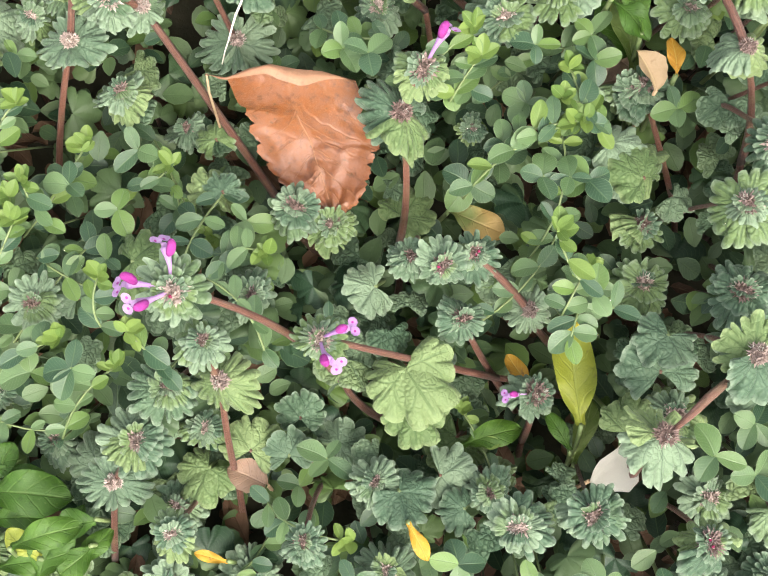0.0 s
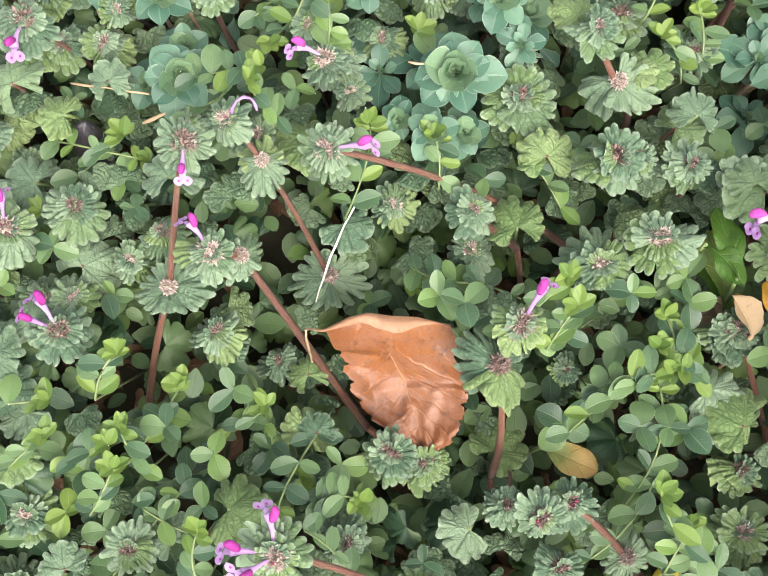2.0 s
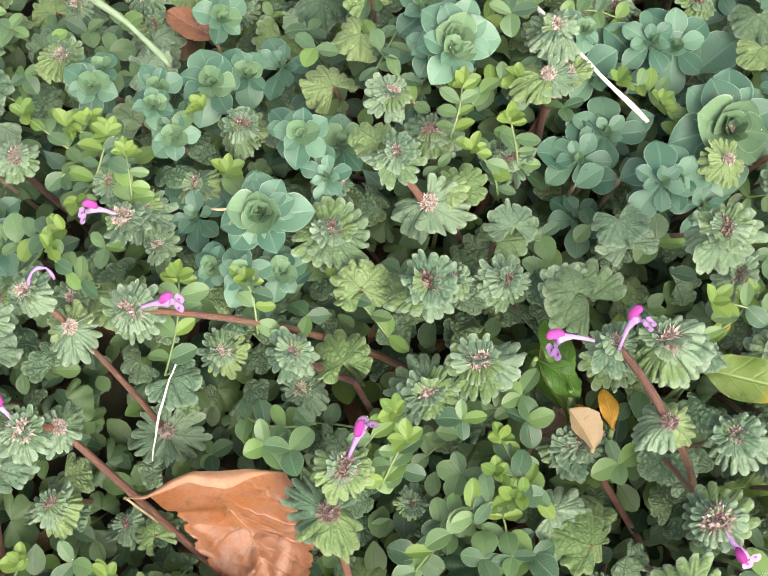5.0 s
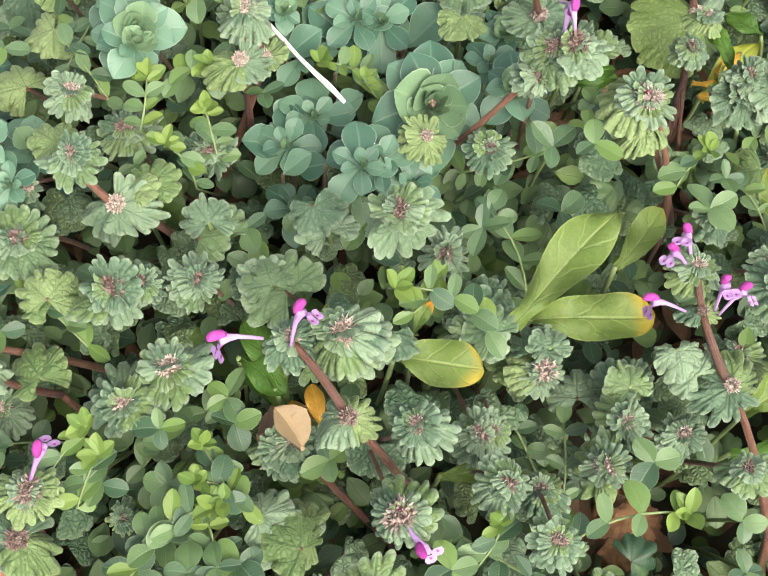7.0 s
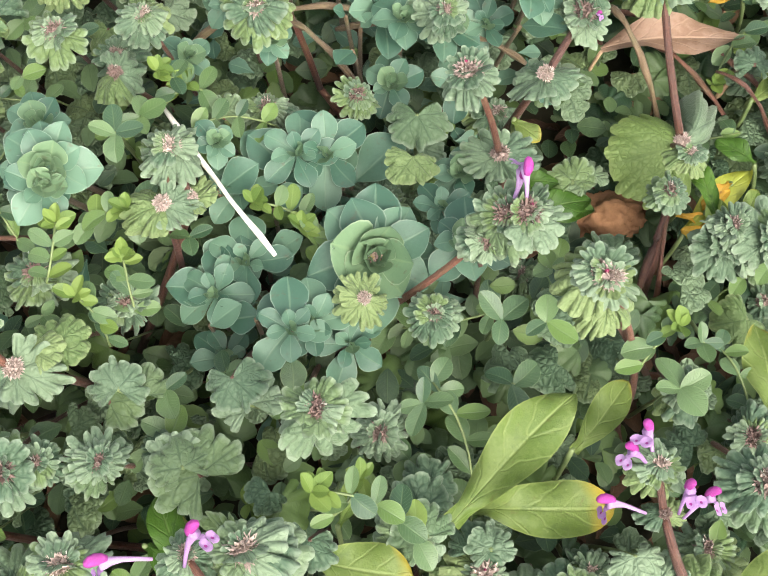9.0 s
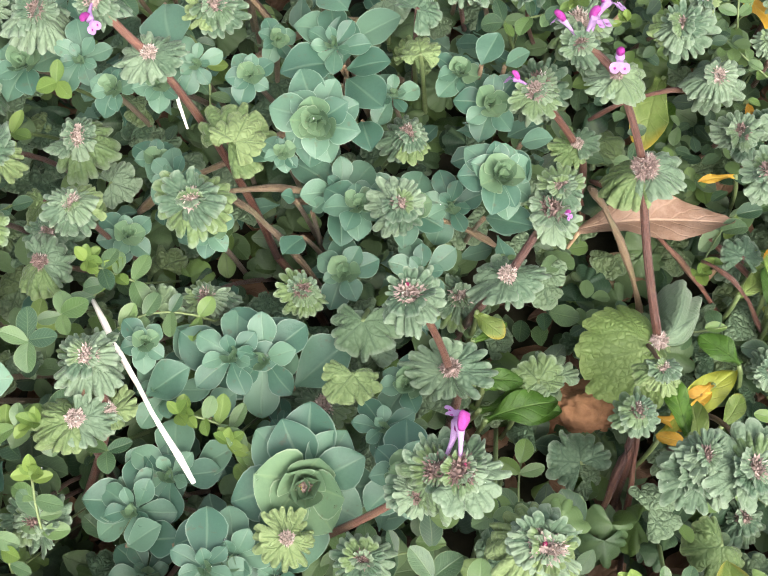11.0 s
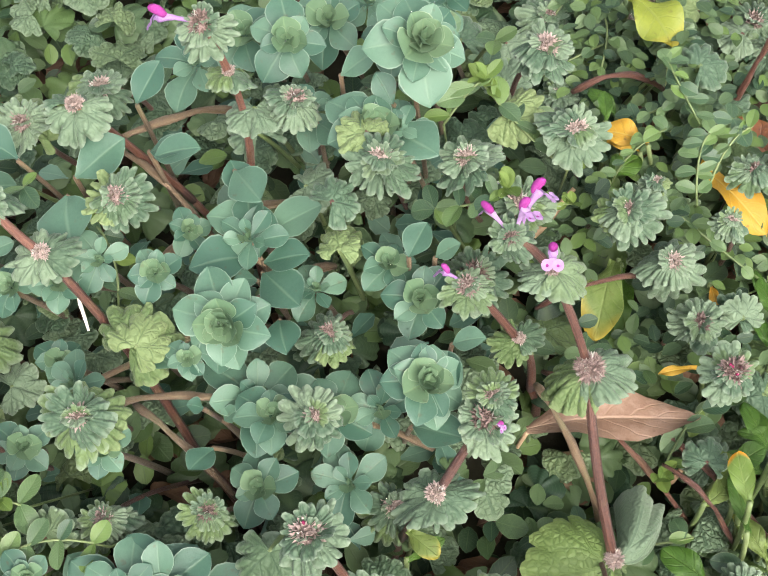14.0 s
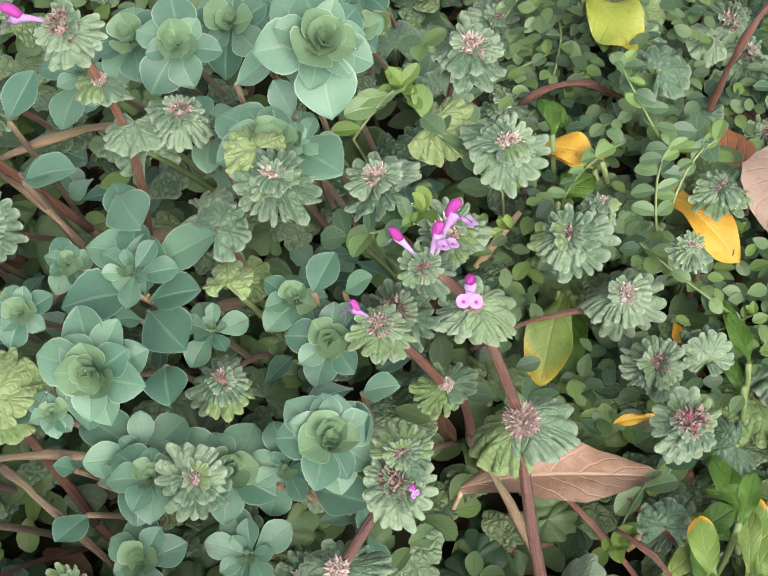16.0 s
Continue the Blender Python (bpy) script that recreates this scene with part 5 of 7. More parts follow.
great_leaf(0.2286, 0.2114, 0.0400, 0.0150, -58, 20, 35, "grey-green scalloped leaf folded down beside the stem", 8, 48, 1.3, 8, HENBIT, 0.16)
spurge(0.1455, 0.2391, 0.0620, 0.0135, 50, 1)
spurge(0.1239, 0.1911, 0.0720, 0.0135, 5, 1)
spurge(0.1016, 0.2398, 0.0620, 0.0100, 5, 1)
spurge(0.1084, 0.1841, 0.0660, 0.0120, 0, 1)
spurge(0.1393, 0.1412, 0.0700, 0.0120, 40, 1)
spurge(0.1045, 0.1548, 0.0660, 0.0120, 0, 1)
spurge(0.0579, 0.1958, 0.0750, 0.0110, 10, 2)
spurge(0.0609, 0.1765, 0.0850, 0.0100, 20, 2)
spurge(-0.0678, 0.1337, 0.0750, 0.0100, 0, 2)
spurge(0.0164, 0.1054, 0.0820, 0.0090, 20, 2)
spurge(0.0282, 0.1441, 0.0900, 0.0100, 40, 2)
spurge(0.0356, 0.1346, 0.0850, 0.0090, 20, 1)
henbit(0.1379, -0.0039, 0.1020, 0.0105, 40, pale=0.6, upper=0, tuft=0.8)
henbit(-0.0988, 0.1121, 0.0860, 0.0095, 30, flowers=[(-174, 76, 0.0125)])
henbit(-0.0907, 0.0565, 0.0740, 0.0090, 75, flowers=[(20, 60, 0.0110)], bud=1)

henbit_leaf(0.0480, 0.1070, 0.0842, 0.0080, 0, pale=True)
henbit_leaf(0.1150, 0.1240, 0.0873, 0.0080, 200)
henbit_leaf(0.1020, 0.1100, 0.0850, 0.0073, 30)
henbit_leaf(0.1270, 0.0830, 0.1055, 0.0091, -160)
henbit_leaf(0.1080, 0.0460, 0.0723, 0.0090, 60, pale=True)
henbit_leaf(0.1550, 0.0950, 0.0904, 0.0070, -30)
henbit_leaf(0.0700, 0.1340, 0.0843, 0.0062, -60, pale=True)
henbit_leaf(0.0470, 0.1450, 0.0915, 0.0075, 40, pale=True)
henbit_leaf(0.1540, 0.1970, 0.0738, 0.0089, 180)
henbit_leaf(0.1040, 0.2050, 0.0681, 0.0068, 0)
henbit_leaf(0.1210, 0.2470, 0.0766, 0.0078, -30, pale=True)
henbit_leaf(0.1530, 0.1830, 0.0807, 0.0069, 180, pale=True)
henbit_leaf(0.1980, 0.2030, 0.0384, 0.0073, 0)
henbit_leaf(0.2500, 0.2390, 0.0411, 0.0060, 0)
henbit_leaf(0.1555, 0.0955, 0.0850, 0.0088, -20)
henbit_leaf(0.1710, 0.0940, 0.0800, 0.0078, -35)
henbit_leaf(0.1800, 0.0855, 0.0700, 0.0080, 10)
henbit_leaf(0.1630, 0.2700, 0.0828, 0.0056, 0, pale=True)
henbit_leaf(0.1410, 0.2960, 0.0890, 0.0079, 180)
henbit_leaf(0.2600, 0.2770, 0.0413, 0.0060, 0)
henbit_leaf(-0.0770, 0.1100, 0.0688, 0.0066, 0)
henbit_leaf(-0.0920, 0.0970, 0.0623, 0.0074, 90, pale=True)
henbit_leaf(-0.0000, 0.0260, 0.0516, 0.0063, 30)
henbit_leaf(0.1060, 0.0520, 0.0717, 0.0086, -90)
henbit_leaf(0.0640, -0.0290, 0.0532, 0.0102, 180, pale=True)
henbit_leaf(0.1220, -0.0010, 0.0747, 0.0089, 160)
henbit_leaf(0.1210, -0.0190, 0.0646, 0.0093, -40, pale=True)
henbit_leaf(0.1330, 0.0870, 0.0981, 0.0070, 170)
henbit_leaf(0.1720, 0.0940, 0.0834, 0.0058, 10)
henbit_leaf(0.1910, 0.0850, 0.0804, 0.0066, 20)
henbit_leaf(0.2050, 0.0880, 0.0835, 0.0066, 200)
spurge_leaf((0.1180, 0.1920, 0.0605), (0.1090, 0.2000, 0.0645))
spurge_leaf((0.1280, 0.1910, 0.0620), (0.1360, 0.2030, 0.0660))
spurge_leaf((0.1340, 0.1890, 0.0612), (0.1190, 0.1900, 0.0652))
spurge_leaf((0.1380, 0.1880, 0.0614), (0.1510, 0.1980, 0.0654))
spurge_leaf((0.1060, 0.1570, 0.0596), (0.0920, 0.1560, 0.0636))
spurge_leaf((0.1140, 0.1570, 0.0613), (0.1070, 0.1680, 0.0653))
spurge_leaf((0.1040, 0.1820, 0.0667), (0.1140, 0.1880, 0.0707))
spurge_leaf((0.1180, 0.1790, 0.0624), (0.1250, 0.1840, 0.0664))
spurge_leaf((0.1210, 0.1980, 0.0598), (0.1200, 0.1890, 0.0638))
spurge_leaf((0.0840, 0.2890, 0.0789), (0.0720, 0.2930, 0.0829))
spurge_leaf((0.0980, 0.2860, 0.0775), (0.1090, 0.2950, 0.0815))
spurge_leaf((0.1110, 0.3040, 0.0815), (0.1160, 0.3140, 0.0855))
spurge_leaf((0.1150, 0.2930, 0.0787), (0.1260, 0.2910, 0.0827))
spurge_leaf((0.1380, 0.2850, 0.0733), (0.1340, 0.2920, 0.0773))
spurge_leaf((0.0970, 0.2810, 0.0771), (0.1020, 0.2670, 0.0811))
spurge_leaf((0.1020, 0.1630, 0.0610), (0.1050, 0.1700, 0.0650))
spurge_leaf((0.1120, 0.1610, 0.0598), (0.1100, 0.1710, 0.0638))
spurge_leaf((0.1050, 0.1560, 0.0593), (0.0940, 0.1560, 0.0633))
spurge_leaf((0.1220, 0.1900, 0.0622), (0.1100, 0.1980, 0.0662))
spurge_leaf((0.1350, 0.1880, 0.0610), (0.1370, 0.1970, 0.0650))
spurge_leaf((-0.0880, 0.1320, 0.0613), (-0.0910, 0.1420, 0.0653))
spurge_leaf((-0.0690, 0.1340, 0.0658), (-0.0750, 0.1440, 0.0698))
spurge_leaf((-0.0610, 0.1350, 0.0674), (-0.0690, 0.1440, 0.0714))
spurge_leaf((0.1040, 0.1570, 0.0595), (0.0990, 0.1620, 0.0635))
spurge_leaf((0.1070, 0.1490, 0.0621), (0.1160, 0.1500, 0.0661))
spurge_leaf((0.1420, 0.2700, 0.0706), (0.1280, 0.2650, 0.0746))
spurge_leaf((0.1430, 0.2710, 0.0690), (0.1420, 0.2830, 0.0730))
spurge_leaf((0.1440, 0.2770, 0.0695), (0.1570, 0.2830, 0.0735))
spurge_leaf((0.1440, 0.2700, 0.0692), (0.1550, 0.2700, 0.0732))
spurge_leaf((0.1440, 0.2670, 0.0693), (0.1550, 0.2570, 0.0733))
spurge_leaf((0.1430, 0.2650, 0.0695), (0.1390, 0.2630, 0.0735))
spurge_leaf((0.1170, 0.2900, 0.0808), (0.1280, 0.2910, 0.0848))
spurge_leaf((0.1360, 0.2890, 0.0782), (0.1450, 0.2790, 0.0822))
spurge_leaf((0.1730, 0.2970, 0.0871), (0.1840, 0.2880, 0.0911))
spurge_leaf((0.1730, 0.3020, 0.0890), (0.1690, 0.3080, 0.0930))
spurge_leaf((0.1780, 0.3030, 0.0900), (0.1760, 0.3080, 0.0940))
spurge_leaf((0.1600, 0.3100, 0.0882), (0.1680, 0.3140, 0.0922))
spurge_leaf((0.1550, 0.3000, 0.0825), (0.1640, 0.2930, 0.0865))
spurge_leaf((0.1810, 0.2330, 0.0646), (0.1930, 0.2290, 0.0686))
spurge_leaf((0.1340, 0.2340, 0.0661), (0.1310, 0.2340, 0.0701))
spurge_leaf((0.1380, 0.2330, 0.0618), (0.1420, 0.2350, 0.0658))
spurge_leaf((0.1780, 0.2710, 0.0728), (0.1820, 0.2780, 0.0768))
spurge_leaf((0.1840, 0.2720, 0.0714), (0.1900, 0.2740, 0.0754))
spurge_leaf((0.1890, 0.2520, 0.0681), (0.1960, 0.2520, 0.0721))
spurge_leaf((0.1840, 0.2500, 0.0663), (0.1920, 0.2420, 0.0703))
spurge_leaf((0.1410, 0.2780, 0.0695), (0.1300, 0.2790, 0.0735))
spurge_leaf((0.1490, 0.2560, 0.0676), (0.1520, 0.2470, 0.0716))
spurge_leaf((0.1180, 0.2480, 0.0680), (0.1270, 0.2410, 0.0720))
spurge_leaf((0.1360, 0.2270, 0.0597), (0.1320, 0.2200, 0.0637))
spurge_leaf((0.1170, 0.1660, 0.0617), (0.1260, 0.1700, 0.0657))
spurge_leaf((0.1040, 0.1470, 0.0636), (0.1120, 0.1510, 0.0676))
spurge_leaf((0.1160, 0.1470, 0.0697), (0.1240, 0.1510, 0.0737))
broad(0.2580, 0.2250, 0.0480, 10, 0.0122, 4, 8, 0, 1.50)
broad(0.2670, 0.2250, 0.0500, 4, 0.0160, 4, 8, 0, 1.40)
broad(0.2550, 0.2370, 0.0360, -63, 0.0112, 1, 8, 0, 1.60)
broad(0.2670, 0.2850, 0.0300, 7, 0.0081, 1, 8, 0, 1.20)
broad(0.1850, 0.1890, 0.0360, -69, 0.0193, 1, 8, 0, 1.00)
broad(0.1840, 0.1980, 0.0360, -72, 0.0095, 1, 8, 0, 1.40)
broad(0.1810, 0.2150, 0.0450, -131, 0.0092, 0, 8, 0, 1.60)
broad(0.2290, 0.1960, 0.0260, -107, 0.0104, 2, 8, 0, 0.90)
broad(0.2370, 0.1960, 0.0280, -45, 0.0099, 2, 8, 0, 0.80)
broad(0.2500, 0.2280, 0.0350, -49, 0.0106, 0, 8, 0, 1.30)
broad(0.0950, 0.0910, 0.0750, -127, 0.0150, 1, 8, 0, 1.20)
clover(-0.0370, 0.1430, 0.0862, az=79, long=0.013, pairs=4, size=0.0062, young=2)
clover(-0.0250, 0.1410, 0.0868, az=-15, long=0.013, pairs=4, size=0.0062, young=2)
clover(-0.0190, 0.1360, 0.0881, az=11, long=0.013, pairs=4, size=0.0062, young=2)
clover(-0.0340, 0.1060, 0.0906, az=55, long=0.013, pairs=4, size=0.0062, young=2)
clover(-0.0020, 0.1550, 0.0799, az=-73, long=0.013, pairs=4, size=0.0062, young=2)
clover(0.0740, 0.1480, 0.0801, az=39, long=0.013, pairs=4, size=0.0062, young=2)
clover(-0.0530, 0.0300, 0.0732, az=-17, long=0.013, pairs=4, size=0.0062, young=2)
clover(-0.0510, 0.0070, 0.0648, az=-67, long=0.013, pairs=4, size=0.0062, young=2)
clover(-0.0660, 0.0050, 0.0723, az=-40, long=0.013, pairs=4, size=0.0062, young=2)
clover(-0.0140, 0.0280, 0.0520, az=-52, long=0.013, pairs=4, size=0.0062, young=2)
clover(0.0840, 0.1590, 0.0785, az=15, long=0.013, pairs=4, size=0.0062, young=2)
clover(-0.0490, 0.0120, 0.0650, az=40, long=0.013, pairs=4, size=0.0062, young=2)
clover(-0.0480, 0.0010, 0.0654, az=-17, long=0.013, pairs=4, size=0.0062, young=2)
clover(-0.0210, -0.0110, 0.0749, az=17, long=0.013, pairs=4, size=0.0062, young=2)
clover(-0.0100, -0.0240, 0.0791, az=59, long=0.013, pairs=4, size=0.0062, young=2)
clover(-0.0290, -0.0270, 0.0652, az=-54, long=0.013, pairs=4, size=0.0062, young=2)
clover(0.0860, 0.0590, 0.0786, az=66, long=0.013, pairs=4, size=0.0062, young=2)
clover(0.0990, 0.0140, 0.0838, az=-17, long=0.013, pairs=4, size=0.0062, young=2)
clover(0.0180, 0.0060, 0.0631, az=-77, long=0.013, pairs=4, size=0.0062, young=2)
clover(0.0630, 0.0650, 0.0815, az=-25, long=0.013, pairs=4, size=0.0062, young=2)
clover(0.0870, 0.0690, 0.0756, az=24, long=0.013, pairs=4, size=0.0062, young=2)
clover(0.0700, 0.1630, 0.0895, az=-9, long=0.013, pairs=4, size=0.0062, young=2)
clover(0.1570, 0.0450, 0.1035, az=-34, long=0.013, pairs=4, size=0.0062, young=2)
clover(0.0170, 0.1040, 0.0821, az=19, long=0.013, pairs=4, size=0.0062, young=2)
clover(0.1440, 0.1030, 0.1014, az=-40, long=0.010, pairs=3, size=0.0056, young=3)
clover(0.0850, 0.1690, 0.0848, az=-62, long=0.013, pairs=4, size=0.0062, young=2)
clover(0.2150, 0.1420, 0.0894, az=-45, long=0.013, pairs=4, size=0.0062, young=2)
clover(0.0870, 0.2110, 0.0754, az=78, long=0.013, pairs=4, size=0.0062, young=2)
clover(0.1140, 0.1760, 0.0742, az=78, long=0.013, pairs=4, size=0.0062, young=2)
clover(0.1260, 0.1700, 0.0745, az=33, long=0.013, pairs=4, size=0.0062, young=2)
clover(0.0940, 0.2100, 0.0716, az=-48, long=0.013, pairs=4, size=0.0062, young=2)
clover(0.1940, 0.3090, 0.0901, az=-47, long=0.013, pairs=4, size=0.0062, young=2)
clover(0.2000, 0.2830, 0.0858, az=-80, long=0.013, pairs=4, size=0.0062, young=2)
clover(0.2160, 0.2940, 0.0603, az=-79, long=0.016, pairs=4, size=0.0042, young=2)
trefoil(0.0920, 0.0540, 0.0778, 26, 0.0083, count=3)
trefoil(0.0770, 0.0720, 0.0789, 111, 0.0071, count=4)
trefoil(0.0620, 0.0600, 0.0703, 25, 0.0079, count=3)
trefoil(-0.0240, 0.0310, 0.0510, 23, 0.0087, count=3)
trefoil(-0.0390, 0.0160, 0.0552, 114, 0.0076, count=3)
trefoil(0.0100, 0.0160, 0.0547, 46, 0.0076, count=3)
trefoil(0.0270, 0.0620, 0.0748, 33, 0.0069, count=4)
trefoil(0.0340, 0.0600, 0.0799, 104, 0.0080, count=3)
trefoil(0.0680, 0.0400, 0.0509, 76, 0.0082, count=4)
trefoil(0.0850, 0.0380, 0.0746, 8, 0.0074, count=4)
trefoil(0.1780, 0.1310, 0.0753, 61, 0.0082, count=3)
trefoil(0.1740, 0.1410, 0.0939, 61, 0.0077, count=3)
trefoil(0.1830, 0.1380, 0.1018, 7, 0.0073, count=3)
trefoil(0.1570, 0.1250, 0.0791, 95, 0.0075, count=4)
trefoil(0.0940, 0.0760, 0.0686, 2, 0.0079, count=4)
trefoil(0.1950, 0.0620, 0.0878, 46, 0.0076, count=3)
trefoil(0.0990, 0.1660, 0.0744, 57, 0.0069, count=3)
trefoil(0.0860, 0.1700, 0.0776, 79, 0.0087, count=3)
trefoil(0.2160, 0.1300, 0.0799, 15, 0.0083, count=4)
trefoil(0.0920, 0.0820, 0.0700, 44, 0.0078, count=4)
trefoil(0.0920, 0.0390, 0.0753, 99, 0.0077, count=4)
trefoil(0.1180, 0.0660, 0.0696, 110, 0.0074, count=4)
trefoil(0.0570, 0.0590, 0.0695, 11, 0.0072, count=4)
trefoil(0.1460, 0.0350, 0.1049, 117, 0.0071, count=4)
trefoil(-0.0240, 0.0110, 0.0579, 118, 0.0082, count=3)
trefoil(0.0970, 0.0400, 0.0731, 39, 0.0082, count=4)
trefoil(-0.0400, -0.0340, 0.0407, 22, 0.0084, count=3)
trefoil(-0.0240, -0.0340, 0.0647, 92, 0.0082, count=4)
trefoil(0.1380, -0.0260, 0.0790, 20, 0.0082, count=3)
trefoil(0.0440, -0.0420, 0.0444, 76, 0.0079, count=4)
trefoil(0.0820, 0.1860, 0.0901, 4, 0.0073, count=4)
trefoil(0.0850, 0.1960, 0.0794, 105, 0.0073, count=4)
trefoil(0.2430, 0.3370, 0.0563, 18, 0.0069, count=3)
trefoil(0.2570, 0.3250, 0.0523, 102, 0.0078, count=3)
spurge(-0.0090, 0.1460, 0.0788, 0.009, 8, 2)
spurge(0.0980, 0.2600, 0.0745, 0.008, 46, 2)
spurge(0.1160, 0.2200, 0.0776, 0.008, 36, 2)
spurge(0.1040, 0.1920, 0.0748, 0.007, 60, 2)
spurge(0.0850, 0.2600, 0.0704, 0.008, 8, 2)
spurge(0.1210, 0.2620, 0.0775, 0.008, 40, 2)
spurge(0.1310, 0.2420, 0.0763, 0.006, 57, 2)

# ---- loose things lying in the ground cover ----


def dead_leaf():
    """The large fallen leaf: toothed edges, side veins pressed in, its upper rim raised and folded forward to a drawn-out point."""
    ob = thing("dead_leaf", "large dry orange-brown fallen leaf with a curled rim", "dead leaf", at=(0.0215, 0.0435, 0.0))
    steps = (0, 0.08, 0.15, 0.30, 0.50, 0.70, 0.85, 1.0)
    left = ((-0.0219, 0.0022, 0.0780), (-0.0191, 0.0006, 0.0660), (-0.0180, 0.0020, 0.0600), (-0.0164, -0.0006, 0.0540), (-0.0126, -0.0064, 0.0480), (-0.0067, -0.0120, 0.0465), (-0.0021, -0.0143, 0.0465), (0.0054, -0.0188, 0.0470))
    right = ((0.0103, 0.0137, 0.0660), (0.0127, 0.0107, 0.0620), (0.0138, 0.0063, 0.0580), (0.0196, 0.0014, 0.0540), (0.0187, -0.0028, 0.0530), (0.0184, -0.0094, 0.0510), (0.0172, -0.0146, 0.0490), (0.0137, -0.0174, 0.0470))
    ridge = ((-0.0265, -0.0002, 0.0850), (-0.0218, 0.0020, 0.0800), (-0.0168, 0.0071, 0.0770), (-0.0122, 0.0100, 0.0750), (-0.0060, 0.0112, 0.0720), (0.0010, 0.0129, 0.0700), (0.0103, 0.0137, 0.0660))
    ridge_at = (0, 0.13, 0.26, 0.38, 0.54, 0.73, 1.0)
    fold = ((-0.0263, -0.0007, 0.0855), (-0.0213, 0.0010, 0.0810), (-0.0160, 0.0049, 0.0775), (-0.0128, 0.0069, 0.0755), (-0.0080, 0.0066, 0.0735), (-0.0027, 0.0069, 0.0720), (0.0010, 0.0098, 0.0705), (0.0057, 0.0124, 0.0685), (0.0103, 0.0133, 0.0665))
    fold_at = (0, 0.13, 0.28, 0.37, 0.50, 0.64, 0.73, 0.86, 1.0)

    def along(f, at, points):
        return Vector([float(np.interp(f, at, [q[axis] for q in points])) for axis in range(3)])

    rows, uvs, nx, ny = [], [], 40, 44
    for j in range(ny + 1):
        v = j / ny
        a, b = along(v, steps, left), along(v, steps, right)
        row, uv = [], []
        for i in range(nx + 1):
            u = i / nx
            p = a.lerp(b, u)
            top = along(0.13 + 0.87 * u, ridge_at, ridge)
            p = p.lerp(top, max(0, 1 - v / 0.10) ** 1.5)
            rib = 0.42 + 0.16 * v
            bowl = math.sin(math.pi * u)
            p.z -= 0.0042 * bowl * min(1, v * 5) * (1 - 0.6 * v)
            p.z += 0.0006 * math.sin(u * 8 + 3 * v) * v + 0.00022 * math.sin(v * 26 - abs(u - rib) * 20) * min(1, v * 4)
            p.z += 0.0026 * (noise.noise(Vector((u * 3.2, v * 3.2, 4.0)))) * min(1, v * 3) + 0.0010 * noise.noise(Vector((u * 9, v * 9, 1.0)))
            p.z -= 0.0007 * math.exp(-(((u - rib) / 0.02) ** 2)) * min(1, v * 5)
            if u in (0, 1):
                p.x += (1 - 2 * u) * (0.0013 * noise.noise(Vector((v * 14, u, 0))) + 0.0014 * (j % 6 == 0) - 0.0006 * (j % 6 == 3)) * min(1, v * 4)
            if j == ny:
                p.y += 0.0010 * noise.noise(Vector((u * 12, 0, 3)))
            row.append(tuple(p))
            uv.append((0.5 + (u - rib) * 0.5 / (1 - rib if u > rib else rib), v))
        rows.append(row)
        uvs.append(uv)
    part("blade", grid_mesh("blade", rows, uvs, DEAD), ob)
    lip_rows, lip_uvs, n = [], [], 40
    for w in (0.0, 0.2, 0.4, 0.6, 0.8, 1.0):
        row = []
        for k in range(n + 1):
            u = k / n
            p = along(u, ridge_at, ridge).lerp(along(u, fold_at, fold), w)
            p.z += 0.0012 * math.sin(w * math.pi) * math.sin(math.pi * min(1, u + 0.04)) + 0.0004
            p.y += 0.0004 * noise.noise(Vector((u * 16, w, 0))) * w
            row.append(tuple(p))
        lip_rows.append(row)
        lip_uvs.append([(k / n, w) for k in range(n + 1)])
    part("rim", grid_mesh("rim", lip_rows, lip_uvs, DEAD_RIM), ob, label="pale curled rim")

    def on_blade(u, v):
        """A point just above the blade."""
        x, y = max(0, min(1, u)) * nx, max(0, min(1, v)) * ny
        i, j = min(int(x), nx - 1), min(int(y), ny - 1)
        low = Vector(rows[j][i]).lerp(Vector(rows[j][i + 1]), x - i)
        high = Vector(rows[j + 1][i]).lerp(Vector(rows[j + 1][i + 1]), x - i)
        return low.lerp(high, y - j) + Vector((0, 0, 0.00018))

    stops = [0.14 + 0.70 * k / 13 for k in range(14)]
    part("midrib", tube_mesh("midrib", [on_blade(0.42 + 0.16 * v, v) for v in stops], [0.00024 - 0.000012 * k for k in range(14)], DEAD_RIB, 5), ob)
    for side, start, reach, drop in ((-1, 0.12, 0.30, 0.24), (-1, 0.22, 0.30, 0.26), (-1, 0.42, 0.26, 0.24), (1, 0.16, 0.40, 0.22), (1, 0.36, 0.34, 0.24), (1, 0.54, 0.30, 0.22), (-1, 0.60, 0.24, 0.20)):
        line = [on_blade(0.42 + 0.16 * start + side * reach * w, start + drop * w * (1.15 - 0.15 * w)) for w in [k / 9 for k in range(10)]]
        part("vein", tube_mesh("vein", line, [0.00017 - 0.000012 * k for k in range(10)], DEAD_RIB, 4), ob)
    part("stalk", tube_mesh("stalk", [(-0.0262, 0.0000, 0.0850), (-0.0270, 0.001, 0.0700), (-0.0262, 0.002, 0.0300), (-0.0250, 0.003, -0.002)], [0.0003, 0.0004, 0.0004, 0.0004], TWIG, 5), ob)
    return ob


dead_leaf()
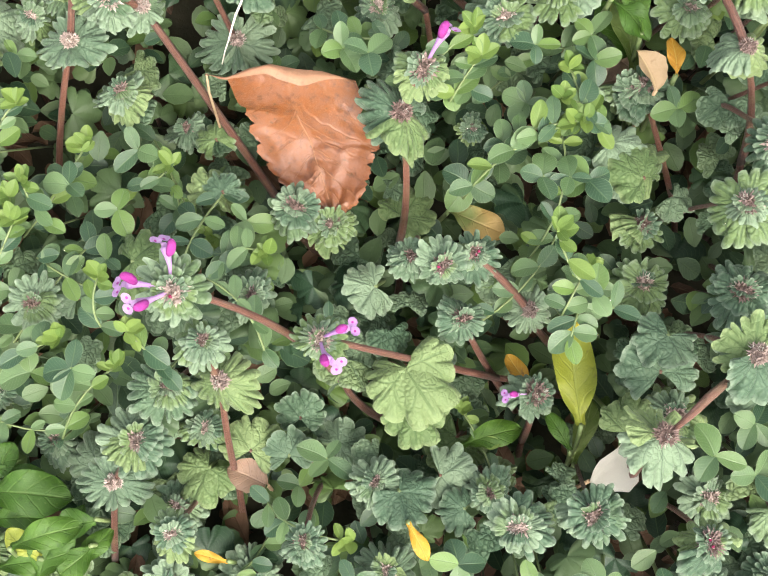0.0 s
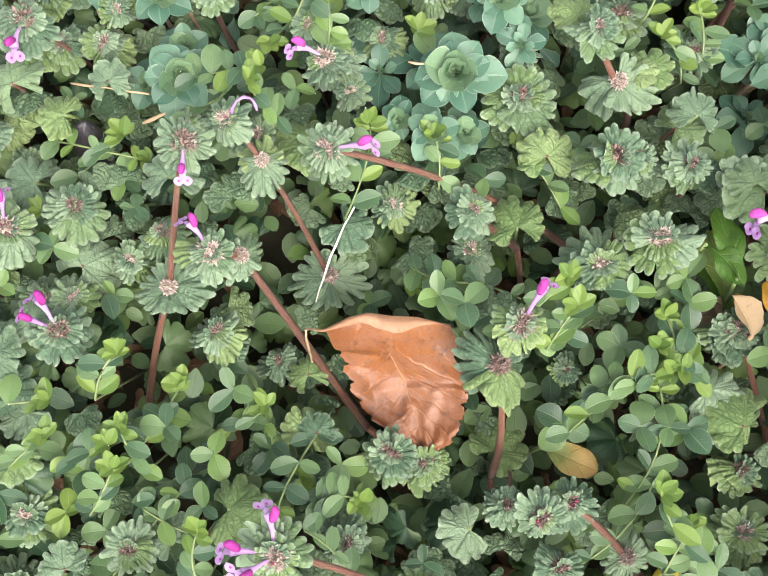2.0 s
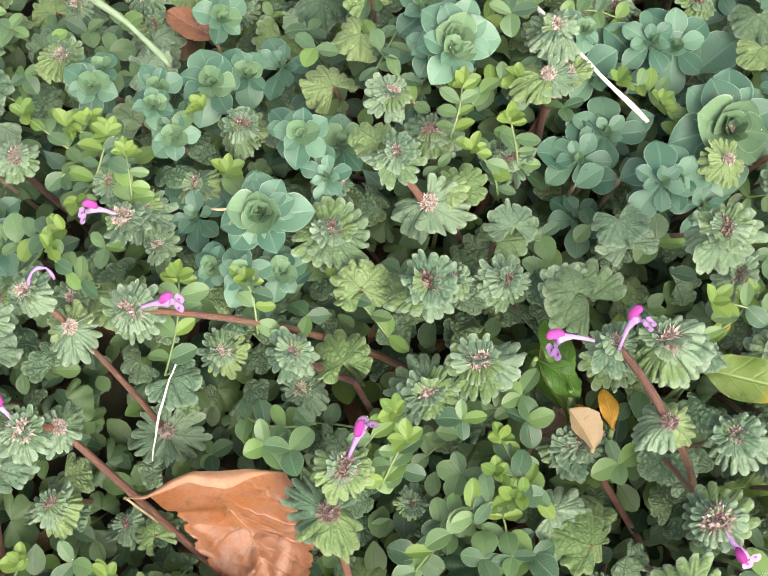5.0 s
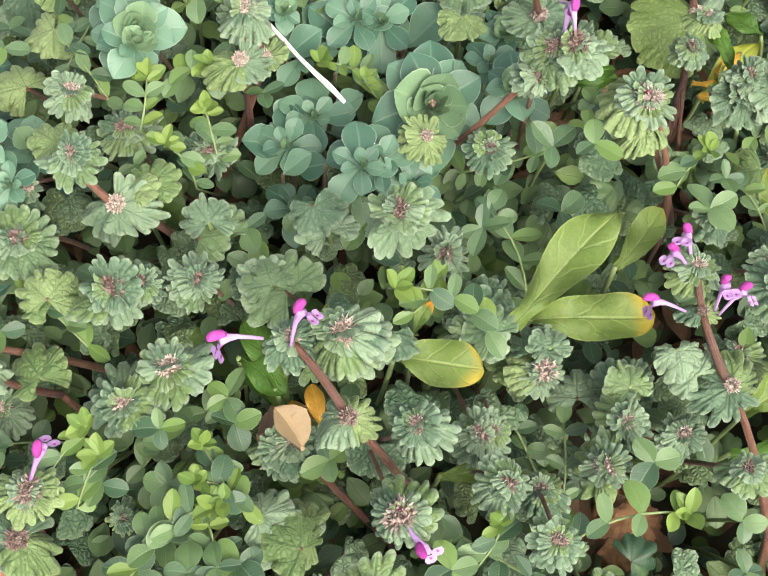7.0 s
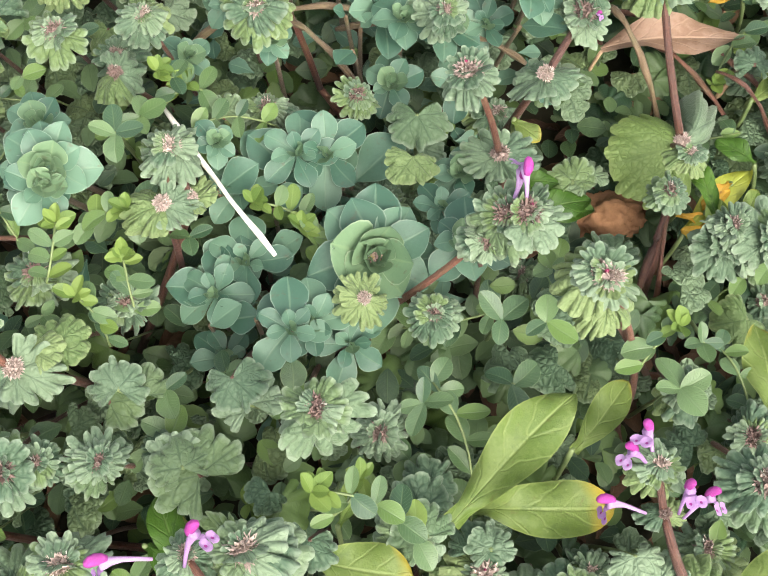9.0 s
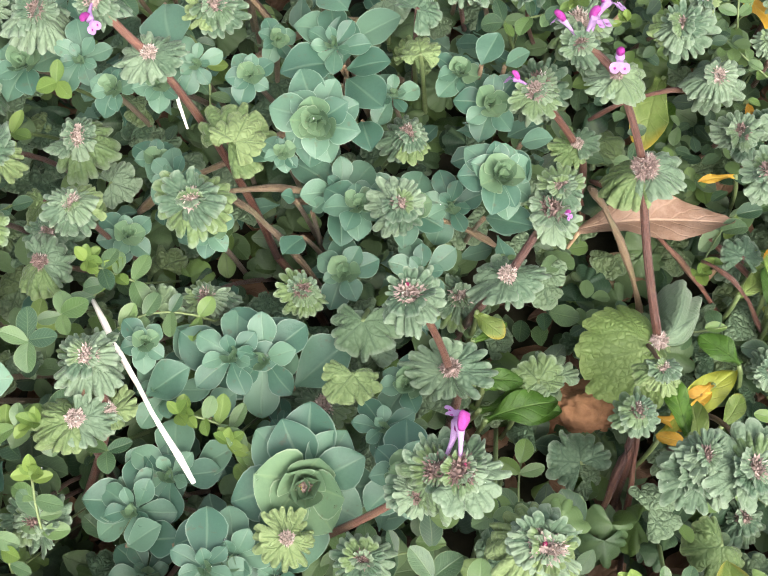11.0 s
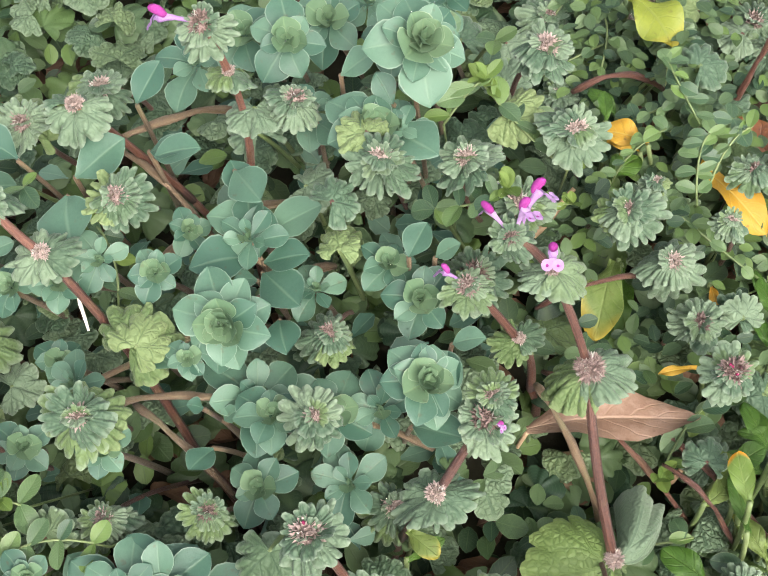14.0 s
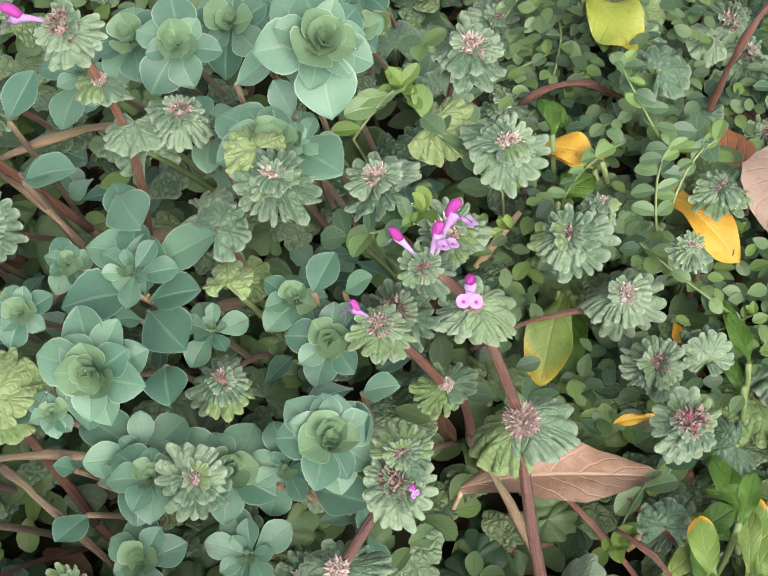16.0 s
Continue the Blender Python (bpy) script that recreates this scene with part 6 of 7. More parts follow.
for k, y in ((0.006, 0.044), (0.016, 0.042), (0.030, 0.042), (0.022, 0.030), (0.031, 0.030)):
    TAKEN.append((k, y, 0.05, 0.022))
    OPEN.append((k, y - 0.001, 0.043, 0.018))


def curled_leaf(x, y, z, az, long, mat, words, curl=0.5, wide=0.5, elev=6, roll=0, name="dead_leaf"):
    """A smaller fallen leaf, cupped along its length."""
    ob = thing(name, words, "dead leaf", at=(x, y, 0))
    me = oval_leaf("blade", mat, wide, 0.5, curl, 0.15, nx=10, ny=14, wave=0.05, seed=int(long * 9999), blunt=0.6, teeth=0.06)
    a = radians(az)
    base = (math.sin(a) * long * 0.5, -math.cos(a) * long * 0.5, z)
    part("blade", me, ob, leafed(az, elev, roll, long, base))
    part("stalk", tube_mesh("stalk", bend((base[0] * 1.25, base[1] * 1.25, -0.002), (base[0], base[1], z), (0, 0, 0.002)), [0.0006] * 8, TWIG, 5), ob)
    for k in (-0.3, 0, 0.3):
        spot_at = (x - math.sin(a) * long * k, y + math.cos(a) * long * k, z, long * 0.26)
        TAKEN.append(spot_at)
        OPEN.append(spot_at)
    return ob


curled_leaf(0.2290, 0.2482, 0.032, -80, 0.043, DEAD_PALE, "pale brown dry leaf lying under the henbit stems", 0.35, 0.34, 4, -12)
curled_leaf(0.1059, 0.0794, 0.052, -70, 0.016, DEAD_PALE, "small tan withered leaf beside a yellow one", 0.6, 0.7)
curled_leaf(0.1086, 0.0788, 0.058, 60, 0.013, DEAD_PALE, "small tan withered leaf among green ones", 0.6, 0.7)
curled_leaf(0.0235, -0.0500, 0.034, 80, 0.012, DEAD_PALE, "small tan withered leaf among clover", 0.6, 0.8)
curled_leaf(0.2700, 0.3400, 0.020, 30, 0.020, DEAD, "dark brown withered leaf at the edge of the clover", 0.5, 0.5)
curled_leaf(-0.020, 0.2080, 0.035, 60, 0.020, DEAD, "small reddish-brown fallen leaf among spurge", 0.5, 0.6)
curled_leaf(0.1190, -0.0265, 0.044, -30, 0.017, FLUFF, "pale shrivelled leaf on the soil", 1.1, 0.75, 20, 25)


def rod(name, points, thick, mat, words, category, flat=1.0):
    """A straw or twig through the given points."""
    ob = thing(name, words, category, at=points[0])
    o0 = Vector(points[0])
    if category == "stalk":
        # both ends dip away under the leaves
        first, last = Vector(points[0]), Vector(points[-1])
        inward = (last - first).normalized()
        points = [first - inward * 0.008 - Vector((0, 0, 0.009))] + list(points) + [last + inward * 0.008 - Vector((0, 0, 0.009))]
    path = []
    for a, b in zip(points, points[1:]):
        path += [Vector(a).lerp(Vector(b), k / 4) - o0 for k in range(4)]
    path.append(Vector(points[-1]) - o0)
    for turn in range(10):
        path = [path[0]] + [(a + b * 2 + c) / 4 for a, b, c in zip(path, path[1:], path[2:])] + [path[-1]]
    n = len(path)
    path = [p + Vector((0.00012 * math.sin(i * 2.1), 0.00012 * math.cos(i * 1.7), 0)) for i, p in enumerate(path)]
    part("shaft", tube_mesh("shaft", path, [thick * (0.8 + 0.2 * math.sin(i)) if 0 < i < n - 1 else thick * 0.6 for i in range(n)], mat, 7), ob)
    return ob


rod("straw", [(0.0885, 0.2035, 0.0690), (0.1041, 0.1806, 0.0764), (0.1213, 0.1585, 0.0838)], 0.0009, STRAW, "bleached white straw lying across the clover", "straw")
rod("straw", [(0.1003, 0.2628, 0.0720), (0.1053, 0.2503, 0.0690)], 0.0005, STRAW, "short bleached straw beside a henbit stem", "straw")
rod("straw", [(0.0005, 0.0880, 0.0670), (-0.0013, 0.0841, 0.0680), (-0.0050, 0.0700, 0.0640), (-0.0068, 0.0600, 0.0520)], 0.00034, STRAW, "thin pale straw bending over the fallen leaf", "straw")
rod("twig", [(-0.0891, 0.1067, 0.0630), (-0.0778, 0.1055, 0.0680), (-0.0644, 0.1055, 0.0690)], 0.0004, TWIG, "thin tan twig lying on the spurge", "twig")
rod("twig", [(-0.0640, 0.0965, 0.0690), (-0.0575, 0.0985, 0.0740)], 0.0006, TWIG, "short tan twig beside the spurge", "twig")
rod("twig", [(0.2080, 0.3000, 0.0300), (0.2180, 0.3120, 0.0360)], 0.0011, TWIG, "grey-brown twig under the henbit", "twig")
rod("grass_blade", [(-0.0560, 0.2080, 0.0560), (-0.0300, 0.1900, 0.0640), (-0.0180, 0.1780, 0.0600)], 0.0013, GRASS, "grey-green blade of grass lying over spurge", "grass")
rod("fallen_stalk", [(0.0930, 0.2470, 0.0400), (0.1300, 0.2620, 0.0450), (0.1500, 0.2800, 0.0480)], 0.0014, STEM_TAN, "tan creeping spurge stalk on the soil", "stalk")
rod("fallen_stalk", [(0.1170, 0.2860, 0.0480), (0.1380, 0.2960, 0.0520)], 0.0016, STEM_TAN, "tan creeping spurge stalk on the soil", "stalk")
rod("fallen_stalk", [(0.1380, 0.2430, 0.0500), (0.1670, 0.2390, 0.0500), (0.1770, 0.2380, 0.0470)], 0.0011, STEM_TAN, "tan creeping spurge stalk on the soil", "stalk")
rod("fallen_stalk", [(0.2180, 0.2600, 0.0300), (0.2480, 0.2460, 0.0320), (0.2700, 0.2200, 0.0240)], 0.0010, STEM, "dark red henbit stalk lying under the leaves", "stalk")
rod("fallen_stalk", [(0.2163, 0.2764, 0.0500), (0.2336, 0.2818, 0.0500)], 0.0008, STEM, "dark red henbit stalk lying under the leaves", "stalk")

rod("fallen_stalk", [(0.2123, 0.2487, 0.0460), (0.2204, 0.2386, 0.0340), (0.2259, 0.2303, 0.0220)], 0.0012, STEM_TAN, "green-tan stalk leaning under the pale dry leaf", "stalk")
rod("fallen_stalk", [(0.2296, 0.2468, 0.0300), (0.2383, 0.2382, 0.0260), (0.2472, 0.2307, 0.0200)], 0.001, STEM, "dark red henbit stalk lying under the leaves", "stalk")
rod("fallen_stalk", [(0.2736, 0.3588, 0.0550), (0.2691, 0.3533, 0.0500), (0.2664, 0.3520, 0.0360)], 0.0011, STEM, "thick dark red henbit stalk among clover", "stalk")
rod("fallen_stalk", [(0.2246, 0.3424, 0.0460), (0.2348, 0.3446, 0.0440)], 0.0011, STEM, "dark red henbit stalk lying under the leaves", "stalk")
rod("fallen_stalk", [(0.1029, 0.3017, 0.0660), (0.1132, 0.2952, 0.0660), (0.1194, 0.2909, 0.0600)], 0.0011, STEM_TAN, "tan creeping spurge stalk between rosettes", "stalk")
rod("fallen_stalk", [(0.1021, 0.3055, 0.0660), (0.1146, 0.3078, 0.0680), (0.1228, 0.3178, 0.0620)], 0.0013, STEM_TAN, "tan creeping spurge stalk between rosettes", "stalk")
rod("fallen_stalk", [(0.1174, 0.2362, 0.0660), (0.1308, 0.2367, 0.0680), (0.1415, 0.2391, 0.0600)], 0.0011, STEM_TAN, "tan creeping spurge stalk between rosettes", "stalk")
rod("fallen_stalk", [(0.1223, 0.2320, 0.0660), (0.1343, 0.2237, 0.0580)], 0.0011, STEM_TAN, "tan creeping spurge stalk between rosettes", "stalk")
rod("twig", [(0.2174, 0.2375, 0.0140), (0.2252, 0.2352, 0.0120)], 0.0011, TWIG, "grey broken stalk on the soil", "twig")
rod("twig", [(0.2444, 0.2380, 0.0160), (0.2483, 0.2421, 0.0200)], 0.0009, TWIG, "grey broken stalk on the soil", "twig")
rod("twig", [(0.2139, 0.2429, 0.0180), (0.2226, 0.2440, 0.0200)], 0.001, TWIG, "tan broken stalk under a dry leaf", "twig")
rod("twig", [(0.0065, 0.1211, 0.0880), (0.0119, 0.1204, 0.0900), (0.0181, 0.1240, 0.0860)], 0.0004, TWIG, "thin dry stalk on the henbit", "twig")
curled_leaf(0.2761, 0.3150, 0.046, 170, 0.024, DEAD_DARK, "grey-brown withered leaf at the edge of the clover", 0.35, 0.7, 6, 10)
rod("fallen_stalk", [(0.2242, 0.1925, 0.0360), (0.2196, 0.1798, 0.0300), (0.2155, 0.1661, 0.0200)], 0.0013, STEM, "dusky purple henbit stem rising beside the clod", "stalk")
rod("fallen_stalk", [(0.2249, 0.1917, 0.0330), (0.2243, 0.1678, 0.0120)], 0.001, STEM, "dusky purple henbit stem rising beside the clod", "stalk")
rod("fallen_stalk", [(0.2533, 0.2269, 0.0350), (0.2460, 0.2328, 0.0400)], 0.0008, STEM, "thin reddish stalk under clover", "stalk")
rod("withered_petal", [(-0.0349, 0.0925, 0.0970), (-0.0348, 0.0952, 0.0990), (-0.0323, 0.0971, 0.1000), (-0.0296, 0.0970, 0.0990), (-0.0287, 0.0949, 0.0970)], 0.0005, LIP, "curled withered pale purple petal on a henbit head", "petal")
curled_leaf(0.1074, 0.0737, 0.072, 40, 0.012, DEAD_STRAW, "small straw-coloured withered leaf beside a yellow one", 0.6, 0.85, 14, 25)
rod("fallen_stalk", [(0.1218, -0.0265, 0.0905), (0.1302, -0.0151, 0.0960), (0.1384, -0.0035, 0.1005)], 0.0012, STEM, "thick reddish henbit stalk leaning across the clover", "stalk")


def lump(name, x, y, z, sx, sy, sz, mat, words, category, seed=1, rough=0.35):
    ob = thing(name, words, category, at=(x, y, 0))
    bm = bmesh.new()
    bmesh.ops.create_icosphere(bm, subdivisions=5, radius=1.0)
    for v in bm.verts:
        n = noise.noise(v.co * 1.4 + Vector((seed, 0, 0))) * rough + noise.noise(v.co * 5 + Vector((0, seed, 0))) * rough * 0.35
        n += (noise.noise(v.co * 11) * 0.28 + noise.noise(v.co * 26) * 0.16) * rough
        v.co = v.co * (1 + n)
        v.co = Vector((v.co.x * sx, v.co.y * sy, v.co.z * sz + z))
    me = bpy.data.meshes.new("body")
    bm.to_mesh(me)
    bm.free()
    me.polygons.foreach_set("use_smooth", [True] * len(me.polygons))
    me.materials.append(mat)
    part("body", me, ob)
    TAKEN.append((x, y, z + sz, max(sx, sy) * 1.3))
    OPEN.append((x, y, z + sz, max(sx, sy)))
    return ob


lump("clod", 0.2130, 0.2010, 0.004, 0.0125, 0.0085, 0.0130, CLOD, "lump of light brown clay soil under the leaves", "clod", 1, 0.3)
lump("clod", 0.2010, 0.0590, 0.002, 0.0110, 0.0130, 0.0080, CLOD, "crumbling lump of light brown soil", "clod", 4, 0.4)
lump("pebble", -0.0848, 0.0982, 0.026, 0.0062, 0.0058, 0.0300, PEBBLE, "smooth dark grey stone standing in the spurge", "pebble", 2, 0.06)

# ---- filling in: more of the same plants between the larger ones ----
tops = np.array(TAKEN)
low_seen = np.array(TAKEN + STEMS)
rosettes = np.array(SPURGES)


def canopy(x, y):
    d = np.hypot(tops[:, 0] - x, tops[:, 1] - y) + 0.006
    near = np.argsort(d)[:6]
    w = 1 / d[near] ** 2
    return float((tops[near, 2] * w).sum() / w.sum())


def clear(x, y, gap):
    t = np.array(TAKEN + STEMS)
    return bool((np.hypot(t[:, 0] - x, t[:, 1] - y) > t[:, 3] * 0.70 + gap).all())


def hides(x, y, z):
    """Whether a plant this tall would stand before a lower one that is seen."""
    d = np.hypot(low_seen[:, 0] - x, low_seen[:, 1] - 0.35 * (z - low_seen[:, 2]).clip(0, 0.05) - y)
    return bool(((d < low_seen[:, 3] * 0.8 + 0.006) & (low_seen[:, 2] < z - 0.008)).any())


# where each plant holds the ground: ovals of centre and half-widths
SPURGE_GROUND = [(-0.072, 0.156, 0.031, 0.005), (-0.06, 0.113, 0.014, 0.013), (-0.022, 0.163, 0.02, 0.006), (0.015, 0.135, 0.023, 0.03), (0.105, 0.153, 0.01, 0.014), (0.07, 0.18, 0.014, 0.005), (0.004, 0.151, 0.022, 0.043), (0.033, 0.156, 0.009, 0.014), (0.064, 0.185, 0.014, 0.011), (0.116, 0.151, 0.018, 0.017), (0.145, 0.176, 0.024, 0.016), (0.062, 0.19, 0.012, 0.015), (0.13, 0.174, 0.037, 0.032), (0.105, 0.264, 0.021, 0.023), (0.068, 0.263, 0.013, 0.013), (0.142, 0.265, 0.017, 0.022), (0.182, 0.252, 0.016, 0.028), (0.105, 0.221, 0.018, 0.01), (0.144, 0.225, 0.015, 0.02), (0.131, 0.191, 0.021, 0.011), (0.129, 0.162, 0.037, 0.019), (0.083, 0.296, 0.016, 0.022), (0.104, 0.294, 0.024, 0.005), (0.115, 0.3, 0.006, 0.008), (0.096, 0.238, 0.018, 0.026), (0.141, 0.264, 0.02, 0.024), (0.164, 0.317, 0.032, 0.02), (0.152, 0.226, 0.02, 0.019), (0.184, 0.254, 0.017, 0.028), (0.132, 0.194, 0.021, 0.01), (0.109, 0.206, 0.018, 0.013), (0.116, 0.325, 0.017, 0.02), (0.162, 0.322, 0.033, 0.025), (0.136, 0.266, 0.024, 0.024), (0.152, 0.245, 0.015, 0.011), (0.185, 0.257, 0.018, 0.025), (0.148, 0.22, 0.012, 0.007)]
CLOVER_GROUND = [(-0.018, 0.015, 0.036, 0.024), (-0.026, -0.032, 0.015, 0.016), (0.092, 0.01, 0.023, 0.021), (0.143, -0.02, 0.011, 0.012), (0.024, 0.064, 0.016, 0.014), (0.078, 0.053, 0.025, 0.022), (0.051, -0.057, 0.012, 0.011), (-0.041, 0.146, 0.019, 0.012), (0.078, 0.16, 0.013, 0.011), (-0.06, 0.023, 0.016, 0.028), (-0.02, 0.021, 0.023, 0.02), (0.024, 0.066, 0.015, 0.008), (0.077, 0.05, 0.024, 0.031), (0.172, 0.138, 0.024, 0.02), (0.062, 0.065, 0.01, 0.014), (0.089, 0.056, 0.01, 0.025), (0.024, 0.064, 0.016, 0.006), (0.084, 0.167, 0.01, 0.014), (0.067, 0.137, 0.013, 0.016), (0.171, 0.138, 0.021, 0.017), (0.203, 0.122, 0.012, 0.009), (0.136, 0.11, 0.013, 0.007), (0.069, 0.069, 0.009, 0.01), (0.089, 0.077, 0.012, 0.007), (0.084, 0.188, 0.015, 0.031), (0.118, 0.173, 0.009, 0.009), (0.2, 0.209, 0.006, 0.009), (0.24, 0.309, 0.022, 0.027), (0.244, 0.315, 0.026, 0.02), (0.225, 0.266, 0.012, 0.013)]


def within(x, y, ovals):
    return any(((x - a) / w) ** 2 + ((y - b) / h) ** 2 < 1.15 for a, b, w, h in ovals)


def spurgy(x, y):
    return within(x, y, SPURGE_GROUND) or bool((np.hypot(rosettes[:, 0] - x, rosettes[:, 1] - y) < 0.008).any())


def clovery(x, y):
    return within(x, y, CLOVER_GROUND)


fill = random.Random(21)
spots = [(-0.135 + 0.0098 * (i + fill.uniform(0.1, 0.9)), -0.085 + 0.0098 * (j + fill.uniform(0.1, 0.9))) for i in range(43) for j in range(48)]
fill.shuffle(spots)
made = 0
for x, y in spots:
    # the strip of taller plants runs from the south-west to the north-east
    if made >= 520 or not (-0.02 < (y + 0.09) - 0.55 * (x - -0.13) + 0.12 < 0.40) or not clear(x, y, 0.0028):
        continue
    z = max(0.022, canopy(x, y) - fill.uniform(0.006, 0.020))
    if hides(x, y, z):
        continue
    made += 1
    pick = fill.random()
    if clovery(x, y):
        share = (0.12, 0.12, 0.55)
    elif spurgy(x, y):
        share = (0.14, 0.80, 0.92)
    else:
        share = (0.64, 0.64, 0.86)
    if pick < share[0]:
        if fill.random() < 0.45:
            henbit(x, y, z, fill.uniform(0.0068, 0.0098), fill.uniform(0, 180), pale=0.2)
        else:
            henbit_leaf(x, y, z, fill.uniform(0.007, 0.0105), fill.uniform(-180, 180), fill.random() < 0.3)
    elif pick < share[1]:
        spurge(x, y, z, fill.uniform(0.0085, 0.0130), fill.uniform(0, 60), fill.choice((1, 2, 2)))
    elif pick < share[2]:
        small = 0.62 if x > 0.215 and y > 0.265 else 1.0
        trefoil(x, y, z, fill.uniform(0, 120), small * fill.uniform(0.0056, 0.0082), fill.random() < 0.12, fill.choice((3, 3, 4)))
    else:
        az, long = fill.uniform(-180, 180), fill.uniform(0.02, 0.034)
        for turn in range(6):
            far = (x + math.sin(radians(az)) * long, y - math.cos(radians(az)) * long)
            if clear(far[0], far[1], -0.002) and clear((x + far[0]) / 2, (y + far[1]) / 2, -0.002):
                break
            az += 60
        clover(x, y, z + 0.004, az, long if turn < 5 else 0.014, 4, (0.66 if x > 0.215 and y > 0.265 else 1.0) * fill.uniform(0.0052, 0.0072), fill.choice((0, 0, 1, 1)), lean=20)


gaps = np.array(OPEN)


def under(r, lo, hi):
    """A place below the plants' tops, and below whatever lies open to the sky there."""
    x, y = r.uniform(-0.17, 0.33), r.uniform(-0.12, 0.44)
    z = canopy(x, y) * r.uniform(lo, hi) * (1 - 0.45 * min(1, max(0, (y - 0.17) / 0.08)))
    inside = np.hypot(gaps[:, 0] - x, gaps[:, 1] - 0.003 - y) < gaps[:, 3] + 0.003
    if inside.any():
        z = min(z, max(0.003, float(gaps[inside, 2].min()) - 0.008))
    return (x, y, z)


def where(r, lo, hi, zone, keep):
    """As under(), but thinned out where the zone does not hold."""
    p = under(r, lo, hi)
    return p if zone(p[0], p[1]) or r.random() < keep else None


def strewn(r, p, small, large, rise=30, roll=25):
    return leafed(r.uniform(0, 360), r.uniform(-rise, rise), r.uniform(-roll, roll), r.uniform(small, large), p) if p else None


small_oval = [oval_leaf("small_oval", UNDER_SHADED, 0.70, 0.56, 0.3, 0.1, nx=2, ny=6, seed=i, blunt=0.58) for i in range(2)]
small_fan = [fan_leaf("small_fan", UNDER_SHADED, 118, 7, 0.1, 0.3, 40 + i, step=4, rings=4) for i in range(3)]
small_spurge = [oval_leaf("small_spurge", SPURGE_LOW, 0.66, 0.66, 0.25, 0.15, nx=4, ny=6, seed=i, blunt=0.85) for i in range(2)]
dry = [oval_leaf("dry_leaf", LITTER, 0.45, 0.5, 0.5, 0.25, nx=4, ny=6, wave=0.1, seed=i) for i in range(3)]
many("low_leaves", small_oval, 7500, lambda k, r: strewn(r, under(r, 0.12, 0.60), 0.006, 0.0105), UNDER_SHADED, "carpet of small clover leaves, green darkened for shade, low over the soil", "ground cover")
many("low_henbit_leaves", small_fan, 2000, lambda k, r: strewn(r, under(r, 0.2, 0.74), 0.006, 0.010), UNDER_SHADED, "carpet of small scalloped henbit leaves low over the soil", "ground cover")
many("clover_leaves", small_oval, 5200, lambda k, r: strewn(r, where(r, 0.48, 0.84, clovery, 0.28), 0.0055, 0.0088, 22), UNDER_SHADED, "dense small green clover leaves between the larger plants", "ground cover")
many("henbit_leaves", small_fan, 1500, lambda k, r: strewn(r, where(r, 0.58, 0.86, lambda x, y: not clovery(x, y), 0.3), 0.006, 0.0095, 18, 18), HENBIT_LOW, "scalloped grey-green henbit leaves between the larger plants", "ground cover")
many("spurge_leaves", small_spurge, 3400, lambda k, r: strewn(r, where(r, 0.35, 0.78, spurgy, 0.0), 0.007, 0.0115, 25), SPURGE_LOW, "smooth blue-green spurge leaves between the rosettes", "ground cover")
many("leaf_litter", dry, 2200, lambda k, r: strewn(r, (r.uniform(-0.17, 0.33), r.uniform(-0.12, 0.44), r.uniform(-0.002, 0.012)), 0.006, 0.018, 20, 40), LITTER, "dry brown leaf litter on the soil", "leaf litter")


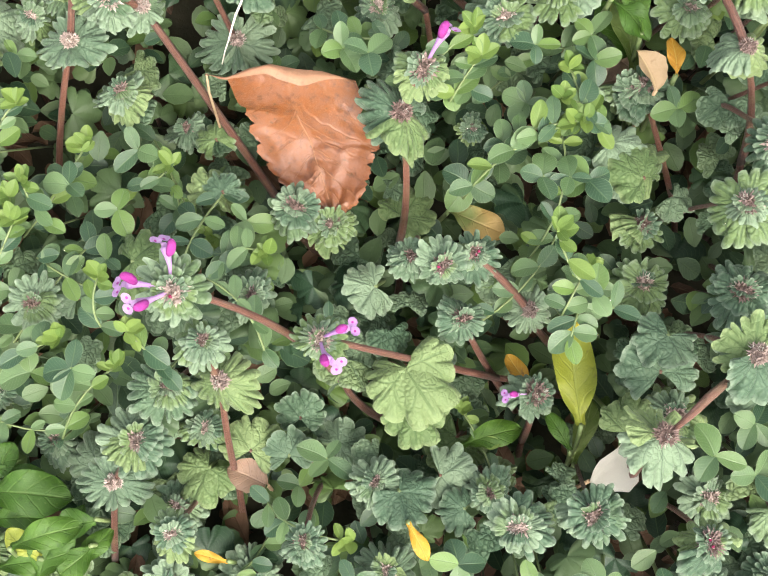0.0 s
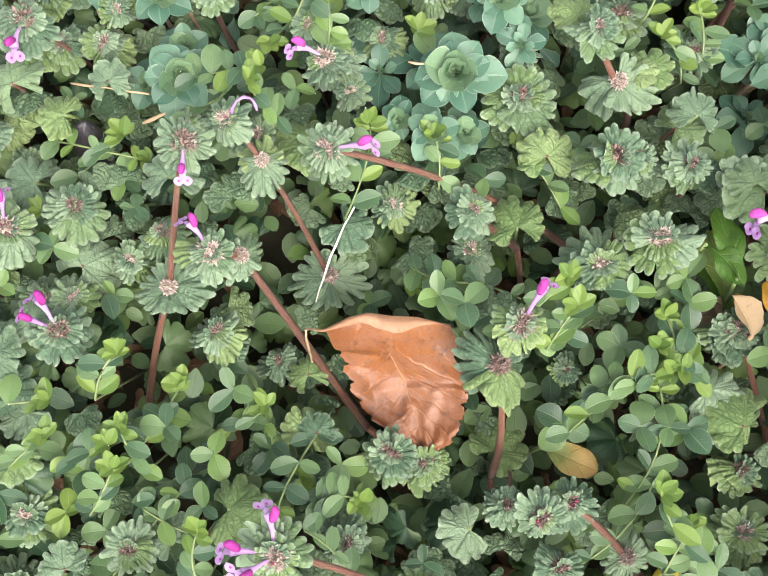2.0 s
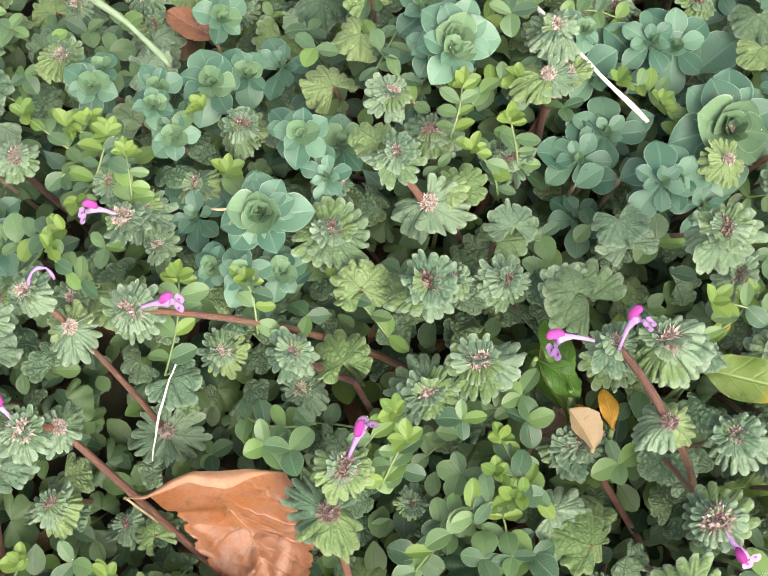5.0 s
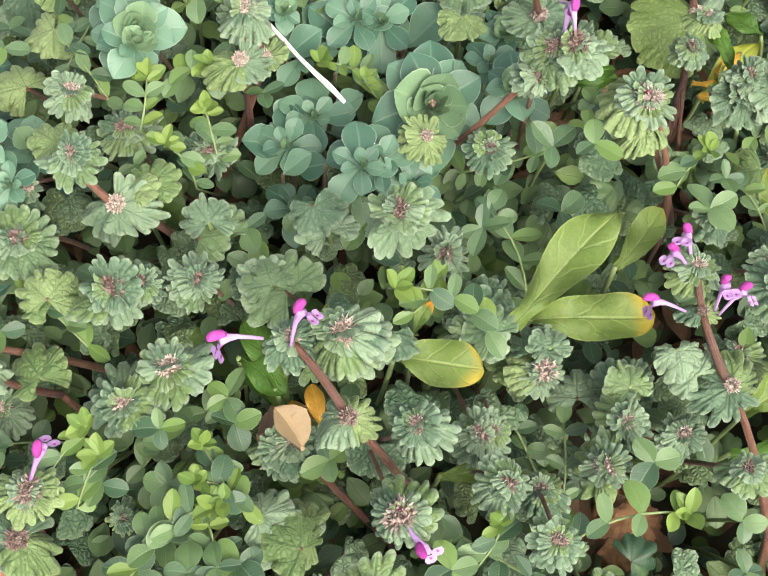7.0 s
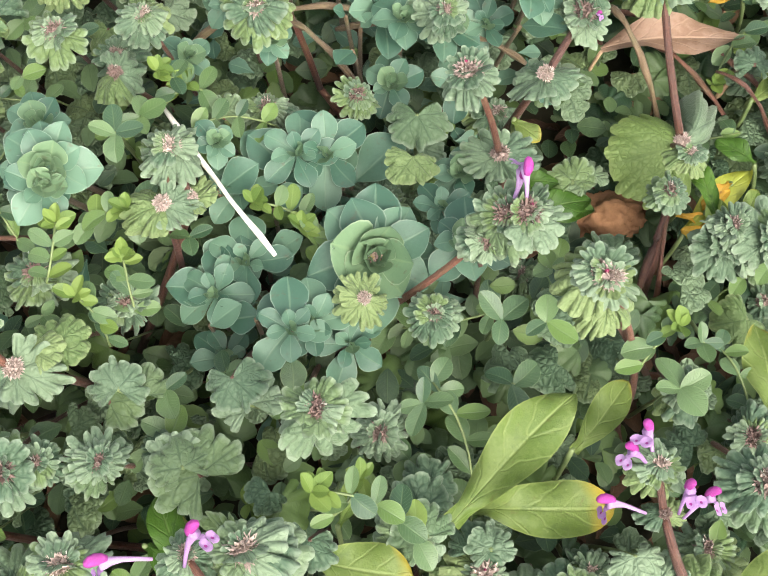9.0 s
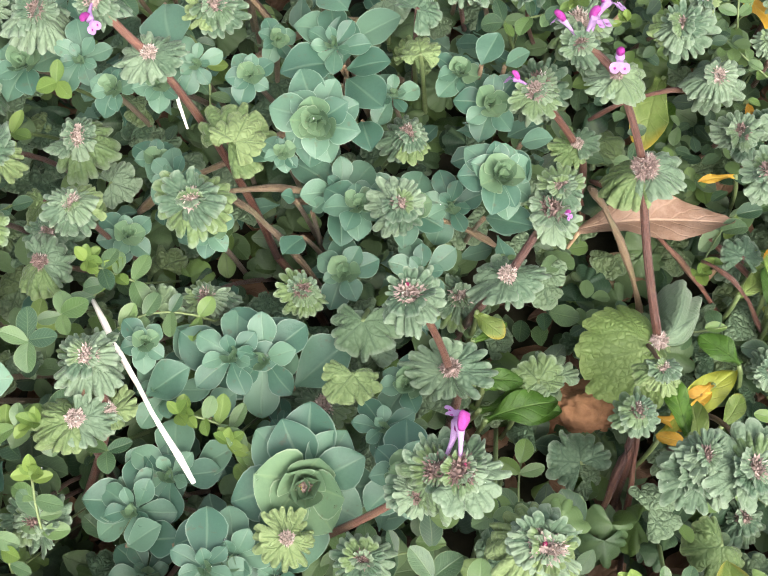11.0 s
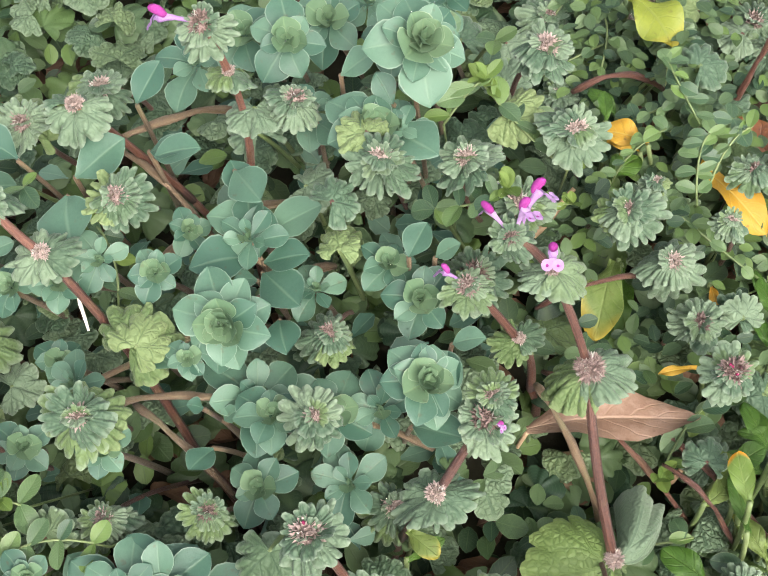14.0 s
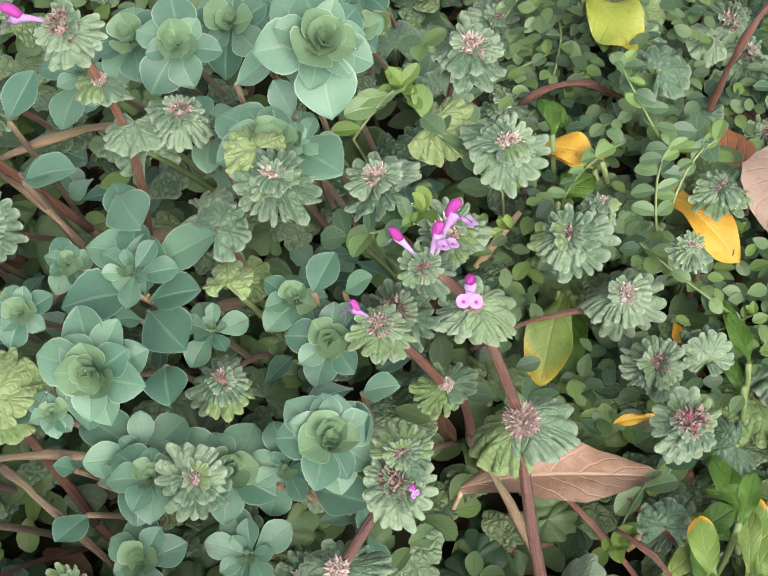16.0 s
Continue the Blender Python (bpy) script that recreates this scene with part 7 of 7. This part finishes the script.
def around(r):
    """Where and how large a leaf is in the wider patch of weeds, beyond the plants seen close by."""
    d, a = 0.24 + 3.0 * r.random() ** 1.5, r.uniform(0, math.tau)
    x, y = 0.08 + d * math.cos(a), 0.15 + d * math.sin(a)
    if -0.16 < x < 0.32 and -0.11 < y < 0.43 or noise.noise(Vector((x * 5, y * 5, 5))) < 0.3 * (d - 2.2):
        return None
    return leafed(r.uniform(0, 360), r.uniform(-25, 25), r.uniform(-20, 20), (0.012 + 0.013 * d) * r.uniform(0.8, 1.4), (x, y, r.uniform(0.01, 0.06)))


round_leaf = [oval_leaf("round_leaf", UNDER_SHADED, 0.95, 0.55, 0.2, 0.2, nx=2, ny=5, seed=i, blunt=0.5) for i in range(2)]
many("outer_leaves", round_leaf, 15000, lambda k, r: around(r), HENBIT_LOW, "henbit leaves spreading over the soil all around", "ground cover")
many("outer_clover", small_oval, 15000, lambda k, r: around(r), UNDER_SHADED, "small green clover leaves spreading over the soil all around", "ground cover")

many("young_clover_leaves", small_oval, 2000, lambda k, r: (lambda x, y: leafed(r.uniform(0, 360), r.uniform(-25, 25), r.uniform(-25, 25), r.uniform(0.0034, 0.0056), (x, y, canopy(x, y) * r.uniform(0.66, 0.96))) if clear(x, y, 0.0) else None)(r.uniform(0.212, 0.305), r.uniform(0.262, 0.385)), UNDER_SHADED, "dense tiny round clover leaves in a fresh green patch", "ground cover")

# ---- drops of water left on the leaves ----
wet = random.Random(9)
bpy.context.view_layer.update()
drop = bmesh.new()
bmesh.ops.create_icosphere(drop, subdivisions=2, radius=1.0)
ball = np.array([tuple(v.co) for v in drop.verts])
skin = [tuple(v.index for v in f.verts) for f in drop.faces]
drop.free()
drop_verts, drop_faces = [], []
for ob in [o for o in scene.objects if o.type == "MESH" and o.name.split(".")[0] in ("leaflet", "leaf")]:
    if wet.random() > 0.14:
        continue
    for k in range(wet.choice((1, 1, 2, 3))):
        v = ob.data.vertices[wet.randrange(len(ob.data.vertices))].co
        at, rad = ob.matrix_world @ v, wet.uniform(0.00012, 0.00038)
        drop_faces += [tuple(i + len(drop_verts) * len(ball) for i in f) for f in skin]
        drop_verts.append(ball * np.array((rad, rad, rad * 0.75)) + np.array((at.x, at.y, at.z + rad * 0.4)))
drops = bpy.data.meshes.new("water_drops")
drops.from_pydata(np.concatenate(drop_verts).tolist(), [], drop_faces)
drops.polygons.foreach_set("use_smooth", [True] * len(drops.polygons))
drops.materials.append(WATER)
tagged(new("water_drops", drops), "small clear drops of water on the leaves", "water drop", kind="stuff")
